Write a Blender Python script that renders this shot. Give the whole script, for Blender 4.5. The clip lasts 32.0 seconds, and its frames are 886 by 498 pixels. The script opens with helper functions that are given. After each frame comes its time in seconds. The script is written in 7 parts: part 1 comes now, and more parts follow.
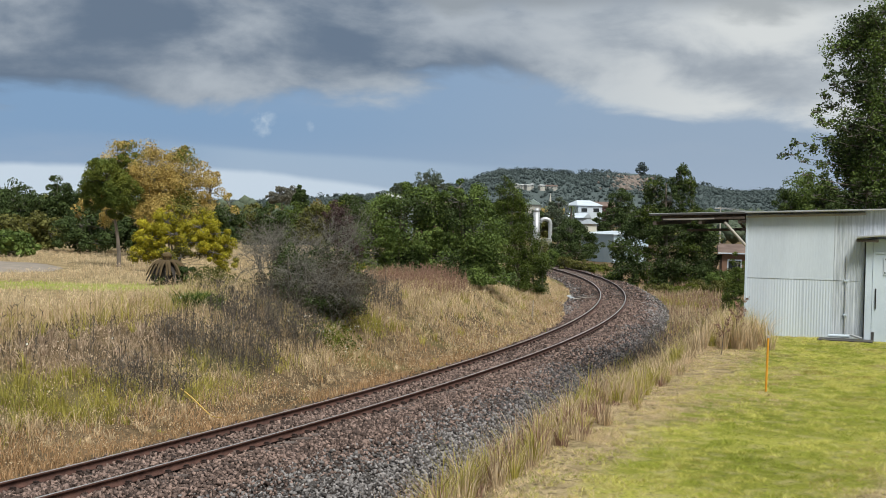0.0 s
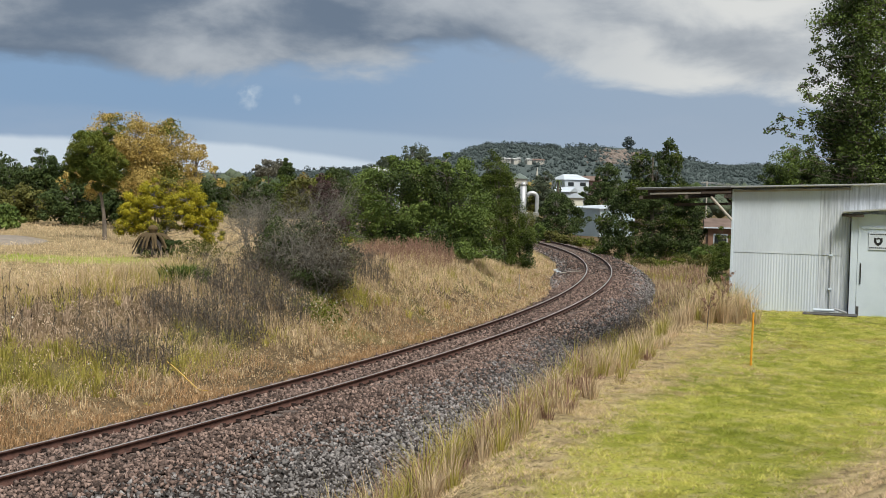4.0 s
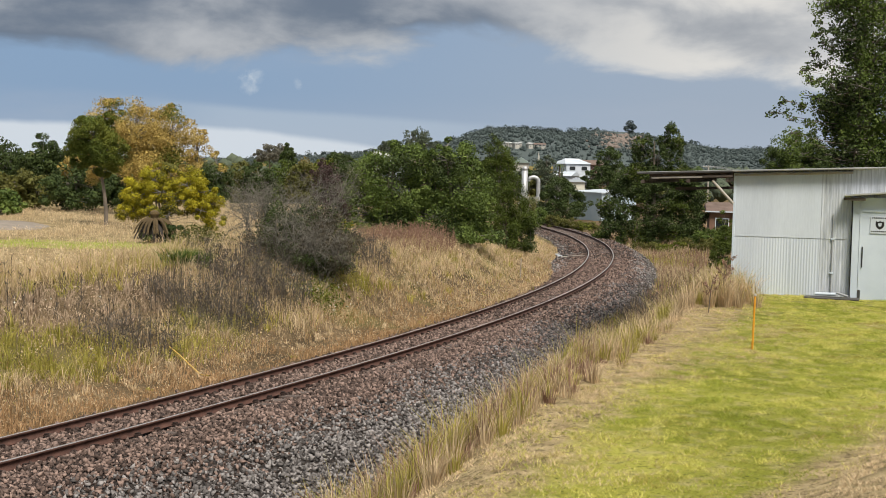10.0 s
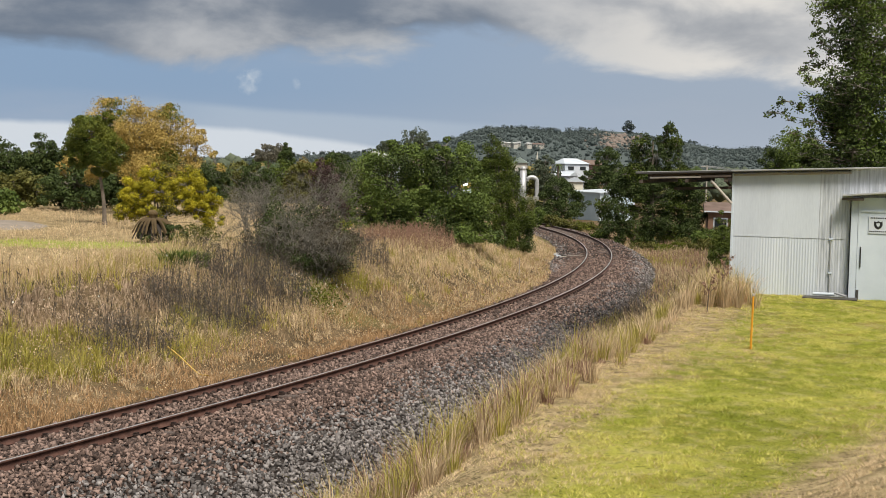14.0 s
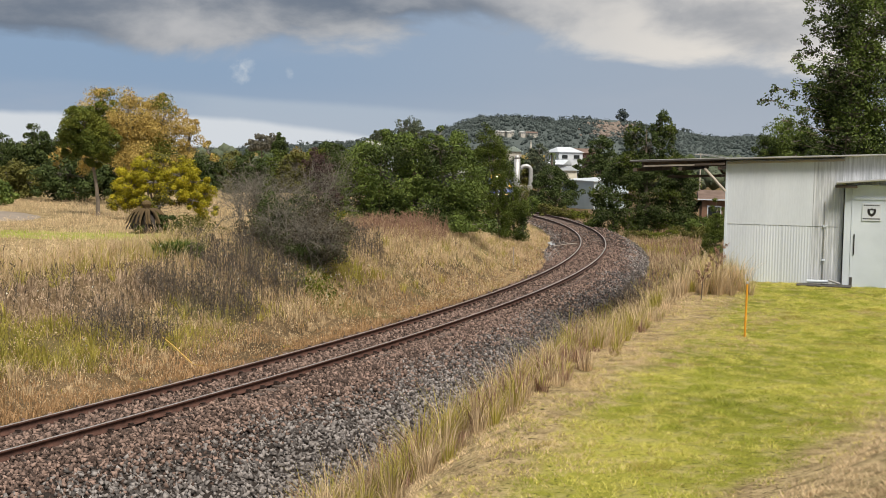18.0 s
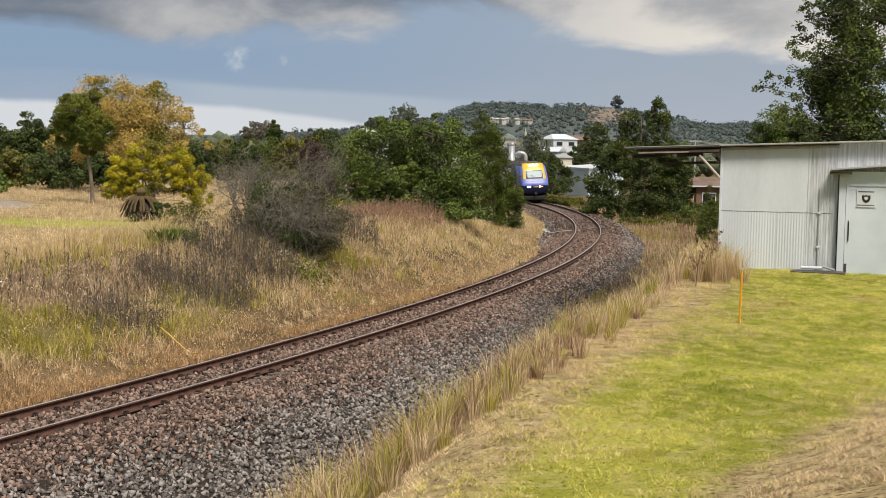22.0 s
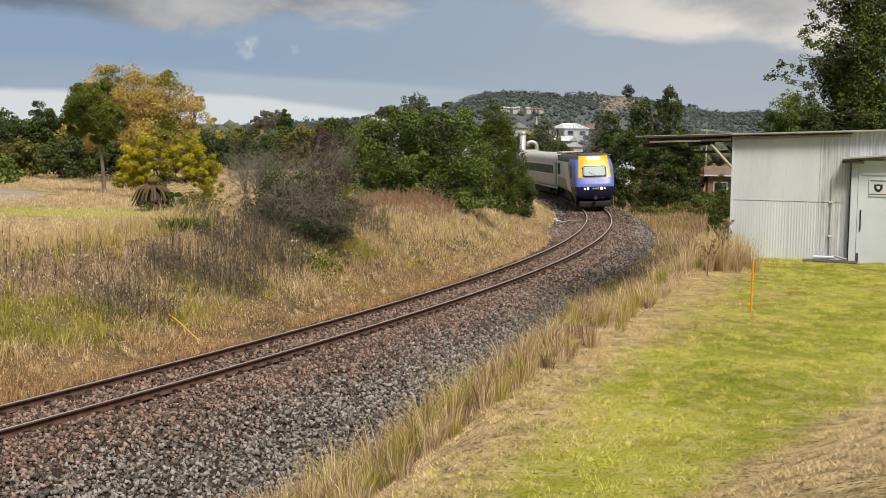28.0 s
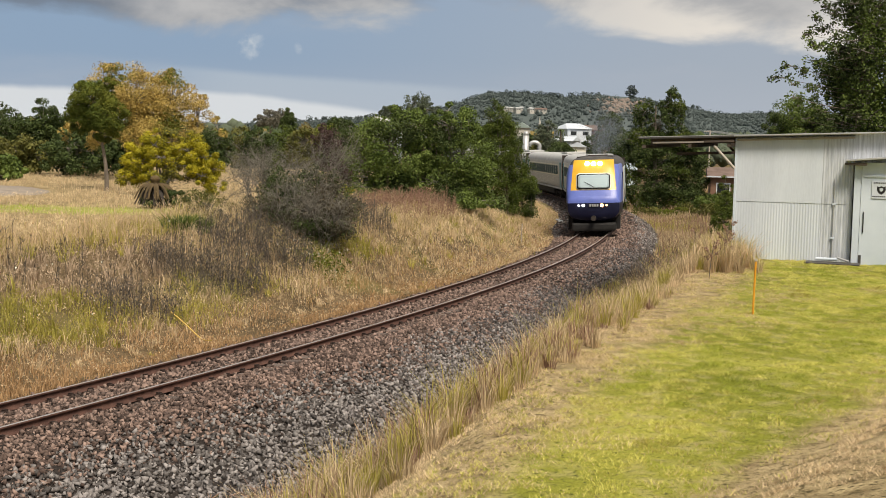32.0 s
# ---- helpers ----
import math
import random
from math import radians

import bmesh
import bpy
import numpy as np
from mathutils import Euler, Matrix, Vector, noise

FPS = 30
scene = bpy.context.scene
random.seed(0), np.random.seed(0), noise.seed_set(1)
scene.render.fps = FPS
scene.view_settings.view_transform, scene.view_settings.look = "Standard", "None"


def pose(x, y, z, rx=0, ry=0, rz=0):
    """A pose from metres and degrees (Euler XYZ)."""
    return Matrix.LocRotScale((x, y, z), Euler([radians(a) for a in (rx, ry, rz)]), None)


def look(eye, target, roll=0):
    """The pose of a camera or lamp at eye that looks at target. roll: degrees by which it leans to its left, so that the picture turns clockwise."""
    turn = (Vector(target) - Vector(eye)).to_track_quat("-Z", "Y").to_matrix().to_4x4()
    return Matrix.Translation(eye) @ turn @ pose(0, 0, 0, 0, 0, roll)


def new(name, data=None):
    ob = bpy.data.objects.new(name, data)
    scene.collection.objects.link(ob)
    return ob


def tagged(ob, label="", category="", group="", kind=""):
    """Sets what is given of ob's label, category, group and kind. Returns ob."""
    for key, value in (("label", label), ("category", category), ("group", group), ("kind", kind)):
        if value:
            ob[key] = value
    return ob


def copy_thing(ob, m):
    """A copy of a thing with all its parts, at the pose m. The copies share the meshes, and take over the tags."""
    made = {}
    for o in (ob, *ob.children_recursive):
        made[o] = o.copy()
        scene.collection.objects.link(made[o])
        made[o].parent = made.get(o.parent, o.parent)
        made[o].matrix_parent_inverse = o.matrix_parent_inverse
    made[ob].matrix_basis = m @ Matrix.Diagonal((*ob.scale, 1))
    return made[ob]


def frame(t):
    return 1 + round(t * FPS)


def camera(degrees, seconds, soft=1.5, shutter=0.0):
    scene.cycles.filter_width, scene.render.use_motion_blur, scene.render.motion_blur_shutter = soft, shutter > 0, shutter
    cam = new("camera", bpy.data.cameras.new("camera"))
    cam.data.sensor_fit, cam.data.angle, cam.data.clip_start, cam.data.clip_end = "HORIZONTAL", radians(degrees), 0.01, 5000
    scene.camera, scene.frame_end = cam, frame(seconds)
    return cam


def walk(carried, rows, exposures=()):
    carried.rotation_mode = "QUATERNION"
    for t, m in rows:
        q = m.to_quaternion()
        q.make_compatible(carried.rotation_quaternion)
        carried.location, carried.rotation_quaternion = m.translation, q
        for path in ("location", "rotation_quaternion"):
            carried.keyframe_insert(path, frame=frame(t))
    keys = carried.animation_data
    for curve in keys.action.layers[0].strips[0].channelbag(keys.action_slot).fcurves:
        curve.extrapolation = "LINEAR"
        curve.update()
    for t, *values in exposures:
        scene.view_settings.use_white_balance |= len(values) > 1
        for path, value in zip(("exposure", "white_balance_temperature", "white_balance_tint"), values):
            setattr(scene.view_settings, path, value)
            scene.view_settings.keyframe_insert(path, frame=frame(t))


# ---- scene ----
cam = camera(38.0, 32.0, soft=0.7)
EYE = (0.0, 0.0, 4.639)
PATH = [(0, 88.203, -1.109, 0.421), (0.5, 88.128, -1.135, 0.362), (1, 87.964, -1.235, 0.249), (1.5, 87.755, -1.182, 0.096),
        (2, 87.536, -1.222, -0.023), (2.5, 87.365, -1.217, -0.121), (3, 87.234, -1.242, -0.168), (3.5, 87.132, -1.282, -0.187),
        (5.5, 86.771, -1.160, -0.055), (6, 86.650, -1.169, -0.025), (6.5, 86.571, -1.187, -0.018), (7, 86.557, -1.209, 0.006),
        (7.5, 86.546, -1.294, 0.046), (8, 86.519, -1.356, 0.097), (8.5, 86.470, -1.320, 0.122), (9, 86.417, -1.258, 0.079),
        (9.5, 86.368, -1.215, -0.011), (10, 86.355, -1.151, -0.108), (10.5, 86.364, -1.085, -0.164), (11, 86.371, -1.060, -0.199),
        (11.5, 86.400, -0.970, -0.203), (12, 86.432, -0.953, -0.163), (12.5, 86.464, -1.000, -0.127), (13, 86.476, -1.098, -0.106),
        (13.5, 86.431, -1.126, -0.132), (14, 86.350, -1.176, -0.174), (14.5, 86.275, -1.200, -0.243), (16.5, 86.113, -0.943, -0.524),
        (17, 86.053, -0.890, -0.540), (17.5, 85.962, -0.912, -0.506), (18, 85.872, -0.930, -0.452), (18.5, 85.745, -0.966, -0.403),
        (19, 85.585, -1.045, -0.391), (19.5, 85.464, -1.071, -0.418), (20, 85.371, -1.107, -0.474), (20.5, 85.325, -1.065, -0.540),
        (21, 85.328, -1.021, -0.612), (21.5, 85.329, -0.926, -0.664), (22, 85.310, -0.830, -0.685), (22.5, 85.272, -0.759, -0.715),
        (23, 85.189, -0.757, -0.722), (23.5, 85.095, -0.729, -0.721), (24, 84.980, -0.726, -0.685), (24.5, 84.851, -0.760, -0.647),
        (25, 84.752, -0.821, -0.605), (25.5, 84.675, -0.819, -0.569), (27.5, 84.726, -0.728, -0.244), (28, 84.825, -0.798, -0.203),
        (28.5, 84.929, -0.922, -0.230), (29, 85.027, -1.031, -0.278), (29.5, 85.086, -1.040, -0.318), (30, 85.079, -1.073, -0.316),
        (30.5, 84.990, -1.173, -0.282), (31, 84.899, -1.138, -0.238), (31.5, 84.824, -1.137, -0.171), (32, 84.806, -1.128, -0.068)]
walk(cam, [(t, pose(*EYE, rx, ry, rz)) for t, rx, ry, rz in PATH], exposures=[(0.0, -0.08, 6200, 7), (3.5, -0.05, 6350, 8), (9.0, 0.0, 6650, 10), (14.0, 0.0, 6800, 11), (19.0, 0.0, 7000, 12), (24.0, 0.03, 7150, 12), (28.0, 0.03, 7200, 12), (32.0, 0.03, 7200, 12)])

# ---- world and sun ----
def build_world():
    w = bpy.data.worlds.new("cloudy_sky")
    scene.world = w
    w.use_nodes = True
    nt = w.node_tree
    n, l = nt.nodes, nt.links
    n.clear()
    out = n.new("ShaderNodeOutputWorld")
    bg = n.new("ShaderNodeBackground")
    tc = n.new("ShaderNodeTexCoord")
    sep = n.new("ShaderNodeSeparateXYZ")
    l.new(tc.outputs["Generated"], sep.inputs[0])

    def math_node(op, a, b=None, clamp=False):
        m = n.new("ShaderNodeMath")
        m.operation, m.use_clamp = op, clamp
        for i, v in enumerate((a, b)):
            if v is None:
                continue
            if isinstance(v, (int, float)):
                m.inputs[i].default_value = v
            else:
                l.new(v, m.inputs[i])
        return m.outputs[0]

    def ramp(v, a, b):
        m = n.new("ShaderNodeMapRange")
        m.interpolation_type = "SMOOTHSTEP"
        l.new(v, m.inputs[0])
        m.inputs[1].default_value, m.inputs[2].default_value = a, b
        return m.outputs[0]

    def noise_node(scale, detail, rough, stretch, off=0.0, distort=0.0):
        mp = n.new("ShaderNodeMapping")
        mp.inputs["Scale"].default_value = stretch
        mp.inputs["Location"].default_value = (off, off * 0.7, off * 0.3)
        l.new(tc.outputs["Generated"], mp.inputs[0])
        t = n.new("ShaderNodeTexNoise")
        t.inputs["Scale"].default_value, t.inputs["Detail"].default_value = scale, detail
        t.inputs["Roughness"].default_value = rough
        t.inputs["Distortion"].default_value = distort
        l.new(mp.outputs[0], t.inputs[0])
        return t.outputs[0]

    def mix(f, a, b):
        m = n.new("ShaderNodeMix")
        m.data_type = "RGBA"
        l.new(f, m.inputs[0])
        for i, v in ((6, a), (7, b)):
            if isinstance(v, tuple):
                m.inputs[i].default_value = (*v, 1)
            else:
                l.new(v, m.inputs[i])
        return m.outputs[2]

    z = sep.outputs[2]
    x = sep.outputs[0]
    y = sep.outputs[1]
    az = math_node("DIVIDE", x, math_node("MAXIMUM", math_node("ABSOLUTE", y), 0.05))
    sky = n.new("ShaderNodeTexSky")
    sky.sky_type, sky.sun_disc = "NISHITA", False
    sky.sun_elevation, sky.sun_rotation = radians(56), radians(SUN_TURN)
    tint = n.new("ShaderNodeMix")
    tint.data_type, tint.blend_type = "RGBA", "MULTIPLY"
    tint.inputs[0].default_value = 1.0
    l.new(sky.outputs[0], tint.inputs[6])
    tint.inputs[7].default_value = (0.075, 0.072, 0.07, 1)
    # rain haze in the gap below the deck
    gap = mix(ramp(az, -0.25, 0.3), (0.23, 0.36, 0.56), (0.345, 0.425, 0.55))
    fac = n.new("ShaderNodeValue")
    fac.outputs[0].default_value = 0.12
    gap = mix(fac.outputs[0], gap, tint.outputs[2])
    soft = noise_node(5.0, 4, 0.55, (1, 1, 4.0), 3.1)
    gap = mix(math_node("MULTIPLY", ramp(soft, 0.45, 0.8), 0.35), gap, (0.42, 0.47, 0.56))
    # pale layer near the horizon, thinning towards both sides
    wob = math_node("MULTIPLY", math_node("SUBTRACT", noise_node(6.0, 6, 0.6, (1, 1, 2.0), 1.7, 0.3), 0.5), 0.03)
    pale_top = math_node("SUBTRACT", 0.0365, math_node("MULTIPLY", az, 0.045))
    pz = math_node("SUBTRACT", math_node("ADD", z, math_node("MULTIPLY", wob, 0.35)), pale_top)
    span = math_node("MULTIPLY", ramp(az, -0.26, -0.15), ramp(az, 0.12, -0.02))
    gap = mix(math_node("MULTIPLY", math_node("MULTIPLY", ramp(pz, 0.003, -0.004), span), 0.8), gap, (0.40, 0.50, 0.62))
    gap = mix(math_node("MULTIPLY", ramp(z, 0.06, 0.0), 0.55), gap, (0.42, 0.49, 0.59))
    white_top = math_node("SUBTRACT", 0.0265, math_node("MULTIPLY", math_node("MAXIMUM", math_node("ADD", az, 0.15), 0.0), 0.11))
    wz = math_node("SUBTRACT", math_node("ADD", z, math_node("MULTIPLY", wob, 0.35)), white_top)
    gap = mix(ramp(wz, 0.003, -0.003), gap, (0.62, 0.69, 0.77))
    # small scraps of white cloud hanging in the gap
    ragged = math_node("SUBTRACT", noise_node(38.0, 5, 0.6, (1, 1, 1.0), 5.1, 0.2), 0.5)
    for ca, cz, ra, rz_, k in ((-0.152, 0.061, 0.010, 0.010, 0.62), (-0.146, 0.066, 0.009, 0.006, 0.5), (-0.112, 0.063, 0.004, 0.005, 0.35), (0.125, 0.082, 0.016, 0.003, 0.35)):
        da = math_node("DIVIDE", math_node("SUBTRACT", az, ca), ra)
        dz = math_node("DIVIDE", math_node("SUBTRACT", z, cz), rz_)
        dist = math_node("ADD", math_node("MULTIPLY", da, da), math_node("MULTIPLY", dz, dz))
        dist = math_node("ADD", dist, math_node("MULTIPLY", ragged, 6.0))
        gap = mix(math_node("MULTIPLY", ramp(dist, 1.3, -0.2), k), gap, (0.56, 0.64, 0.72))
    # the deck of grey cloud, in long torn rolls
    lump = noise_node(8.5, 8, 0.54, (1, 1, 2.3), 0.4, 0.25)
    big = noise_node(3.6, 4, 0.5, (1, 1, 3.0), 2.2, 0.2)
    edge = math_node("ADD", math_node("MULTIPLY", math_node("SUBTRACT", lump, 0.5), 0.075),
                     math_node("MULTIPLY", math_node("SUBTRACT", big, 0.5), 0.03))
    rise = math_node("SUBTRACT", math_node("MULTIPLY", ramp(az, 0.1, 0.24), 0.013), math_node("MULTIPLY", math_node("MULTIPLY", ramp(az, -0.1, 0.02), ramp(az, 0.14, 0.06)), 0.008))
    dz = math_node("ADD", math_node("ADD", z, edge), rise)
    dz = math_node("ADD", dz, math_node("MULTIPLY", ramp(az, -0.12, -0.24), 0.008))
    deck = ramp(dz, 0.077, 0.095)
    shade = math_node("ADD", math_node("MULTIPLY", lump, 1.0), math_node("MULTIPLY", big, 0.45))
    shade = math_node("ADD", shade, math_node("MULTIPLY", math_node("MINIMUM", math_node("MAXIMUM", az, -0.35), 0.2), 0.42))
    cloud = mix(ramp(shade, 0.48, 0.86), (0.155, 0.20, 0.27), (0.46, 0.49, 0.53))
    # the torn lower rim catches light
    rim = math_node("MULTIPLY", math_node("MULTIPLY", ramp(dz, 0.112, 0.090), ramp(az, -0.22, 0.02)), ramp(lump, 0.36, 0.6))
    cloud = mix(math_node("MULTIPLY", rim, 0.5), cloud, (0.52, 0.56, 0.60))
    bright = math_node("MULTIPLY", ramp(az, 0.0, 0.24), math_node("ADD", 0.25, math_node("MULTIPLY", ramp(lump, 0.40, 0.64), 0.75)))
    cloud = mix(math_node("MULTIPLY", bright, 0.9), cloud, (0.76, 0.755, 0.73))
    cloud = mix(math_node("MULTIPLY", ramp(math_node("ADD", z, math_node("MULTIPLY", edge, 0.8)), 0.150, 0.164), 0.6), cloud, (0.25, 0.275, 0.30))
    col = mix(deck, gap, cloud)
    # an overcast sky is brighter towards the zenith
    up = math_node("ADD", 1.0, math_node("MULTIPLY", ramp(z, 0.2, 0.9), 0.55))
    low = ramp(z, -0.02, 0.0)
    col = mix(low, (0.12, 0.12, 0.10), col)
    l.new(col, bg.inputs[0])
    l.new(up, bg.inputs[1])
    l.new(bg.outputs[0], out.inputs[0])


SUN_TURN = 165.0
build_world()
sun_data = bpy.data.lights.new("sun", "SUN")
sun_data.energy, sun_data.angle, sun_data.color = 4.8, radians(20), (1.0, 0.945, 0.86)
sun = new("sun", sun_data)
sun.matrix_world = look((17, -24, 70), (0, 20, 0))


# ---- materials ----
def material(name, c1, c2, scale=3.0, rough=0.8, bump=0.2, metal=0.0, fine=40.0, island=0.0, stretch=(1, 1, 1), through_light=0.0, spec=0.3,
             random_object=0.0, skew=1.0):
    """Two-scale noise between two colours, with relief; island: change of tone from piece to piece."""
    m = bpy.data.materials.new(name)
    m.use_nodes = True
    n, l = m.node_tree.nodes, m.node_tree.links
    b = n["Principled BSDF"]
    b.inputs["Roughness"].default_value, b.inputs["Metallic"].default_value = rough, metal
    b.inputs["Specular IOR Level"].default_value = spec
    tc = n.new("ShaderNodeTexCoord")
    mp = n.new("ShaderNodeMapping")
    mp.inputs["Scale"].default_value = stretch
    l.new(tc.outputs["Object"], mp.inputs[0])
    a = n.new("ShaderNodeTexNoise")
    a.inputs["Scale"].default_value, a.inputs["Detail"].default_value = scale, 5
    f = n.new("ShaderNodeTexNoise")
    f.inputs["Scale"].default_value, f.inputs["Detail"].default_value = fine, 3
    l.new(mp.outputs[0], a.inputs[0])
    l.new(mp.outputs[0], f.inputs[0])
    s = n.new("ShaderNodeMath")
    s.operation = "MULTIPLY_ADD"
    l.new(f.outputs[0], s.inputs[0])
    s.inputs[1].default_value = 0.5
    l.new(a.outputs[0], s.inputs[2])
    r = n.new("ShaderNodeMapRange")
    l.new(s.outputs[0], r.inputs[0])
    r.inputs[1].default_value, r.inputs[2].default_value = 0.5, 1.0
    v = r.outputs[0]
    if island or random_object:
        if island:
            g = n.new("ShaderNodeNewGeometry").outputs["Random Per Island"]
            k = island
        else:
            g = n.new("ShaderNodeObjectInfo").outputs["Random"]
            k = random_object
        pw = n.new("ShaderNodeMath")
        pw.operation = "POWER"
        l.new(g, pw.inputs[0])
        pw.inputs[1].default_value = skew
        g = pw.outputs[0]
        mm = n.new("ShaderNodeMix")
        mm.inputs[0].default_value = k
        l.new(v, mm.inputs[2])
        l.new(g, mm.inputs[3])
        v = mm.outputs[0]
    x = n.new("ShaderNodeMix")
    x.data_type = "RGBA"
    l.new(v, x.inputs[0])
    x.inputs[6].default_value, x.inputs[7].default_value = (*c1, 1), (*c2, 1)
    l.new(x.outputs[2], b.inputs["Base Color"])
    if bump:
        bp = n.new("ShaderNodeBump")
        bp.inputs["Strength"].default_value, bp.inputs["Distance"].default_value = bump, 0.02
        l.new(s.outputs[0], bp.inputs["Height"])
        l.new(bp.outputs[0], b.inputs["Normal"])
    if through_light:
        t = n.new("ShaderNodeBsdfTranslucent")
        l.new(x.outputs[2], t.inputs[0])
        ms = n.new("ShaderNodeMixShader")
        ms.inputs[0].default_value = through_light
        l.new(b.outputs[0], ms.inputs[1])
        l.new(t.outputs[0], ms.inputs[2])
        l.new(ms.outputs[0], n["Material Output"].inputs[0])
    return m


def glow(name, colour, strength):
    m = bpy.data.materials.new(name)
    m.use_nodes = True
    b = m.node_tree.nodes["Principled BSDF"]
    b.inputs["Base Color"].default_value = (*colour, 1)
    b.inputs["Emission Color"].default_value, b.inputs["Emission Strength"].default_value = (*colour, 1), strength
    return m


def leaf(name, c1, c2):
    return material(name, c1, c2, 1.1, 0.6, 0.0, island=0.32, fine=4.0, through_light=0.09, spec=0.14)


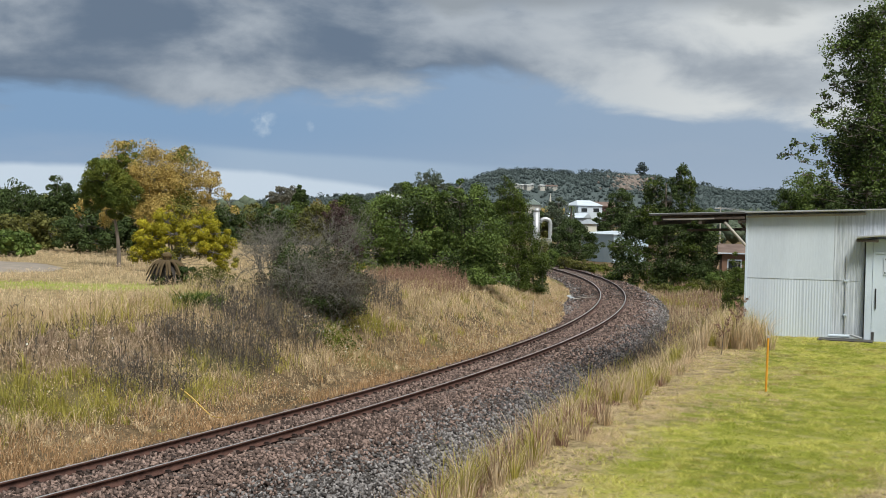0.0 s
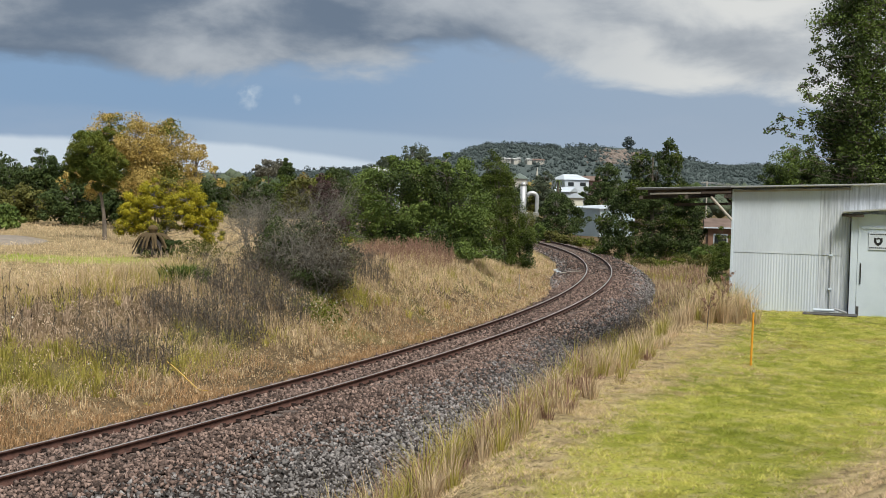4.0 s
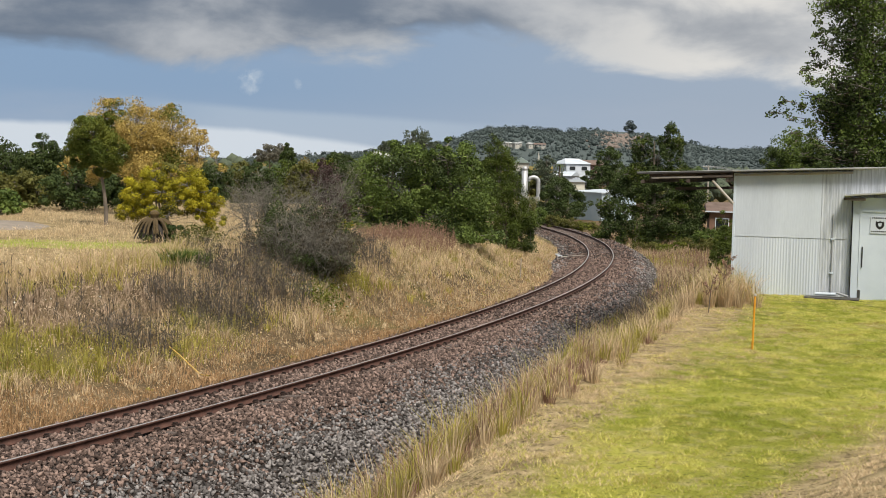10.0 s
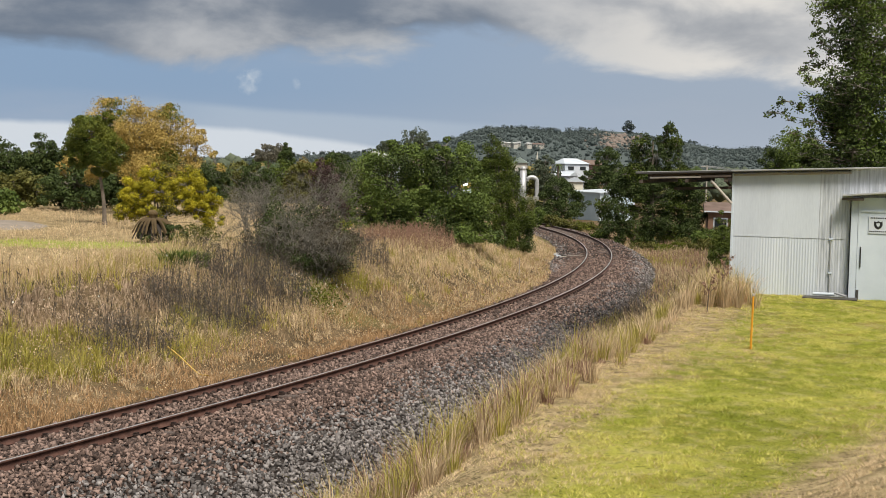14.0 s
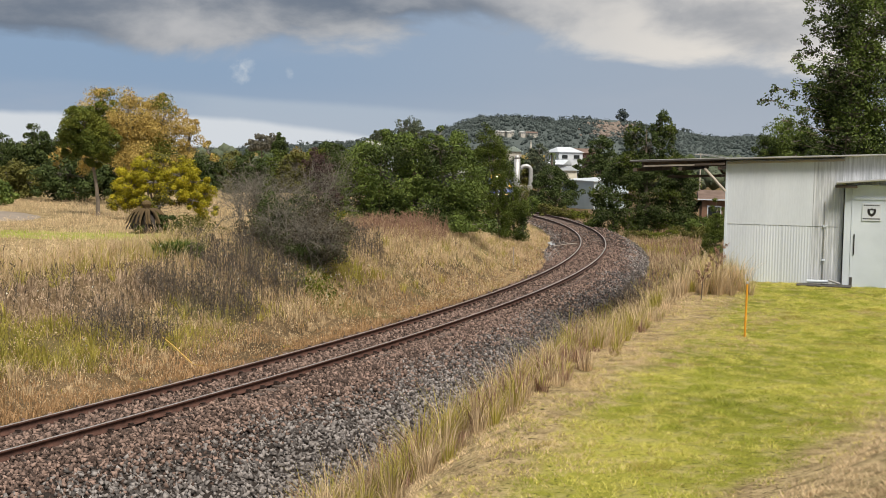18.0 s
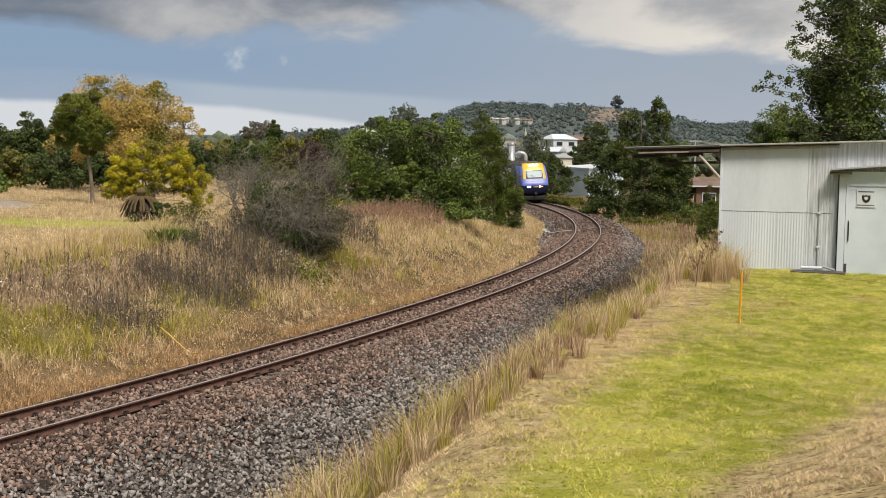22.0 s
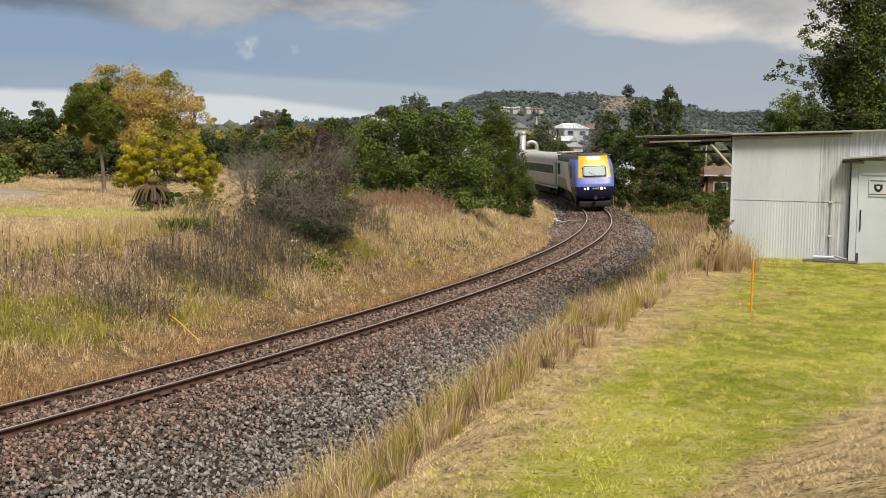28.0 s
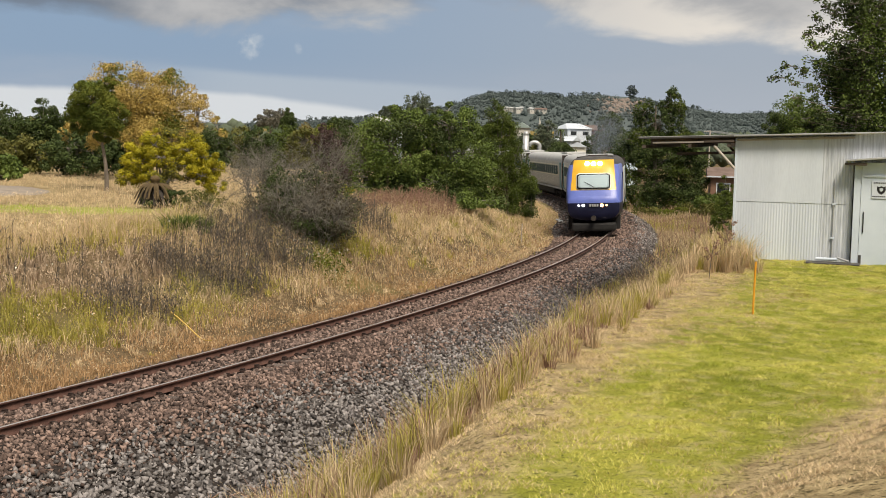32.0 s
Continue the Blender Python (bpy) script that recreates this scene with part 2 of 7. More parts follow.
M = {
    "stone": material("ballast_stone", (0.024, 0.020, 0.018), (0.36, 0.335, 0.325), 8, 0.85, 0.4, island=0.8, skew=1.5),
    "stone_dark": material("dirty_stone", (0.016, 0.014, 0.014), (0.22, 0.20, 0.195), 8, 0.85, 0.4, island=0.8, skew=1.6),
    "stone_rust": material("rust_stained_stone", (0.024, 0.015, 0.012), (0.34, 0.24, 0.20), 8, 0.85, 0.4, island=0.85, skew=1.5),
    "rail_side": material("rusty_rail_steel", (0.058, 0.029, 0.023), (0.125, 0.064, 0.049), 6, 0.75, 0.3, stretch=(1, 1, 1)),
    "rail_head": material("worn_rail_head", (0.62, 0.58, 0.55), (0.80, 0.76, 0.73), 3, 0.3, 0.03, metal=0.8),
    "sleeper": material("weathered_sleeper", (0.06, 0.046, 0.04), (0.17, 0.135, 0.12), 4, 0.9, 0.5, random_object=0.4),
    "clip": material("rusty_clip", (0.016, 0.011, 0.009), (0.05, 0.03, 0.025), 20, 0.8, 0.3),
    "straw": material("dry_grass", (0.27, 0.195, 0.11), (0.80, 0.635, 0.41), 0.5, 0.75, 0, island=0.65, fine=4, through_light=0.3),
    "straw_pale": material("pale_dry_grass", (0.42, 0.305, 0.17), (0.95, 0.765, 0.51), 0.4, 0.75, 0, island=0.6, fine=4, through_light=0.35),
    "straw_green": material("greenish_grass", (0.22, 0.22, 0.035), (0.56, 0.47, 0.12), 0.35, 0.7, 0, island=0.5, fine=4, through_light=0.3),
    "lawn_blade": material("lawn_grass", (0.28, 0.29, 0.035), (0.95, 0.87, 0.27), 0.35, 0.65, 0, island=0.8, fine=3, through_light=0.3),
    "fresh_grass": material("fresh_green_grass", (0.24, 0.32, 0.03), (0.62, 0.68, 0.13), 0.35, 0.65, 0, island=0.6, fine=3, through_light=0.35),
    "lawn_lush": material("lush_lawn_grass", (0.16, 0.20, 0.02), (0.58, 0.61, 0.10), 0.6, 0.65, 0, island=0.6, fine=3, through_light=0.3),
    "weed_pink": material("dry_broken_weeds", (0.22, 0.155, 0.10), (0.58, 0.45, 0.32), 0.8, 0.85, 0, island=0.7, fine=5),
    "weed_red": material("reddish_dry_weeds", (0.17, 0.095, 0.065), (0.38, 0.24, 0.17), 0.6, 0.85, 0, island=0.6, fine=5),
    "toe": material("brown_dry_grass", (0.23, 0.135, 0.06), (0.66, 0.43, 0.23), 0.6, 0.8, 0, island=0.6, fine=5, through_light=0.25),
    "weed": material("dead_weed_stems", (0.04, 0.034, 0.028), (0.17, 0.145, 0.115), 0.6, 0.85, 0, island=0.6, fine=5),
    "bark": material("grey_bark", (0.09, 0.075, 0.06), (0.25, 0.21, 0.17), 5, 0.9, 0.6, stretch=(1, 1, 0.3)),
    "twig": material("grey_twigs", (0.08, 0.073, 0.062), (0.25, 0.23, 0.195), 2, 0.9, 0.0, island=0.5),
    "leaf_dark": leaf("dark_green_leaves", (0.012, 0.024, 0.008), (0.094, 0.13, 0.040)),
    "leaf_green": leaf("green_leaves", (0.018, 0.040, 0.009), (0.19, 0.255, 0.060)),
    "leaf_yellow": leaf("yellow_leaves", (0.12, 0.12, 0.008), (0.54, 0.47, 0.035)),
    "leaf_autumn": leaf("autumn_leaves", (0.22, 0.16, 0.04), (0.64, 0.48, 0.16)),
    "leaf_olive": leaf("olive_leaves", (0.055, 0.062, 0.016), (0.17, 0.165, 0.045)),
    "leaf_conifer": leaf("conifer_leaves", (0.026, 0.044, 0.008), (0.135, 0.175, 0.034)),
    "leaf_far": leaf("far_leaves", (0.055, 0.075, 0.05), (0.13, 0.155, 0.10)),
    # distance haze is mixed into these two leaf colours as blue-grey
    "leaf_hill_hazed": leaf("hill_leaves", (0.068, 0.090, 0.090), (0.105, 0.130, 0.125)),
    "leaf_hill_dark_hazed": leaf("dark_hazed_hill_leaves", (0.056, 0.076, 0.076), (0.090, 0.113, 0.108)),
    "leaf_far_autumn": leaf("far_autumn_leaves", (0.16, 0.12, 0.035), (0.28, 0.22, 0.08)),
    # same painted haze in the ground between the hill's trees
    "hill_soil_hazed": material("hazed_hill_undergrowth", (0.060, 0.080, 0.080), (0.085, 0.105, 0.10), 0.02, 0.95, 0.0, fine=0.2),
    "pale_wall": material("pale_weatherboard", (0.42, 0.40, 0.36), (0.55, 0.53, 0.48), 0.6, 0.7, 0.05),
    "roof_white": material("white_roof_sheet", (0.47, 0.53, 0.59), (0.60, 0.655, 0.71), 0.4, 0.5, 0.0),
    "twig_leaf": leaf("thin_grey_leaves", (0.10, 0.10, 0.08), (0.20, 0.19, 0.15)),
    "hill_brown": material("hill_brown_scrub", (0.15, 0.125, 0.11), (0.235, 0.19, 0.16), 0.25, 0.9, 0.0, fine=1.4, island=0.5),
    "leaf_tall": leaf("yellowing_green_leaves", (0.045, 0.065, 0.010), (0.20, 0.215, 0.035)),
    "leaf_purple": leaf("purple_brown_leaves", (0.04, 0.026, 0.026), (0.11, 0.07, 0.065)),
    "leaf_brown": leaf("withered_brown_leaves", (0.045, 0.038, 0.026), (0.16, 0.14, 0.095)),
    "white_sheet": material("white_painted_iron", (0.47, 0.52, 0.575), (0.58, 0.635, 0.69), 1.3, 0.5, 0.05, stretch=(1, 1, 0.15)),
    "grimy_sheet": material("streaked_white_iron", (0.30, 0.33, 0.36), (0.62, 0.66, 0.71), 7, 0.55, 0.05, stretch=(2.2, 1, 0.12), fine=22.0),
    "white_paint": material("white_painted_board", (0.47, 0.54, 0.61), (0.60, 0.67, 0.745), 1.2, 0.5, 0.05),
    "old_timber": material("dark_old_timber", (0.05, 0.04, 0.035), (0.14, 0.11, 0.09), 3, 0.85, 0.4, stretch=(0.3, 1, 1)),
    "pale_timber": material("grey_timber", (0.32, 0.29, 0.25), (0.5, 0.46, 0.41), 3, 0.8, 0.3),
    "zinc": material("weathered_zinc", (0.36, 0.37, 0.38), (0.56, 0.57, 0.58), 2, 0.45, 0.1, metal=0.5),
    "dark": material("black_soot", (0.012, 0.012, 0.013), (0.03, 0.03, 0.03), 4, 0.7, 0.1),
    "stake": material("orange_plastic", (0.62, 0.27, 0.02), (0.75, 0.36, 0.04), 8, 0.5, 0.1),
    "strap": material("yellow_strap", (0.55, 0.36, 0.08), (0.70, 0.50, 0.14), 6, 0.6, 0.1),
    "navy": material("navy_paint", (0.005, 0.006, 0.022), (0.010, 0.012, 0.036), 2, 0.4, 0.0, spec=0.3),
    "blue": material("violet_blue_paint", (0.085, 0.125, 0.40), (0.12, 0.165, 0.48), 2, 0.35, 0.0, spec=0.4),
    "yellow": material("cab_yellow_paint", (0.60, 0.33, 0.02), (0.68, 0.40, 0.03), 2, 0.35, 0.0, spec=0.5),
    "cream": material("cream_paint", (0.62, 0.60, 0.50), (0.74, 0.72, 0.62), 2, 0.4, 0.0),
    "steel": material("ribbed_stainless_steel", (0.44, 0.44, 0.43), (0.58, 0.575, 0.56), 1.5, 0.42, 0.05, metal=0.25),
    "roof_grey": material("roof_grey_paint", (0.34, 0.35, 0.35), (0.46, 0.465, 0.46), 1, 0.6, 0.1),
    "soot_roof": material("sooty_roof", (0.035, 0.035, 0.035), (0.09, 0.085, 0.08), 2, 0.7, 0.1),
    "glass": material("dark_glass", (0.012, 0.04, 0.05), (0.025, 0.075, 0.09), 1, 0.45, 0.0, spec=0.08),
    # cab glass: the sky's reflection is put into the pale base colour
    "screen": material("pale_reflection_glass", (0.30, 0.39, 0.42), (0.36, 0.46, 0.49), 1, 0.45, 0.0, spec=0.2),
    "teal": material("teal_paint", (0.05, 0.20, 0.26), (0.08, 0.26, 0.33), 2, 0.35, 0.0),
    # dirt on the train; on the dead cycad it is painted shade
    "under": material("underframe_dirt_cycad_shade", (0.018, 0.015, 0.013), (0.06, 0.05, 0.043), 5, 0.85, 0.3),
    "lamp": glow("lit_lamp", (1.0, 0.97, 0.88), 14.0),
    "lamp_warm": glow("lit_marker_lamp", (1.0, 0.55, 0.25), 5.0),
    "black": material("black_rubber", (0.01, 0.01, 0.01), (0.022, 0.022, 0.022), 5, 0.6, 0.0),
    "brick": material("orange_brick", (0.17, 0.095, 0.065), (0.27, 0.17, 0.12), 1.5, 0.85, 0.3),
    "tile_roof": material("brown_roof_tile", (0.11, 0.078, 0.065), (0.20, 0.145, 0.12), 1.5, 0.8, 0.3),
    "green_roof": material("grey_green_roof", (0.20, 0.26, 0.24), (0.30, 0.36, 0.33), 0.6, 0.6, 0.0),
    "house_white": material("white_render_wall", (0.47, 0.52, 0.58), (0.60, 0.645, 0.70), 0.5, 0.7, 0.05),
    "blue_sheet": material("pale_blue_sheet", (0.43, 0.54, 0.61), (0.56, 0.66, 0.72), 0.6, 0.5, 0.05),
    "path": material("gravel_path", (0.20, 0.17, 0.14), (0.31, 0.265, 0.22), 1.5, 0.95, 0.4),
    "pale_blue": material("pale_blue_paint", (0.42, 0.53, 0.55), (0.50, 0.60, 0.62), 1.5, 0.45, 0.02),
    "dull_steel": material("dull_side_steel", (0.20, 0.205, 0.18), (0.32, 0.32, 0.28), 1.5, 0.5, 0.05, metal=0.1),
    "dead_frond": material("dead_brown_frond", (0.022, 0.015, 0.010), (0.13, 0.09, 0.04), 3, 0.85, 0.2, island=0.5),
    "window_dark": material("dark_window_glass", (0.015, 0.018, 0.02), (0.03, 0.036, 0.04), 1, 0.15, 0.0, spec=0.4),
    "smoke": material("blue_grey_smoke", (0.17, 0.20, 0.25), (0.26, 0.30, 0.36), 0.5, 0.95, 0.0),
    "flower": material("white_flower", (0.62, 0.64, 0.55), (0.8, 0.8, 0.72), 3, 0.7, 0.0, island=0.3),
}


# ---- helpers of this scene ----
def part(name, bm, mat, parent=None, label="", smooth=False):
    me = bpy.data.meshes.new(name)
    bm.to_mesh(me)
    bm.free()
    me.materials.append(mat)
    if smooth:
        me.shade_smooth()
    ob = new(name, me)
    ob.parent = parent
    if label:
        ob["label"] = label
    return ob


def mesh_of(name, verts, faces, mat, parent=None, label="", smooth=False):
    """A mesh from arrays; all faces have one number of corners."""
    verts, faces = np.asarray(verts, np.float32), np.asarray(faces, np.int32)
    me = bpy.data.meshes.new(name)
    me.vertices.add(len(verts))
    me.vertices.foreach_set("co", verts.ravel())
    k = faces.shape[1]
    me.loops.add(faces.size)
    me.loops.foreach_set("vertex_index", faces.ravel())
    me.polygons.add(len(faces))
    me.polygons.foreach_set("loop_start", np.arange(0, faces.size, k, dtype=np.int32))
    me.polygons.foreach_set("loop_total", np.full(len(faces), k, np.int32))
    if smooth:
        me.polygons.foreach_set("use_smooth", np.ones(len(faces), bool))
    me.update()
    me.materials.append(mat)
    ob = new(name, me)
    ob.parent = parent
    if label:
        ob["label"] = label
    return ob


def base(name, m, label, category, group="", kind=""):
    """A thing's Empty at its base."""
    e = new(name)
    e.empty_display_size = 0.2
    e.matrix_world = m
    return tagged(e, label, category, group, kind)


def box(bm, x0, x1, y0, y1, z0, z1, bevel=0.0):
    v = [bm.verts.new((x, y, z)) for x in (x0, x1) for y in (y0, y1) for z in (z0, z1)]
    fs = [bm.faces.new([v[i] for i in f]) for f in ((0, 1, 3, 2), (4, 6, 7, 5), (0, 4, 5, 1), (2, 3, 7, 6), (0, 2, 6, 4), (1, 5, 7, 3))]
    if bevel:
        es = list({e for f in fs for e in f.edges})
        bmesh.ops.bevel(bm, geom=es, offset=bevel, segments=2, affect="EDGES", profile=0.6)
    return bm


def boxm(x0, x1, y0, y1, z0, z1, bevel=0.0):
    return box(bmesh.new(), x0, x1, y0, y1, z0, z1, bevel)


def tube(points, radii, sides=7):
    """Vertices and quads of a tapered tube along a line."""
    pts = np.asarray(points, float)
    t = np.gradient(pts, axis=0)
    t /= np.linalg.norm(t, axis=1)[:, None] + 1e-9
    ref = np.where(np.abs(t[:, 2:3]) > 0.9, [[1.0, 0, 0]], [[0, 0, 1.0]])
    a = np.cross(t, ref)
    a /= np.linalg.norm(a, axis=1)[:, None]
    b = np.cross(t, a)
    ang = np.arange(sides) * 2 * np.pi / sides
    r = np.asarray(radii, float)[:, None, None]
    v = pts[:, None] + r * (np.cos(ang)[None, :, None] * a[:, None] + np.sin(ang)[None, :, None] * b[:, None])
    f = []
    for i in range(len(pts) - 1):
        for j in range(sides):
            k = (j + 1) % sides
            f.append((i * sides + j, i * sides + k, (i + 1) * sides + k, (i + 1) * sides + j))
    return v.reshape(-1, 3), np.array(f)


def merged(pieces):
    vs, fs, o = [], [], 0
    for v, f in pieces:
        vs.append(v)
        fs.append(f + o)
        o += len(v)
    return np.concatenate(vs), np.concatenate(fs)


def cyl(bm, r, z0, z1, x=0, y=0, sides=16, r2=None, axis="z"):
    c = bmesh.ops.create_cone(bm, cap_ends=True, segments=sides, radius1=r, radius2=r if r2 is None else r2, depth=z1 - z0)
    m = Matrix.Translation((0, 0, (z0 + z1) / 2))
    if axis == "x":
        m = Matrix.Rotation(radians(90), 4, "Y") @ m
    if axis == "y":
        m = Matrix.Rotation(radians(-90), 4, "X") @ m
    bmesh.ops.transform(bm, matrix=Matrix.Translation((x, y, 0)) @ m if axis == "z" else m, verts=c["verts"])
    return c["verts"]


# ---- the line of the track ----
GRADE, CANT = -0.009, 0.07
S_TAB = np.arange(-60.0, 420.0, 0.25)


def line_table():
    q = np.clip(S_TAB, -60, 111) / 100
    h = 0.428 - 0.4047 * q - 0.2539 * q**2 + 0.1825 * q**3 - 0.0033 * np.maximum(S_TAB - 111, 0)
    x = np.cumsum(np.sin(h)) * 0.25
    y = np.cumsum(np.cos(h)) * 0.25
    i = np.argmin(np.abs(S_TAB))
    return x - x[i] - 7.107, y - y[i] + 19.734, h


LX, LY, LH = line_table()


def on_line(s, d=0.0):
    """x, y and heading of a point d metres to the right of the line, s metres along it."""
    s = np.asarray(s, float)
    h = np.interp(s, S_TAB, LH)
    return np.interp(s, S_TAB, LX) + d * np.cos(h), np.interp(s, S_TAB, LY) - d * np.sin(h), h


def rail_z(s):
    return GRADE * np.clip(s, -40, 150)


def along(x, y):
    """s and d of places: along the line, and right of it."""
    x, y = np.atleast_1d(x).astype(float), np.atleast_1d(y).astype(float)
    s, d = np.zeros_like(x), np.zeros_like(x)
    lx, ly, lh, ls = LX[::4], LY[::4], LH[::4], S_TAB[::4]
    for i in range(0, len(x), 4000):
        j = slice(i, i + 4000)
        k = np.argmin((x[j, None] - lx) ** 2 + (y[j, None] - ly) ** 2, axis=1)
        dx, dy = x[j] - lx[k], y[j] - ly[k]
        s[j] = ls[k] + dx * np.sin(lh[k]) + dy * np.cos(lh[k])
        d[j] = dx * np.cos(lh[k]) - dy * np.sin(lh[k])
    return s, d


def step(v, a, b):
    t = np.clip((v - a) / (b - a), 0, 1)
    return t * t * (3 - 2 * t)


def wave(x, y, f=1.0):
    return (np.sin(x * 0.61 * f + 1.3) * np.cos(y * 0.47 * f + 0.4) + 0.6 * np.sin(x * 1.37 * f + y * 0.83 * f) + 0.4 * np.cos(y * 1.9 * f - x * 0.9 * f)) / 2


def left_edge(s):
    """How far the ballast reaches on the left of the line."""
    return 1.25 + 1.5 * step(s, 38, 58)


def ballast_edge(s):
    return 4.75 - 1.5 * step(s, 12, 48)


def strip_edge(s):
    """Where the tall grass begins beside the ballast."""
    return ballast_edge(s) + 0.9 * (1 - step(s, 4, 20))


LAWN = 1.2


def ground(x, y):
    """Height of the ground."""
    x, y = np.atleast_1d(x).astype(float), np.atleast_1d(y).astype(float)
    s, d = along(x, y)
    zr = rail_z(s)
    be = ballast_edge(s)
    zr = zr + CANT * np.clip((d + 0.75) / 1.5, 0, 1) * (1 - step(d, 2.0, 4.0))
    # right of the line: shoulder, bank, lawn
    foot = -0.190 - 0.475 * step(d, 1.9, be + 0.3)
    r_far = zr + foot + 1.0 * step(d, 4.2, 12) * step(s, 30, 60) - 0.15 * step(d, 3, 6) + 0.05 * wave(x, y)
    lift = step(d, be + 0.1 + 0.8 * (1 - step(s, 4, 20)), be + 3.1 + 2.6 * (1 - step(s, -7, 7))) * (1 - step(y, 37.5, 46))
    right = r_far * (1 - lift) + (LAWN + 0.03 * wave(x, y, 0.6)) * lift
    # the bank on which the camera stands
    n = (x - 3.6) * 0.817 - (y - 14.1) * 0.577
    right = right + np.clip(0.3 * n, 0, 1.75) * step(n, 0, 1.5) * (1 - step(y, 16, 24))
    # left of the line: toe, bank, plateau
    e = -d
    wide = 10.5 - 4.3 * step(s, 8, 26) + 1.5 * step(s, 40, 60)
    top = 1.4 - (0.45 * step(s, 30, 55) + 0.9 * step(s, 62, 100)) * (1 - step(e, 11, 18))
    left = zr - 0.190 - 0.135 * step(e, 1.3, 2.4) + 0.05 * wave(x, y) * step(e, 2, 4)
    k = np.clip((e - 2.4) / (wide - 2.4), 0, 1.0)
    k = 0.55 * k + 0.45 * step(k, 0, 1)
    left = left + (top - left + 0.10 * wave(x, y, 0.7) * step(e, 5, 9)) * k
    z = np.where(d > 0, right, left)
    # far country falls and rolls gently
    r = np.hypot(x, y)
    far = -1.2 + 0.4 * wave(x * 0.05, y * 0.05)
    f = step(r, 95, 190)
    return z * (1 - f) + far * f


def gz(x, y):
    return float(ground(x, y)[0])


# ---- ground ----
def uneven(fine, near, limit):
    """Coordinates that are fine inside near=(a, b) and grow coarse out to the limit."""
    a = list(np.arange(near[0], near[1] + fine, fine))
    st, v = fine, near[1] + fine
    while v < limit:
        st *= 1.18
        v += st
        a.append(v)
    st, v = fine, near[0]
    while v > -limit:
        st *= 1.18
        v -= st
        a.insert(0, v)
    return np.array(a)


def build_ground():
    xs, ys = uneven(0.45, (-26, 24), 3500), uneven(0.5, (6, 100), 3500)
    gx, gy = np.meshgrid(xs, ys)
    x, y = gx.ravel(), gy.ravel()
    z = ground(x, y)
    w, h = len(xs), len(ys)
    i = np.arange(w * h).reshape(h, w)
    faces = np.stack([i[:-1, :-1], i[:-1, 1:], i[1:, 1:], i[1:, :-1]], -1).reshape(-1, 4)
    s, d = along(x, y)
    be = ballast_edge(s)
    n = (x - 3.6) * 0.817 - (y - 14.1) * 0.577
    lw = be + 1.2 * (1 - step(s, -7, 7))
    hay = step(d, lw + 1.8, lw + 2.8) * (1 - step(y, 38, 42)) * (d > 0)
    lawn = step(d, lw + 3.2, lw + 5.6) * (1 - step(y, 40, 46)) * (1 - step(n, -0.6, 1.0) * (1 - step(y, 16, 24)))
    le = left_edge(s)
    se = strip_edge(s)
    gravel = step(d, -le - 0.2, -le + 0.15) * (1 - step(d, se - 0.35, se + 0.15))
    green = 0.55 * step(y, 46.5, 48) * (1 - step(y, 51, 52.5)) * (1 - step(x, -10.5, -9)) * (d < -9)
    m = bpy.data.materials.new("rough_ground")
    m.use_nodes = True
    nn, l = m.node_tree.nodes, m.node_tree.links
    b = nn["Principled BSDF"]
    b.inputs["Roughness"].default_value = 0.95
    b.inputs["Specular IOR Level"].default_value = 0.1
    tc = nn.new("ShaderNodeTexCoord")

    def tex(scale, detail=5):
        t = nn.new("ShaderNodeTexNoise")
        t.inputs["Scale"].default_value, t.inputs["Detail"].default_value = scale, detail
        l.new(tc.outputs["Object"], t.inputs[0])
        return t.outputs[0]

    def mix(f, a, c):
        mx = nn.new("ShaderNodeMix")
        mx.data_type = "RGBA"
        l.new(f, mx.inputs[0])
        for k, v in ((6, a), (7, c)):
            if isinstance(v, tuple):
                mx.inputs[k].default_value = (*v, 1)
            else:
                l.new(v, mx.inputs[k])
        return mx.outputs[2]

    def rng(v, a, c):
        r = nn.new("ShaderNodeMapRange")
        l.new(v, r.inputs[0])
        r.inputs[1].default_value, r.inputs[2].default_value = a, c
        return r.outputs[0]

    def attr(name):
        a = nn.new("ShaderNodeAttribute")
        a.attribute_name = name
        return a.outputs["Fac"]

    def ragged(name, k=0.6):
        a = nn.new("ShaderNodeMath")
        a.operation = "MULTIPLY_ADD"
        l.new(tex(1.1, 6), a.inputs[0])
        a.inputs[1].default_value = k
        l.new(attr(name), a.inputs[2])
        return rng(a.outputs[0], 0.5 + k * 0.3, 0.5 + k * 0.7)

    rough_col = mix(rng(tex(0.5), 0.35, 0.7), (0.09, 0.065, 0.036), (0.24, 0.17, 0.095))
    rough_col = mix(rng(tex(9.0), 0.42, 0.75), rough_col, (0.07, 0.05, 0.03))
    rough_col = mix(rng(tex(0.23), 0.52, 0.7), rough_col, (0.17, 0.16, 0.05))
    lawn_col = mix(rng(tex(0.35), 0.36, 0.66), (0.17, 0.185, 0.022), (0.36, 0.35, 0.07))
    lawn_col = mix(rng(tex(2.6), 0.48, 0.75), lawn_col, (0.38, 0.33, 0.14))
    lawn_col = mix(rng(tex(15.0, 8), 0.55, 0.70), lawn_col, (0.06, 0.07, 0.015))
    hay_col = mix(rng(tex(3.0), 0.35, 0.65), (0.22, 0.165, 0.085), (0.48, 0.38, 0.21))
    hay_col = mix(rng(tex(12.0, 8), 0.53, 0.64), hay_col, (0.11, 0.085, 0.04))
    rough_col = mix(ragged("meadow", 0.5), rough_col, mix(rng(tex(1.4), 0.35, 0.65), (0.20, 0.15, 0.08), (0.40, 0.31, 0.17)))
    col = mix(ragged("hay"), rough_col, hay_col)
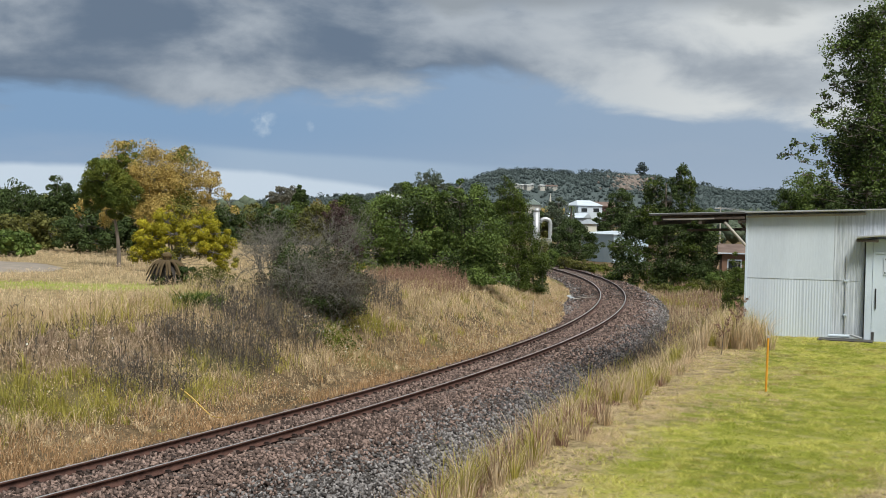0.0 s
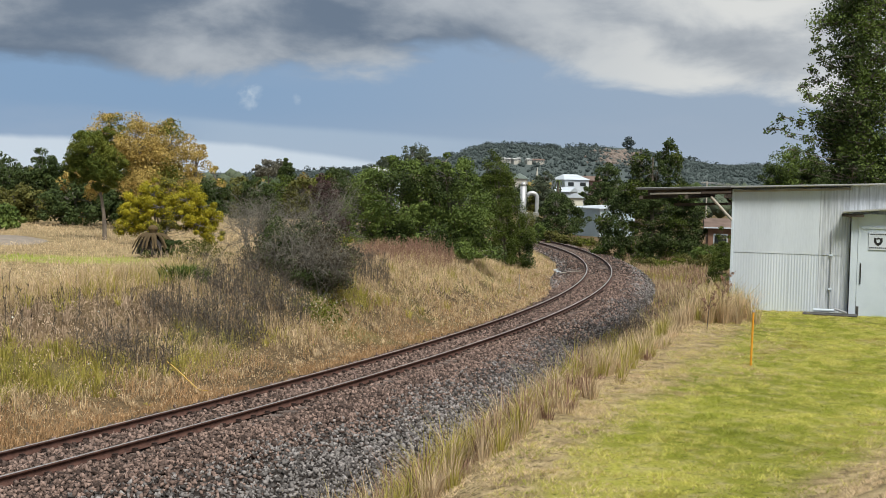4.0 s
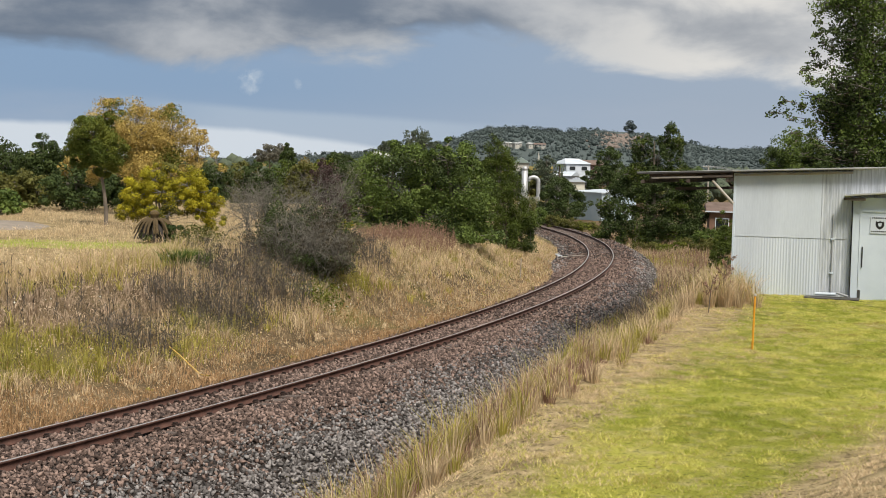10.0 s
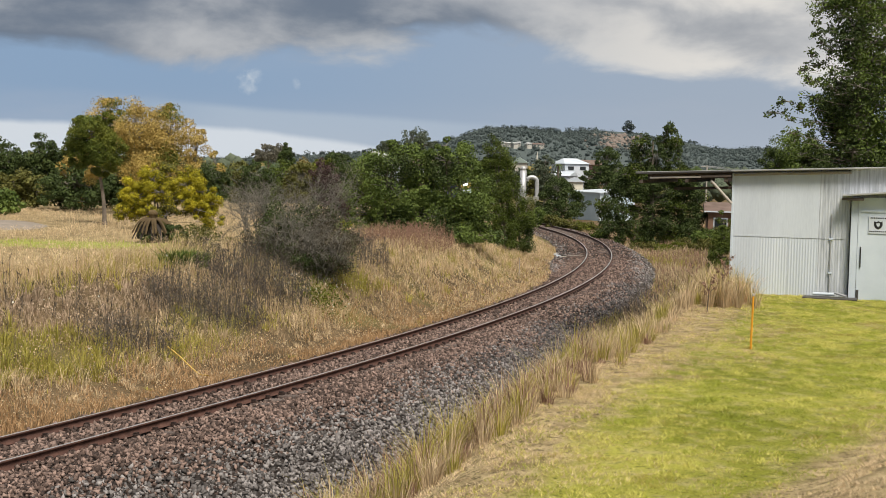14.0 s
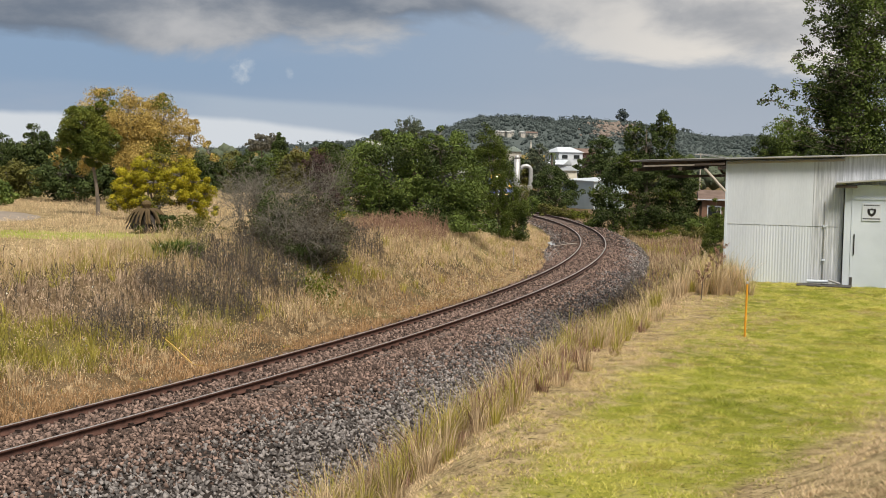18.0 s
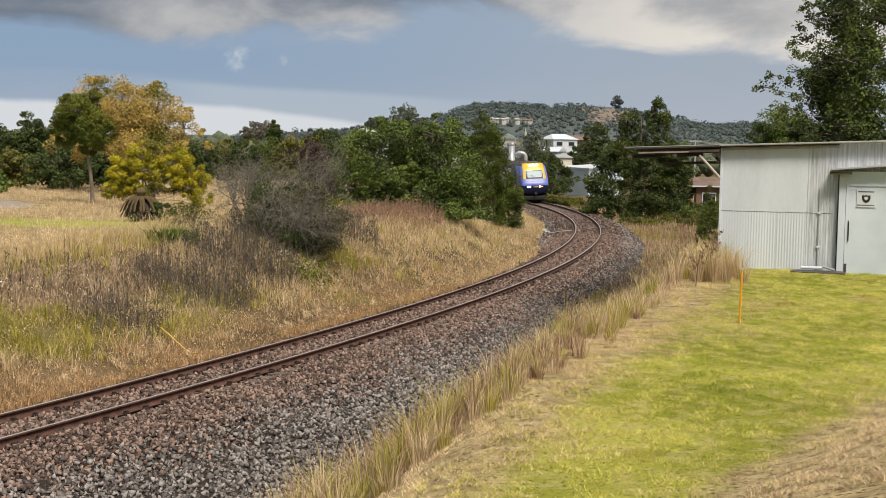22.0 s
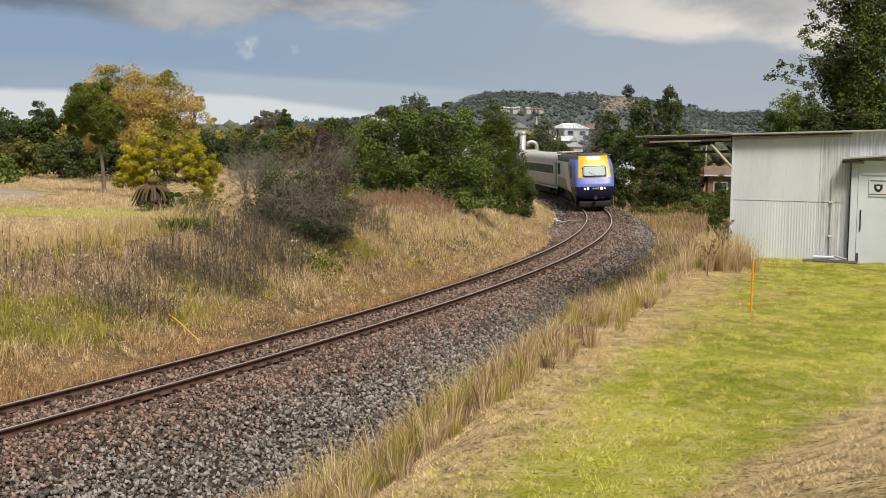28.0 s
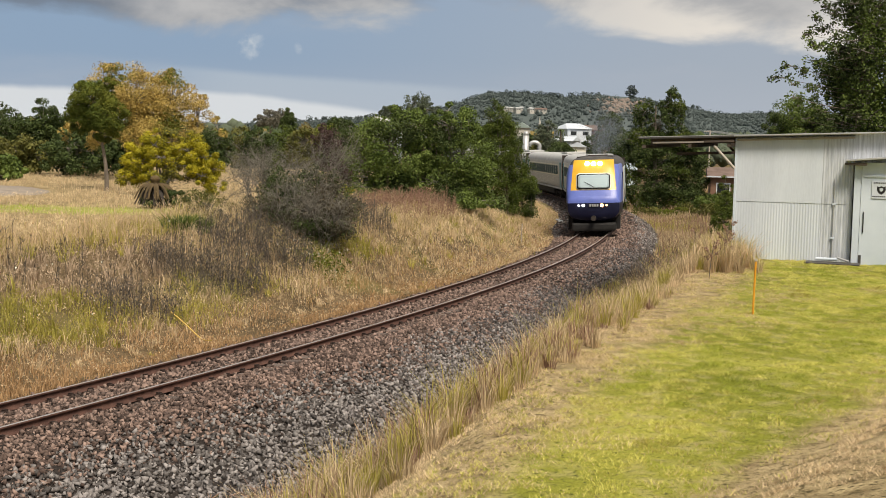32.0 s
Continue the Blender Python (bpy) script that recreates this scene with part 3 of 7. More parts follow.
    col = mix(ragged("lawn", 0.9), col, lawn_col)
    col = mix(ragged("green"), col, mix(tex(0.8), (0.22, 0.28, 0.04), (0.42, 0.44, 0.11)))
    col = mix(ragged("gravel", 0.3), col, mix(tex(14.0), (0.017, 0.014, 0.013), (0.058, 0.049, 0.044)))
    l.new(col, b.inputs["Base Color"])
    bp = nn.new("ShaderNodeBump")
    bp.inputs["Strength"].default_value, bp.inputs["Distance"].default_value = 1.0, 0.08
    l.new(tex(18.0, 6), bp.inputs["Height"])
    l.new(bp.outputs[0], b.inputs["Normal"])
    ob = mesh_of("ground", np.stack([x, y, z], 1), faces, m, smooth=True)
    for name, v in (("hay", hay), ("lawn", lawn), ("gravel", gravel), ("green", green), ("meadow", step(-d, 8.5, 10.5))):
        a = ob.data.attributes.new(name, "FLOAT", "POINT")
        a.data.foreach_set("value", v.astype(np.float32))
    tagged(ob, "uneven ground with mown lawn, dry grass and bare soil", "ground", kind="structure")


build_ground()


# ---- railway track ----
RAIL = [(-0.07, -0.158), (0.07, -0.158), (0.07, -0.147), (0.012, -0.128), (0.009, -0.045), (0.035, -0.034), (0.036, -0.008), (0.028, 0.0),
        (-0.028, 0.0), (-0.036, -0.008), (-0.035, -0.034), (-0.009, -0.045), (-0.012, -0.128), (-0.07, -0.147)]


def build_track():
    t = base("railway_track", pose(0, 0, 0), "single curved railway track with rusty rails on stone ballast", "railway track", kind="structure")
    s = np.concatenate([np.arange(-45, 130, 0.8), np.arange(130, 330, 3.0)])
    for side in (-1, 1):
        x, y, h = on_line(s, side * 0.7525)
        z = rail_z(s) + (CANT if side > 0 else 0)
        prof = np.array(RAIL)
        k = len(prof)
        v = np.stack([x[:, None] + prof[:, 0] * np.cos(h)[:, None], y[:, None] - prof[:, 0] * np.sin(h)[:, None], z[:, None] + prof[:, 1]], -1).reshape(-1, 3)
        f = [(i * k + j, i * k + (j + 1) % k, (i + 1) * k + (j + 1) % k, (i + 1) * k + j) for i in range(len(s) - 1) for j in range(k)]
        ob = mesh_of("rail", v, f, M["rail_side"], t)
        ob.data.materials.append(M["rail_head"])
        idx = np.tile(np.array([1 if j == 7 else 0 for j in range(k)], np.int32), len(s) - 1)
        ob.data.polygons.foreach_set("material_index", idx)
    sl = boxm(-1.2, 1.2, -0.115, 0.115, -0.17, 0.0, 0.02)
    proto = None
    cb = boxm(-0.05, 0.05, -0.06, 0.06, 0.0, 0.05)
    box(cb, -0.045, 0.03, -0.035, 0.035, 0.045, 0.078)
    clip_me = None
    tilt = math.degrees(math.atan2(CANT, 1.505))
    for i in range(230):
        si = -7 + i * 0.55
        x, y, h = on_line(si)
        m = Matrix.Translation((float(x), float(y), float(rail_z(si)) + CANT / 2 - 0.182)) @ pose(0, 0, 0, 0, -tilt, -math.degrees(float(h)))
        if proto is None:
            proto = part("sleeper", sl, M["sleeper"], t)
            ob = proto
        else:
            ob = new("sleeper", proto.data)
            ob.parent = t
        ob.matrix_basis = m
        if si < 46:
            for px, turn in ((-0.85, 180), (-0.655, 0), (0.655, 180), (0.85, 0)):
                if clip_me is None:
                    c = part("rail_clip", cb, M["clip"], ob)
                    clip_me = c.data
                else:
                    c = new("rail_clip", clip_me)
                    c.parent = ob
                c.matrix_basis = pose(px, 0, 0.0, 0, 0, turn)


build_track()


def stones(name, s, d, size, rng, mat, sink=0.5):
    """Broken stones: bent boxes at places along and beside the line."""
    x, y, h = on_line(s, d)
    z = ground(x, y)
    inside = np.abs(d) < 0.66
    n = len(s)
    wedge = np.array([(0.75, -0.5, -0.5), (-0.75, -0.55, -0.5), (0, 0.75, -0.5), (0.7, -0.45, 0.5), (-0.7, -0.5, 0.5), (0.05, 0.7, 0.5)], float) * 0.85
    v = wedge[None] + rng.normal(0, 0.15, (n, 6, 3))
    q = rng.normal(size=(n, 4))
    q /= np.linalg.norm(q, axis=1)[:, None]
    w, a, b, c = q.T
    rot = np.stack([1 - 2 * (b * b + c * c), 2 * (a * b - c * w), 2 * (a * c + b * w), 2 * (a * b + c * w), 1 - 2 * (a * a + c * c), 2 * (b * c - a * w),
                    2 * (a * c - b * w), 2 * (b * c + a * w), 1 - 2 * (a * a + b * b)], 1).reshape(n, 3, 3)
    v = v * (size[:, None, None] * np.array([1.15, 0.95, 0.8]))
    v = np.einsum("nij,nkj->nki", rot, v) + np.stack([x, y, z + size * sink * rng.uniform(-0.6, 1.2, n)], 1)[:, None]
    fc = np.array([(0, 1, 2), (3, 5, 4), (0, 3, 4), (0, 4, 1), (1, 4, 5), (1, 5, 2), (2, 5, 3), (2, 3, 0)])
    f = (fc[None] + 6 * np.arange(n)[:, None, None]).reshape(-1, 3)
    return mesh_of(name, v.reshape(-1, 3), f, mat)


def build_ballast():
    rng = np.random.default_rng(4)
    n = 65000
    s = np.concatenate([rng.uniform(-4.5, 24, n), rng.uniform(24, 60, n // 3), rng.uniform(60, 120, n // 8)])
    u = rng.random(len(s))
    le = left_edge(s)
    d = -le + u * (strip_edge(s) - 0.1 + le) + rng.normal(0, 0.10, len(s))
    ok = ~((np.abs(np.abs(d) - 0.7525) < 0.085))
    s, d = s[ok], d[ok]
    size = rng.uniform(0.027, 0.077, len(s)) * (1 + 0.35 * step(s, 20, 60))
    rust = np.abs(d) + 1.5 * rng.random(len(d)) + 0.5 * wave(s, d, 0.8) < 3.5 - 0.5 * step(s, 8, 24)
    dirty = ~rust & (d > 1.9 + 0.5 * wave(s, d, 0.5)) & (np.abs(s - 31 + 3 * rng.normal(size=len(s))) < 15)
    for q, mat, lb in ((dirty, "stone_dark", "dark dirty ballast stones on the shoulder of the bend"), (rust, "stone_rust", "rust-stained brown ballast stones round the rails"), (~rust & ~dirty, "stone", "broken grey ballast stones on the shoulder")):
        tagged(stones("ballast", s[q], d[q], size[q], rng, M[mat]), lb, "gravel", kind="stuff")


build_ballast()


# ---- plants ----
def blades(name, x, y, height, width, lean, mat, seed, parent=None, z=None):
    """Grass: each blade is a bent, tapered strip."""
    rng = np.random.default_rng(seed)
    n = len(x)
    z = ground(x, y) - 0.02 if z is None else z
    a = rng.uniform(0, 2 * np.pi, n)
    t = rng.uniform(0, 2 * np.pi, n)
    l = lean * rng.random(n) * height
    side = np.stack([np.cos(a), np.sin(a), np.zeros(n)], 1) * (width / 2)[:, None]
    bend = np.stack([np.cos(t), np.sin(t), np.zeros(n)], 1)
    p = np.stack([x, y, z], 1)
    up = np.array([0, 0, 1.0])
    m = p + up * (height * 0.55)[:, None] + bend * (l * 0.35)[:, None]
    e = p + up * (height * (1 - 0.25 * lean * rng.random(n)))[:, None] + bend * l[:, None]
    v = np.stack([p - side, p + side, m - side * 0.8, m + side * 0.8, e], 1).reshape(-1, 3)
    f = (np.array([(0, 1, 3), (0, 3, 2), (2, 3, 4)])[None] + 5 * np.arange(n)[:, None, None]).reshape(-1, 3)
    return mesh_of(name, v, f, mat, parent)


def cards(p, size, rng, flat=0.0, long=1.6, normal=None):
    """Small leaves: kite-shaped quads at the places p."""
    n = len(p)
    a = rng.normal(size=(n, 3))
    a[:, 2] *= 1 - flat
    if normal is not None:
        a -= normal * (a * normal).sum(1)[:, None]
    a /= np.linalg.norm(a, axis=1)[:, None]
    b = np.cross(a, rng.normal(size=(n, 3)) if normal is None else normal)
    b /= np.linalg.norm(b, axis=1)[:, None]
    s = (size * rng.uniform(0.6, 1.4, n))[:, None]
    v = np.stack([p - a * s * long / 2, p + b * s / 2, p + a * s * long / 2, p - b * s / 2], 1).reshape(-1, 3)
    return v, np.arange(4 * n).reshape(-1, 4)


def lobes(c, r, per, rng, squash=0.8, rough=0.55):
    """Leaves on round lobes: places and the way each leaf faces."""
    m = len(c)
    u = rng.normal(size=(m, per, 3))
    u[..., 2] += 0.25
    u /= np.linalg.norm(u, axis=2)[..., None]
    q = (0.45 + 0.65 * rng.random((m, per, 1)) ** 0.6) * r[:, None, None]
    p = c[:, None] + u * q * [1, 1, squash]
    n = u + rough * rng.normal(size=u.shape)
    n /= np.linalg.norm(n, axis=2)[..., None]
    return p.reshape(-1, 3), n.reshape(-1, 3)


def tree(name, x, y, blobs, leaves, size, mat, label, category="tree", trunk=0.12, seed=1, clumps=26, spread=0.22, hollow=0.55, lean=(0, 0), stems=1,
         second=None, z=None, bare=0.0, flat=0.0, group="", bark="bark", rough=0.55, rise=(0.6, 0.95)):
    """A tree or bush. blobs: (dx, dy, height of centre, radius across, radius up); each gets a limb, twigs and clumps of leaves."""
    rng = np.random.default_rng(seed)
    z0 = gz(x, y) - 0.05 if z is None else z
    e = base(name, pose(x, y, z0), label, category, group)
    top = max(b[2] for b in blobs)
    for k in range(stems):
        off = rng.normal(0, 0.12, 2) * (k > 0) * stems
        hs = np.linspace(0, 1, 8)
        line = np.stack([off[0] * (1 + hs) + lean[0] * hs**1.5 + 0.05 * np.sin(hs * 5 + k), off[1] * (1 + hs) + lean[1] * hs**1.5 + 0.05 * np.cos(hs * 4 + k), hs * top * 0.88], 1)
        v, f = tube(line, trunk * (1 - 0.8 * hs) * (1 if k == 0 else 0.7), 8)
        mesh_of("trunk" if k == 0 else "stem", v, f, M[bark], e, smooth=True)
    twigs = []
    pts, tint = [], []
    total = sum(b[3] ** 2 * b[4] for b in blobs)
    for bi, (dx, dy, cz, r, rz) in enumerate(blobs):
        c = np.array([dx, dy, cz])
        h0 = max(0.15, min(cz - rz * 0.8, top * (0.8 if rise[0] < 0.9 else 0.97)) / top * rng.uniform(*rise))
        root = np.array([lean[0] * h0**1.5, lean[1] * h0**1.5, h0 * top])
        t = np.linspace(0, 1, 6)[:, None]
        line = root * (1 - t) + c * t + np.array([0, 0, -0.12 * r]) * np.sin(t * np.pi)
        v, f = tube(line, trunk * 0.5 * min(1, max(0.15, r / 1.5) ** 1.5) * (1 - 0.75 * t[:, 0]), 6)
        mesh_of("limb", v, f, M[bark], e, smooth=True)
        m = max(4, int(clumps * r * r * rz / total * len(blobs)))
        u = rng.normal(size=(m, 3))
        u /= np.linalg.norm(u, axis=1)[:, None]
        cc = c + u * (hollow + (1 - hollow) * rng.random((m, 1)) ** 0.5) * [r, r, rz]
        cc[:, 2] = np.maximum(cc[:, 2], 0.15)
        for q in cc[: 40 + int(60 * bare)]:
            t4 = np.linspace(0, 1, 3)[:, None]
            ln = c * (1 - t4) + q * t4 + rng.normal(0, 0.06 * r, (3, 3)) * np.sin(t4 * np.pi)
            twigs.append(tube(ln, trunk * 0.16 * (1 - 0.7 * t4[:, 0]) + 0.004, 3))
        per = max(6 if not bare else 1, int(leaves * (r * r * rz / total) / m))
        p, nn = lobes(cc, spread * 1.25 * (r * r * rz) ** (1 / 3) * rng.uniform(0.7, 1.5, m), per, rng, rough=rough)
        k = p[:, 2] > 0.02
        pts.append(p[k])
        tint.append(nn[k])
    if twigs:
        v, f = merged(twigs)
        tagged(mesh_of("twig_mass", v, f, M["twig" if bark == "bark" else bark], e), kind="stuff")
    p, nn = np.concatenate(pts), np.concatenate(tint)
    if second:
        mat2, share = second
        k = (np.sin(p[:, 0] * 1.9 + seed) + np.sin(p[:, 2] * 2.3) + rng.normal(0, 0.7, len(p))) > np.quantile(rng.normal(0, 1.2, 999), 1 - share)
        if k.any():
            v, f = cards(p[k], size, rng, flat, normal=nn[k])
            mesh_of("crown", v, f, M[mat2], e)
        p, nn = p[~k], nn[~k]
    v, f = cards(p, size, rng, flat, normal=nn)
    mesh_of("crown", v, f, M[mat], e)
    return e


def bare_bush(x, y, r, h, seed, label, stems=9, bark="twig"):
    """A leafless bush: stems that fork again and again."""
    rng = np.random.default_rng(seed)
    e = base("bare_bush", pose(x, y, gz(x, y) - 0.05), label, "bush")
    fine = []

    def grow(p, d, ln, rad, level):
        t = np.linspace(0, 1, 4)[:, None]
        bend = rng.normal(0, 0.16 * ln, 3)
        line = p + d * ln * t + bend * t * t + np.array([0, 0, -0.05 * ln * level]) * t * t
        if level >= 3:
            line, t = line[[0, 3]], t[[0, 3]]
        piece = tube(line, rad * (1 - 0.45 * t[:, 0]), 5 if level == 0 else 3)
        if level == 0:
            mesh_of("stem", *piece, M[bark], e, smooth=True)
        else:
            fine.append(piece)
        if level >= 4:
            return
        for _ in range((5, 5, 4, 3)[level]):
            k = rng.uniform(0.35, 1.0)
            q = p + d * ln * k + bend * k * k
            nd = d + rng.normal(0, 0.62, 3) + np.array([0, 0, 0.02])
            nd /= np.linalg.norm(nd)
            grow(q, nd, ln * rng.uniform(0.45, 0.75), rad * 0.52, level + 1)

    for i in range(stems):
        a = i * 2.4 + rng.normal(0, 0.3)
        d = np.array([math.cos(a) * rng.uniform(0.3, 1.0) * r / h, math.sin(a) * rng.uniform(0.2, 0.7) * r / h, 1.0])
        d /= np.linalg.norm(d)
        grow(np.array([math.cos(a) * 0.15 * r, math.sin(a) * 0.15 * r, 0.0]), d, h * rng.uniform(0.40, 0.57), 0.032, 0)
    v, f = merged(fine)
    tagged(mesh_of("twig_mass", v, f, M[bark], e), kind="stuff")
    return e


def sprays(name, x, y, heights, mat, label, seed, stems=1, spread=0.1):
    """Dead weeds: thin upright stems with small side twigs."""
    rng = np.random.default_rng(seed)
    z = ground(x, y)
    pieces = []
    for px, py, pz, h in zip(x, y, z, heights):
        lx, ly = rng.normal(0, spread, 2) * h
        t = np.linspace(0, 1, 3)[:, None]
        ln = np.array([px, py, pz - 0.03]) + t * np.array([lx, ly, h])
        pieces.append(tube(ln, np.array([0.007, 0.006, 0.003]), 3))
        for _ in range(5):
            k = rng.uniform(0.35, 0.95)
            a = np.array([px + lx * k, py + ly * k, pz + h * k])
            b = a + np.array([rng.normal(0, 0.1), rng.normal(0, 0.1), rng.uniform(0.05, 0.2)]) * h * 0.8
            pieces.append(tube(np.stack([a, b]), np.array([0.006, 0.008]), 3))
    v, f = merged(pieces)
    return tagged(mesh_of(name, v, f, mat), label, "weeds", kind="stuff")


def vnoise(x, y, cell, seed=0):
    """Smooth random field, 0 to 1, with lumps of one cell."""
    g = np.random.default_rng(seed).random((256, 256))
    u, v = np.asarray(x) / cell + 1000.3, np.asarray(y) / cell + 1000.7
    i, j = np.floor(u).astype(int), np.floor(v).astype(int)
    a, b = u - i, v - j
    a, b = a * a * (3 - 2 * a), b * b * (3 - 2 * b)
    q = lambda p, r: g[(i + p) % 256, (j + r) % 256]
    return (q(0, 0) * (1 - a) + q(1, 0) * a) * (1 - b) + (q(0, 1) * (1 - a) + q(1, 1) * a) * b


def fluff(name, x, y, z, size, mat, seed, label, category="grass"):
    """Seed heads and dry leaf tips: small flakes over the grass."""
    rng = np.random.default_rng(seed)
    v, f = cards(np.stack([x, y, ground(x, y) + z], 1), size, rng, 0.0, 2.6)
    tagged(mesh_of(name, v, f, M[mat]), label, category, kind="stuff")


def patch_noise(x, y, f):
    return (np.sin(x * f + 0.7) * np.cos(y * f * 0.83 + 1.1) + 0.6 * np.sin(x * f * 2.3 + y * f * 1.7) + 0.4 * np.cos(x * f * 4.1 - y * f * 3.3)) / 2


def tufts(name, x, y, height, per, mat, seed, label, reach=0.35, width=(0.006, 0.014)):
    """Grass tufts: blades that fan out from each place."""
    rng = np.random.default_rng(seed)
    n = len(x)
    m = n * per
    c = np.repeat(np.stack([x, y], 1), per, 0)
    h = np.repeat(height, per) * rng.uniform(0.35, 1.1, m)
    a = rng.uniform(0, 2 * np.pi, m)
    r0 = 0.10 * np.sqrt(rng.random(m))
    out = reach * h * rng.random(m) ** 0.8
    bx, by = c[:, 0] + r0 * np.cos(a), c[:, 1] + r0 * np.sin(a)
    z = ground(bx, by) - 0.02
    w = rng.uniform(*width, m)
    t = a + rng.uniform(0.6, 2.5, m)
    side = np.stack([np.cos(t), np.sin(t), np.zeros(m)], 1) * (w / 2)[:, None]
    p = np.stack([bx, by, z], 1)
    d = np.stack([np.cos(a), np.sin(a), np.zeros(m)], 1)
    mid = p + d * (out * 0.4)[:, None] + np.array([0, 0, 1.0]) * (h * 0.6)[:, None]
    tip = p + d * out[:, None] * 1.3 + np.array([0, 0, 1.0]) * (h * rng.uniform(0.8, 1.0, m))[:, None]
    v = np.stack([p - side, p + side, mid - side * 0.8, mid + side * 0.8, tip], 1).reshape(-1, 3)
    f = (np.array([(0, 1, 3), (0, 3, 2), (2, 3, 4)])[None] + 5 * np.arange(m)[:, None, None]).reshape(-1, 3)
    return tagged(mesh_of(name, v, f, M[mat]), label, "grass", kind="stuff")


def inside(s, e, zone):
    """1 in the middle of an oval zone (s, e, its two radii), 0 outside."""
    cs, ce, rs, re = zone
    q = ((s - cs) / rs) ** 2 + ((e - ce) / re) ** 2
    return np.clip(1.6 * (1 - q), 0, 1)


PINK = [(12.0, 7.2, 4.5, 1.8), (4.0, 8.0, 3.0, 1.6), (1.5, 5.0, 1.5, 1.0)]
LIME = [(8.0, 5.2, 3.0, 1.9), (3.5, 6.4, 2.2, 1.6), (14.0, 8.6, 3.0, 1.0), (12.0, 3.9, 2.0, 0.9), (6.0, 8.8, 3.0, 0.9), (18.0, 8.6, 3.0, 0.8), (15.5, 4.4, 2.0, 0.6), (24.0, 4.6, 2.5, 0.7)]
STEMS = [(10.5, 4.8, 1.7, 1.1, 62), (15.2, 5.6, 1.8, 1.7, 170), (19.0, 6.0, 2.2, 1.7, 230), (22.5, 6.4, 2.4, 1.5, 150), (12.0, 7.5, 4.0, 2.0, 36), (36.0, 6.6, 6.0, 1.6, 320), (27.0, 6.2, 3.0, 1.4, 160), (5.0, 7.5, 5.0, 2.0, 18)]


def zone_sum(s, e, zones):
    return np.max([inside(s, e, z[:4]) for z in zones], axis=0)


def turf(name, x, y, h, w, lean, mat, seed, label):
    """Short mown grass: one pointed strip a blade."""
    rng = np.random.default_rng(seed)
    n = len(x)
    a, t = rng.uniform(0, 2 * np.pi, n), rng.uniform(0, 2 * np.pi, n)
    p = np.stack([x, y, ground(x, y) - 0.01], 1)
    side = np.stack([np.cos(a), np.sin(a), np.zeros(n)], 1) * (w / 2)[:, None]
    tip = p + np.stack([np.cos(t) * lean * h, np.sin(t) * lean * h, h + 0.01], 1) * rng.uniform(0.6, 1.0, (n, 1))
    v = np.stack([p - side, p + side, tip], 1).reshape(-1, 3)
    tagged(mesh_of(name, v, np.arange(3 * n).reshape(-1, 3), M[mat]), label, "grass", kind="stuff")


def layer(name, x, y, h, w, lean, mat, seed, label):
    tagged(blades(name, x, y, h, w, lean, M[mat], seed), label, "grass", kind="stuff")


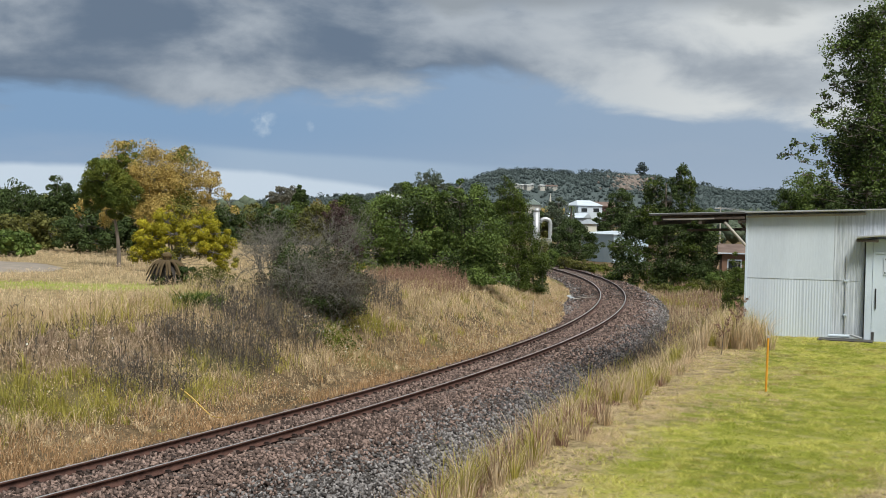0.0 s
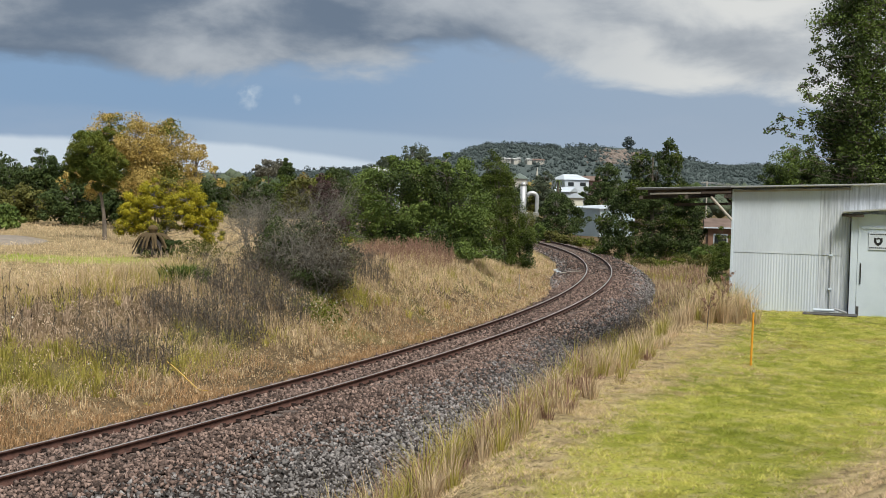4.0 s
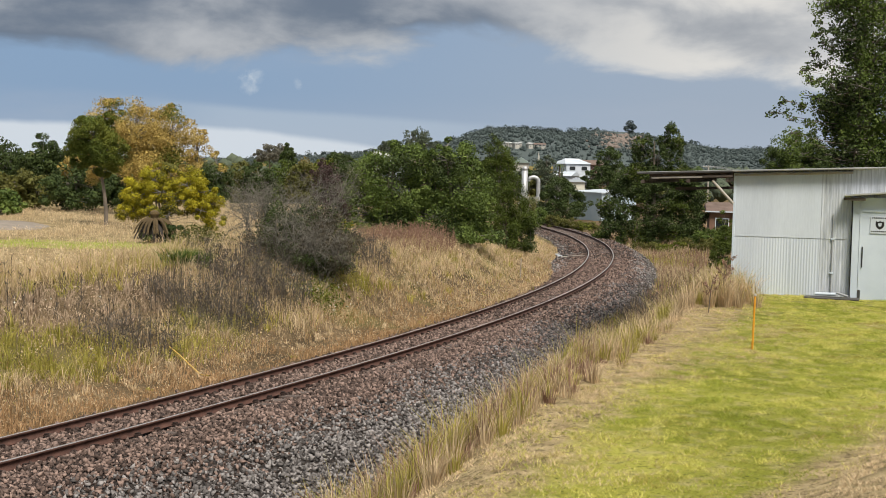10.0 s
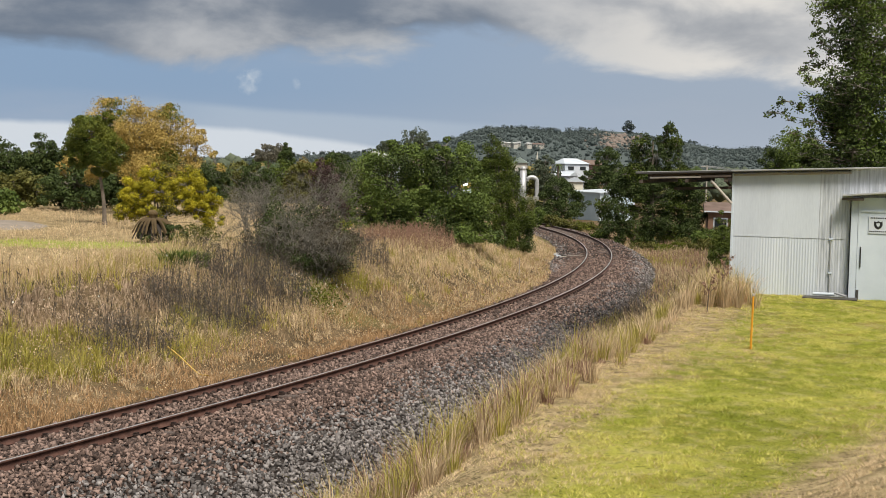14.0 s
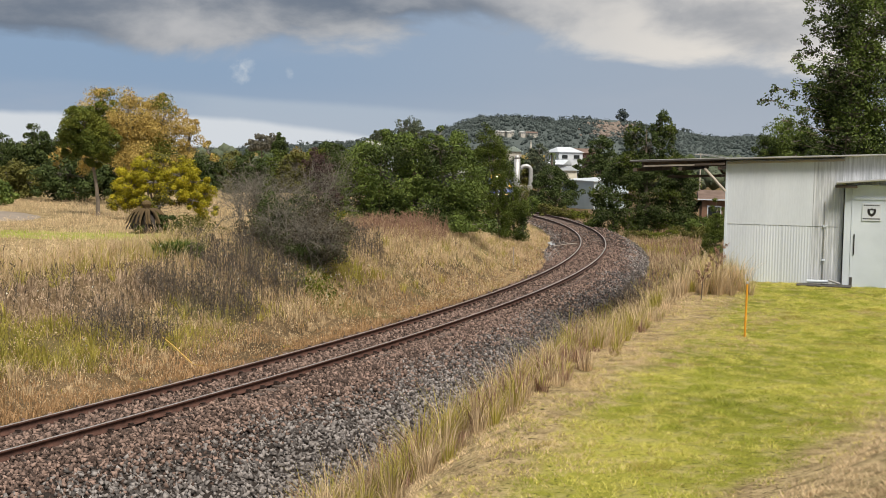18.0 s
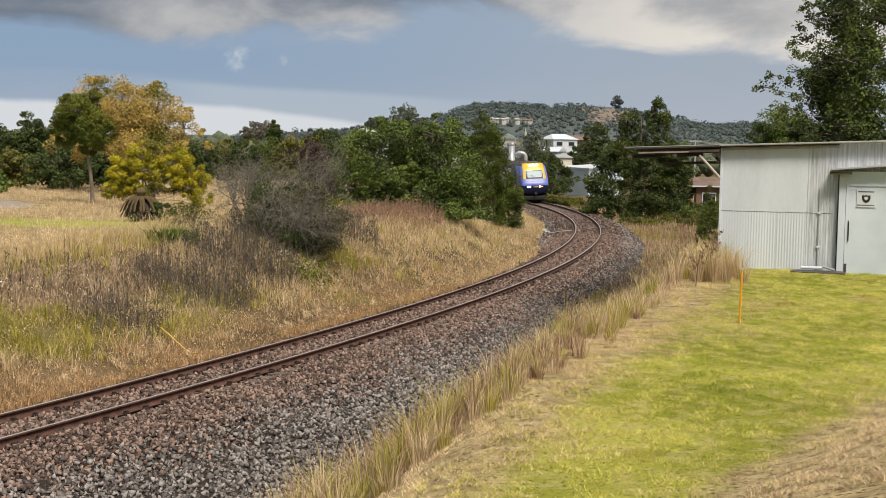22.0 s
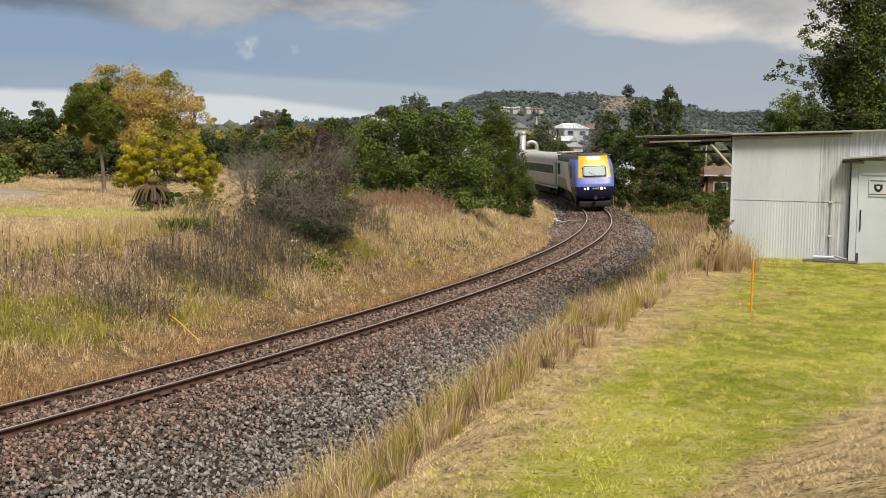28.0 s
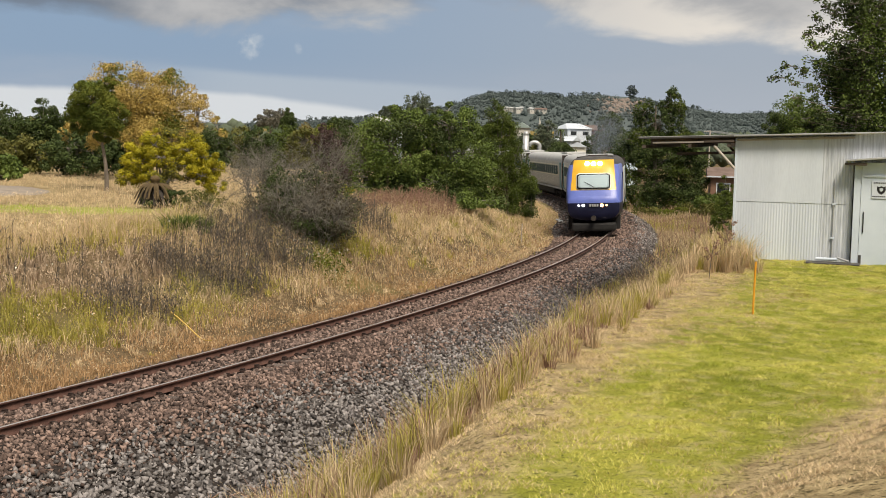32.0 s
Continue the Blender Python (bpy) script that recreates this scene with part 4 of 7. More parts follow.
def build_grass():
    rng = np.random.default_rng(11)
    # strip of tall grass on the bank between ballast and lawn
    n = 34000
    s, u = rng.uniform(-8, 24, n), rng.random(n)
    be = ballast_edge(s)
    ragged = 1.1 * (vnoise(s, s * 0, 1.4, 24) - 0.5)
    d = strip_edge(s) + 0.1 + 0.5 * ragged + (1.9 + ragged) * u + rng.normal(0, 0.16, n)
    x, y, _ = on_line(s, d)
    tuft = patch_noise(x, y, 2.2) + 0.5 * patch_noise(x, y, 0.9)
    k = tuft + rng.normal(0, 0.35, n) > -0.3
    x, y, u, tuft, s = x[k], y[k], u[k], tuft[k], s[k]
    n = len(x)
    hgt = (0.25 + 0.75 * rng.random(n) ** 1.3) * (1.1 - 0.75 * step(u, 0.6, 1.0)) * (1 + 0.35 * tuft) * (0.75 + 0.25 * step(s, -2, 6))
    g = rng.random(n) < 0.30 + 0.35 * patch_noise(x, y, 0.6)
    dk = (rng.random(n) < 0.3 * (1 - u) + 0.1) & ~g
    o = ~(g | dk)
    w = rng.uniform(0.007, 0.016, n)
    layer("tall_grass", x[o], y[o], np.maximum(hgt[o], 0.06), w[o], 0.8, "straw", 21, "tall dry straw-coloured grass along the ballast")
    layer("tall_grass", x[g], y[g], np.maximum(hgt[g], 0.06) * 0.95, w[g], 0.7, "straw_green", 22, "tall yellow-green grass along the ballast")
    layer("tall_weeds", x[dk], y[dk], np.maximum(hgt[dk], 0.06) * 1.05, w[dk], 0.7, "weed_red", 23, "reddish dead weeds along the ballast")
    # tufts on the same strip, and stray seed heads
    n = 1000
    s, u = rng.uniform(-7, 23, n), rng.random(n)
    x, y, _ = on_line(s, strip_edge(s) + 0.15 + 2.7 * u ** 1.6)
    hg = rng.uniform(0.4, 1.0, n) * (0.55 + 0.9 * vnoise(x, y, 1.1, 17)) * (1 - 0.5 * step(u, 0.7, 1.0))
    k = rng.random(n) + 0.35 * patch_noise(x, y, 0.7)
    for lo, hi, mat, lb in ((-9, 0.38, "straw", "tufts of dry straw-coloured grass beside the ballast"), (0.38, 0.72, "straw_green", "tufts of yellow-green grass beside the ballast"), (0.72, 0.86, "straw_pale", "tufts of pale grass beside the ballast"),
                            (0.86, 9, "weed_red", "tufts of reddish weeds beside the ballast")):
        q = (k >= lo) & (k < hi)
        tufts("grass_tufts", x[q], y[q], hg[q], 44, mat, 70 + int(10 * hi), lb, 0.6)
    m = 420
    s, u = rng.uniform(-6, 23, m), rng.random(m)
    x, y, _ = on_line(s, strip_edge(s) - 0.6 + 1.5 * u)
    sprays("dead_weeds", x, y, rng.uniform(0.35, 0.85, m), M["weed_red"], "thin reddish dead weeds beside the ballast", 68, spread=0.15)
    m = 15000
    s, u = rng.uniform(-7, 24, m), rng.random(m)
    x, y, _ = on_line(s, strip_edge(s) + 1.8 * u)
    k = vnoise(x, y, 0.5, 9) > 0.35
    x, y, u = x[k], y[k], u[k]
    zz = rng.uniform(0.2, 0.85, len(x)) * (1 - 0.6 * step(u, 0.6, 1.0)) * (0.5 + 0.7 * vnoise(x, y, 0.5, 9))
    k = rng.random(len(x)) < 0.4
    fluff("seed_heads", x[k], y[k], zz[k], 0.013, "weed_red", 151, "reddish seed heads of the tall grass")
    fluff("seed_heads", x[~k], y[~k], zz[~k], 0.013, "straw_pale", 152, "pale seed heads of the tall grass")
    # golden clumps before the corner of the shed
    m = 110
    x, y = rng.normal(7.5, 0.55, m), rng.uniform(32.5, 36.6, m)
    q = x < 8.3
    for k, (mat, lb) in enumerate((("straw_pale", "tall pale grass clumps before the shed's corner"), ("straw", "tall golden grass clumps before the shed's corner"), ("straw_green", "yellow-green grass clumps before the shed's corner"))):
        g = q & (np.arange(m) % 3 == k)
        tufts("grass_tufts", x[g], y[g], rng.uniform(0.55, 1.15, g.sum()), 60, mat, 90 + k, lb, 0.5)
    # dark dead weeds at the foot of the ballast where the bend begins
    m = 800
    s, u = rng.normal(29, 6.5, m), rng.random(m)
    x, y, _ = on_line(s, ballast_edge(s) - 0.5 + 2.0 * u)
    sprays("dead_weeds", x, y, rng.uniform(0.25, 0.75, m), M["weed"], "dark dead weed stems at the foot of the ballast", 69, spread=0.2)
    m = 14000
    s, u = rng.normal(29, 6.5, m), rng.random(m)
    x, y, _ = on_line(s, ballast_edge(s) - 0.5 + 2.0 * u)
    fluff("weed_heads", x, y, rng.uniform(0.03, 0.6, m) * (0.4 + 0.7 * vnoise(x, y, 0.5, 19)), 0.02, "weed", 153, "dark withered heads of dead weeds", "weeds")
    # tufts on the left bank
    n = 900
    s, e = rng.uniform(0, 62, n), 1.8 + 8.5 * rng.random(n)
    e = e + (left_edge(s) - 1.25) * (1 - step(e, 2, 5))
    x, y, _ = on_line(s, -e)
    lime, pink = zone_sum(s, e, LIME), zone_sum(s, e, PINK)
    hg = rng.uniform(0.25, 0.62, n) * (1 - 0.7 * (1 - step(e, 2.2, 4.2)))
    k = rng.random(n)
    k = np.where(lime > 0.3, 0.85, np.where(pink > 0.4, 0.95, k * 0.8))
    for lo, hi, mat, lb in ((0, 0.34, "straw", "tufts of dry grass on the bank"), (0.34, 0.68, "straw_pale", "tufts of pale golden grass on the bank"), (0.68, 0.9, "straw_green", "tufts of yellow-green grass on the bank"), (0.9, 1.1, "weed_pink", "tufts of grey-pink dead grass on the bank")):
        q = (k >= lo) & (k < hi)
        tufts("grass_tufts", x[q], y[q], hg[q], 40, mat, 80 + int(10 * hi), lb, 0.6, (0.008, 0.02))
    # left bank
    n = 150000
    s, e = -2 + 76 * rng.random(n) ** 1.5, 1.25 + 9.5 * rng.random(n)
    e = e + (left_edge(s) - 1.25) * (1 - step(e, 2, 5))
    x, y, _ = on_line(s, -e)
    w = patch_noise(x, y, 0.5)
    tuft = 2.2 * (0.6 * vnoise(x, y, 0.45, 3) + 0.4 * vnoise(x, y, 1.3, 4)) - 1.1
    pink, lime, dark = zone_sum(s, e, PINK), zone_sum(s, e, LIME), zone_sum(s, e, STEMS)
    toe = 1 - step(e + 0.7 * w, 2.4, 4.4)
    gold = step(e, 7.5, 9.0)
    r = rng.random(n)
    kind = np.full(n, 0)
    kind[r < 0.45] = 1
    kind[(r > 0.86) | (lime > 0.9 * rng.random(n) + 0.15)] = 2
    kind[pink > 0.8 * rng.random(n) + 0.15] = 3
    kind[(s > 25) & (e < 6.2) & (r < 0.85)] = 1
    kind[toe * (1 - 0.6 * step(s, 24, 32)) > rng.random(n)] = 4
    kind[(gold > rng.random(n)) & (pink < 0.4) & (r < 0.66)] = 1
    h = (0.10 + 0.34 * rng.random(n) ** 1.5) * np.maximum(1 + 1.2 * tuft, 0.25) * (1 - 0.45 * toe)
    h = np.where(kind == 3, 0.06 + 0.22 * rng.random(n), h)
    h = np.where((gold > 0.5) & (kind < 3), h * 1.5 + 0.1, h)
    far = step(s, 20, 40)
    keep = (rng.random(n) < 1 - 0.25 * dark) & ((tuft > -0.3) | (r < 0.35))
    bw = rng.uniform(0.008, 0.018, n) * (1 + 0.5 * far)
    for i, (mat, ln, lb) in enumerate((("straw", 1.2, "dry brown grass on the bank"), ("straw_pale", 1.2, "pale dry grass on the bank"), ("straw_green", 1.0, "yellow-green grass on the bank"),
                                       ("weed_pink", 1.1, "grey-pink broken dry weeds on the bank"), ("toe", 0.9, "brown dry grass beside the rail"))):
        q = (kind == i) & keep
        layer("bank_grass", x[q], y[q], np.maximum(h[q], 0.05), bw[q], ln, mat, 30 + i, lb)
    # seed heads over the bank
    n = 62000
    s, e = rng.uniform(-1, 60, n), 1.7 + 9.5 * rng.random(n)
    e = e + (left_edge(s) - 1.25) * (1 - step(e, 2, 5))
    x, y, _ = on_line(s, -e)
    pink, dark, lime = zone_sum(s, e, PINK), zone_sum(s, e, STEMS), zone_sum(s, e, LIME)
    lump = vnoise(x, y, 0.5, 5)
    r = rng.random(n)
    keep = (lump > 0.25 + 0.3 * r)
    zz = rng.uniform(0.05, 0.42, n) * (0.5 + 0.5 * step(e, 2, 4.5)) * (0.6 + 0.7 * lump)
    a = keep & (pink < 0.5) & (dark < 0.6) & (r < 0.75)
    fluff("seed_heads", x[a], y[a], zz[a], 0.020, "straw_pale", 131, "pale seed heads on the bank's dry grass")
    a = keep & (pink < 0.5) & (r >= 0.75)
    fluff("seed_heads", x[a], y[a], zz[a], 0.020, "toe", 132, "brown seed heads on the bank's dry grass")
    a = keep & (pink >= 0.5)
    fluff("dry_leaves", x[a], y[a], zz[a] * 0.5, 0.028, "weed_pink", 133, "grey-pink dry leaves on the bank")
    for i, (cs, ce, rs, re, m) in enumerate(STEMS):
        if m < 60:
            continue
        m *= 22
        a, q = rng.uniform(0, 2 * np.pi, m), rng.random(m) ** 0.6
        xs, ys, _ = on_line(cs + rs * q * np.cos(a), -(ce + re * q * np.sin(a)))
        fluff("weed_heads", xs, ys, rng.uniform(0.08, 0.85, m) * (0.5 + 0.6 * vnoise(xs, ys, 0.4, 8)), 0.021, "weed_red" if i == 5 else "weed", 140 + i, "dark withered heads of dead weeds", "weeds")
    # dead upright weeds in dark stands
    for i, (cs, ce, rs, re, m) in enumerate(STEMS):
        m = int(1.5 * m)
        a, q = rng.uniform(0, 2 * np.pi, m), rng.random(m) ** 0.6
        xs, ys, _ = on_line(cs + rs * q * np.cos(a), -(ce + re * q * np.sin(a)))
        sprays("dead_weeds", xs, ys, rng.uniform(0.35, 0.95, m), M["weed_red" if i == 5 else "weed"], "stand of dark dead weed stems on the bank", 60 + i, spread=0.12)
    # plateau
    n = 42000
    x, y = rng.uniform(-28, 0, n), rng.uniform(34, 84, n)
    s, d = along(x, y)
    wob = 2.5 * vnoise(x, y, 2.0, 21)
    lush = 0.85 * step(y + wob, 46.5, 48.5) * (1 - step(y + wob, 51.5, 54)) * (1 - step(x, -10.5, -8.5)) * step(vnoise(x, y, 0.8, 22), 0.2, 0.45)
    q = (d < -9.5) & ~((x < -17.5) & (np.abs(y - 60.5) < 7 * np.sqrt(np.clip((-17.5 - x) / 6, 0, 1))))
    g = q & (lush > rng.random(n))
    q &= ~g & (rng.random(n) > 0.25 * step(y, 55, 65))
    layer("meadow_grass", x[q], y[q], rng.uniform(0.10, 0.34, q.sum()) * (0.4 + 1.2 * vnoise(x[q], y[q], 1.6, 31)), rng.uniform(0.008, 0.02, q.sum()), 1.4, "straw_pale", 41, "pale dry meadow grass on the plateau")
    layer("meadow_grass", x[g], y[g], rng.uniform(0.05, 0.16, g.sum()), rng.uniform(0.012, 0.03, g.sum()), 0.8, "fresh_grass", 42, "fresh green grass on the plateau")
    q = np.nonzero(q)[0][::2]
    fluff("seed_heads", x[q], y[q], rng.uniform(0.05, 0.3, len(q)), 0.03, "straw_pale", 161, "pale seed heads over the meadow")
    # verge beyond the shed, outside of the bend
    n = 42000
    s, d = rng.uniform(20, 118, n), 3.3 + 15 * rng.random(n) ** 1.15
    x, y, _ = on_line(s, d)
    q = ~((y < 47) & (x > 7.8)) & ~(x > 13 + (y - 47) * 0.3)
    x, y = x[q], y[q]
    w = patch_noise(x, y, 0.3) + rng.normal(0, 0.35, len(x))
    for k, mat in (((w < -0.05), "straw"), ((w >= -0.05) & (w < 0.55), "weed_red"), (w >= 0.55, "straw_green")):
        layer("verge_grass", x[k], y[k], rng.uniform(0.15, 0.65, k.sum()), rng.uniform(0.012, 0.03, k.sum()), 0.6, mat, 45, "dry grass on the verge beyond the shed")
    # lawn
    n = 900000
    x, y = rng.uniform(-2.5, 14, n), 10.5 + 26.7 * rng.random(n) ** 0.9
    s, d = along(x, y)
    wide = 1.2 * (1 - step(s, -7, 7))
    q = (d > 7.0 + wide) & (x < 0.37 * y)
    x, y, d, wide = x[q], y[q], d[q], wide[q]
    nn = (x - 3.6) * 0.817 - (y - 14.1) * 0.577
    pn = 2.6 * (0.5 * vnoise(x, y, 1.6, 11) + 0.3 * vnoise(x, y, 0.6, 12) + 0.2 * vnoise(x, y, 0.22, 13)) - 1.3
    edge = step(d - wide, 7.4, 10.4 + 0.9 * pn)
    dry = (edge < rng.random(len(x)) ** 1.2) | ((nn > rng.normal(0.3, 0.5, len(x))) & (y < 20)) | (pn + rng.normal(0, 0.25, len(x)) > 0.55)
    tuft = 2.6 * (0.5 * vnoise(x, y, 0.12, 14) + 0.5 * vnoise(x, y, 0.28, 15)) - 1.3
    keep = tuft + rng.normal(0, 0.15, len(x)) > -0.22
    hh = rng.uniform(0.015, 0.042, len(x)) * np.maximum(1 + 1.6 * tuft, 0.3)
    fine = 0.8 * pn + 1.5 * (vnoise(x, y, 0.36, 16) - 0.5) + rng.normal(0, 0.1, len(x))
    thatch = vnoise(x, y * 2.2, 0.5, 25) + rng.normal(0, 0.12, len(x))
    for q, mat, lean, lb in ((~dry & (fine > -0.28) & (fine < 0.5), "lawn_blade", 1.0, "short mown yellow-green lawn"), (~dry & (fine <= -0.28), "lawn_lush", 1.0, "patches of deeper green in the lawn"),
                             (~dry & (fine >= 0.5), "straw_green", 1.0, "dull yellow patches in the lawn"), (dry & (thatch > 0.42), "straw_pale", 1.3, "short dry clippings on the lawn's edge"),
                             (dry & (thatch <= 0.42), "straw", 1.3, "short brown stubble on the lawn's edge")):
        q &= keep
        turf("lawn_grass", x[q], y[q], hh[q], rng.uniform(0.007, 0.015, q.sum()), lean, mat, 51, lb)
    # mown stalks lying along the lawn's edge
    n = 15000
    s, u = rng.uniform(-9, 22, n), rng.random(n)
    x, y, _ = on_line(s, ballast_edge(s) + 2.3 + 1.3 * (1 - step(s, -7, 7)) + 2.4 * u)
    q = (vnoise(x, y, 0.35, 18) > 0.48) & (y < 37) & (y > 10.5)
    turf("cut_hay", x[q], y[q], rng.uniform(0.02, 0.05, q.sum()), rng.uniform(0.006, 0.012, q.sum()), 3.5, "straw_pale", 54, "cut dry stalks lying along the lawn's edge")


build_grass()


# ---- trees and bushes ----
def build_trees():
    # plateau: tall green tree before autumn trees, and a yellow bush tree
    tree("tree", -16.6, 64.0, [(-0.6, 0, 4.5, 1.0, 0.9), (-1.3, 0.3, 3.6, 0.7, 0.7), (0.2, -0.2, 3.7, 0.9, 0.8), (-0.3, 0.2, 2.9, 0.7, 0.45), (-0.1, 0, 5.3, 0.5, 0.4), (-1.1, 0, 5.0, 0.5, 0.45)], 48000, 0.05, "leaf_tall",
         "slender tree with green-yellow crown and pale leaning trunk", trunk=0.12, seed=3, clumps=34, lean=(-0.6, 0), second=("leaf_conifer", 0.45), rough=0.7)
    tree("tree", -17.2, 76.0, [(-2.3, 0, 5.1, 1.3, 1.5), (-0.6, 0, 5.0, 1.3, 1.6), (1.3, 0.3, 4.8, 1.3, 1.6), (-3.2, 0.5, 3.2, 0.8, 1.3), (2.9, 0, 3.9, 0.8, 1.3), (0.5, 0, 2.6, 1.9, 1.2), (-1.9, 0.2, 6.3, 0.8, 0.6), (0.7, 0, 6.2, 0.8, 0.6), (4.0, 0, 3.2, 0.5, 0.8), (-1.5, 0.5, 4.0, 1.3, 1.2), (0.4, 0.6, 3.9, 1.4, 1.2)], 70000, 0.062,
         "leaf_autumn", "broad tree with golden autumn leaves behind the bushes", trunk=0.2, seed=5, clumps=30, second=("leaf_tall", 0.12), hollow=0.5, rough=0.6, spread=0.3)
    rng = np.random.default_rng(77)
    lumps = []
    for k in range(24):
        a, h = k * 2.4, (k + 0.5) / 24
        rr = math.sqrt(max(0.02, 1 - h * h)) * rng.uniform(0.82, 1.0)
        lumps.append((0.25 + 2.15 * rr * math.cos(a), 1.5 * rr * math.sin(a), 0.55 + 2.25 * h * rng.uniform(0.85, 1.08), rng.uniform(0.5, 0.72), rng.uniform(0.38, 0.5)))
    tree("yellow_bush", -12.9, 60.5, lumps, 60000, 0.048, "leaf_yellow", "round bush with bright yellow-green leaves on dry grass", "bush", trunk=0.1, seed=7, clumps=12, stems=3, second=("leaf_olive", 0.22), spread=0.30, hollow=0.75, rough=0.35)
    # dark trees at the left edge
    for i, (x, y, h, w, mt) in enumerate([(-32.0, 95, 4.7, 1.9, "leaf_dark"), (-29.4, 96, 5.3, 1.1, "leaf_dark"), (-27.5, 97, 5.0, 1.1, "leaf_dark"), (-34.0, 92, 4.2, 2.0, "leaf_dark"),
                                          (-27.3, 84, 2.6, 1.8, "leaf_olive"), (-23.2, 82, 2.8, 1.9, "leaf_dark"), (-31.0, 84, 2.5, 2.0, "leaf_olive"), (-24.6, 88, 4.0, 1.2, "leaf_autumn"),
                                          (-36.5, 104, 4.6, 2.4, "leaf_dark"), (-25.6, 74, 1.5, 1.3, "leaf_green"), (-20.6, 84, 3.0, 1.3, "leaf_dark")]):
        tree("tree", x, y, [(0, 0, h * 0.62, w, h * 0.38), (w * 0.6, 0.2, h * 0.45, w * 0.7, h * 0.35), (-w * 0.6, 0, h * 0.42, w * 0.7, h * 0.34), (0, -0.3, h * 0.25, w, h * 0.24)], 9500, 0.115, mt,
             {"leaf_dark": "dark green dense tree beyond the meadow", "leaf_green": "green bushy tree beyond the meadow", "leaf_olive": "olive green bush beyond the meadow", "leaf_autumn": "small tree with orange autumn leaves"}[mt],
             trunk=0.15, seed=20 + i, clumps=30, hollow=0.4)
    # bare grey bushes over dark green growth on the bank
    bare_bush(-6.4, 46.0, 1.5, 3.0, 301, "leafless grey bush with tangled twigs on the bank", 5)
    bare_bush(-5.6, 44.4, 1.9, 3.5, 302, "leafless grey bush with tangled twigs on the bank", 7)
    bare_bush(-4.3, 45.0, 1.7, 3.2, 303, "leafless grey bush with tangled twigs on the bank", 6)
    bare_bush(-4.8, 42.3, 1.4, 2.0, 304, "low leafless bush with tangled twigs on the bank", 7)
    bare_bush(-3.9, 42.0, 1.2, 1.9, 306, "low leafless bush with brown twigs on the bank", 6)
    tree("bush", -5.0, 43.4, [(-0.8, 0, 0.6, 0.8, 0.45), (-0.2, 0, 1.0, 0.9, 0.6), (0.7, 0, 0.9, 1.0, 0.6), (1.5, -0.3, 0.6, 0.8, 0.5), (0.3, -0.6, 0.45, 1.3, 0.45), (-0.5, 0.2, 1.5, 0.5, 0.35), (1.2, 0, 1.4, 0.6, 0.4), (0.5, 0.3, 1.8, 0.45, 0.3)], 24000, 0.04, "leaf_dark",
         "dark green bush overgrown with bare twigs", "bush", trunk=0.06, seed=43, clumps=46, stems=3, second=("leaf_brown", 0.45), spread=0.34, hollow=0.3, rough=1.0)
    tree("bush", -3.7, 42.2, [(0, 0, 0.6, 0.9, 0.6), (0.4, 0, 1.0, 0.7, 0.6), (-0.6, -0.2, 0.7, 0.7, 0.5)], 9000, 0.036, "leaf_brown",
         "withered brown bush on the bank", "bush", trunk=0.04, seed=47, clumps=40, stems=3, second=("leaf_dark", 0.3), hollow=0.3, rough=1.0)
    tree("bush", -4.3, 49.0, [(0, 0, 2.4, 0.6, 0.9), (0.3, 0, 1.4, 0.6, 0.7), (-0.2, 0, 3.0, 0.4, 0.5)], 7500, 0.038, "leaf_purple", "small bush with purple-brown leaves", "bush", trunk=0.05, seed=44, clumps=30, stems=2, rough=1.0)
    tree("bush", -3.3, 44.5, [(0, 0, 1.3, 0.35, 0.45), (0.15, 0, 0.8, 0.3, 0.35)], 2600, 0.032, "leaf_yellow", "small bush with lime green leaves", "bush", trunk=0.03, seed=46, clumps=20, stems=2, second=("leaf_green", 0.5), rough=1.0)
    for i, (x, y, h, w) in enumerate(((-8.6, 46.5, 1.1, 1.0), (-8.0, 43.5, 0.7, 0.7))):
        tree("bush", x, y, [(0, 0, h * 0.45, w, h * 0.5), (w * 0.6, 0, h * 0.4, w * 0.6, h * 0.4)], 4200, 0.042, "leaf_brown" if i else "leaf_olive", "low withered scrub at the foot of the trees", "bush", trunk=0.03, seed=170 + i, clumps=26, stems=2, hollow=0.3, rough=1.0,
             group="withered scrub")
    # dense green trees on the inside of the bend
    tree("tree", -2.4, 62.0, [(-1.2, 0, 2.0, 1.0, 1.5), (0.0, -0.3, 2.6, 1.5, 1.5), (-0.7, 0.2, 1.2, 1.6, 1.0), (0.9, -0.4, 3.5, 1.2, 1.0), (-1.0, 0.2, 3.4, 0.8, 0.7), (1.5, -0.2, 1.3, 1.2, 1.1), (0.2, 0, 4.1, 0.6, 0.5), (-0.3, -0.7, 0.4, 1.4, 0.6), (1.2, -0.7, 0.3, 1.3, 0.6)], 40000, 0.068, "leaf_green",
         "dense green broad-leaved tree with branches to the ground", trunk=0.14, seed=51, clumps=22, stems=3, second=("leaf_dark", 0.25), spread=0.28, hollow=0.7, rough=0.7, lean=(0.2, 0))
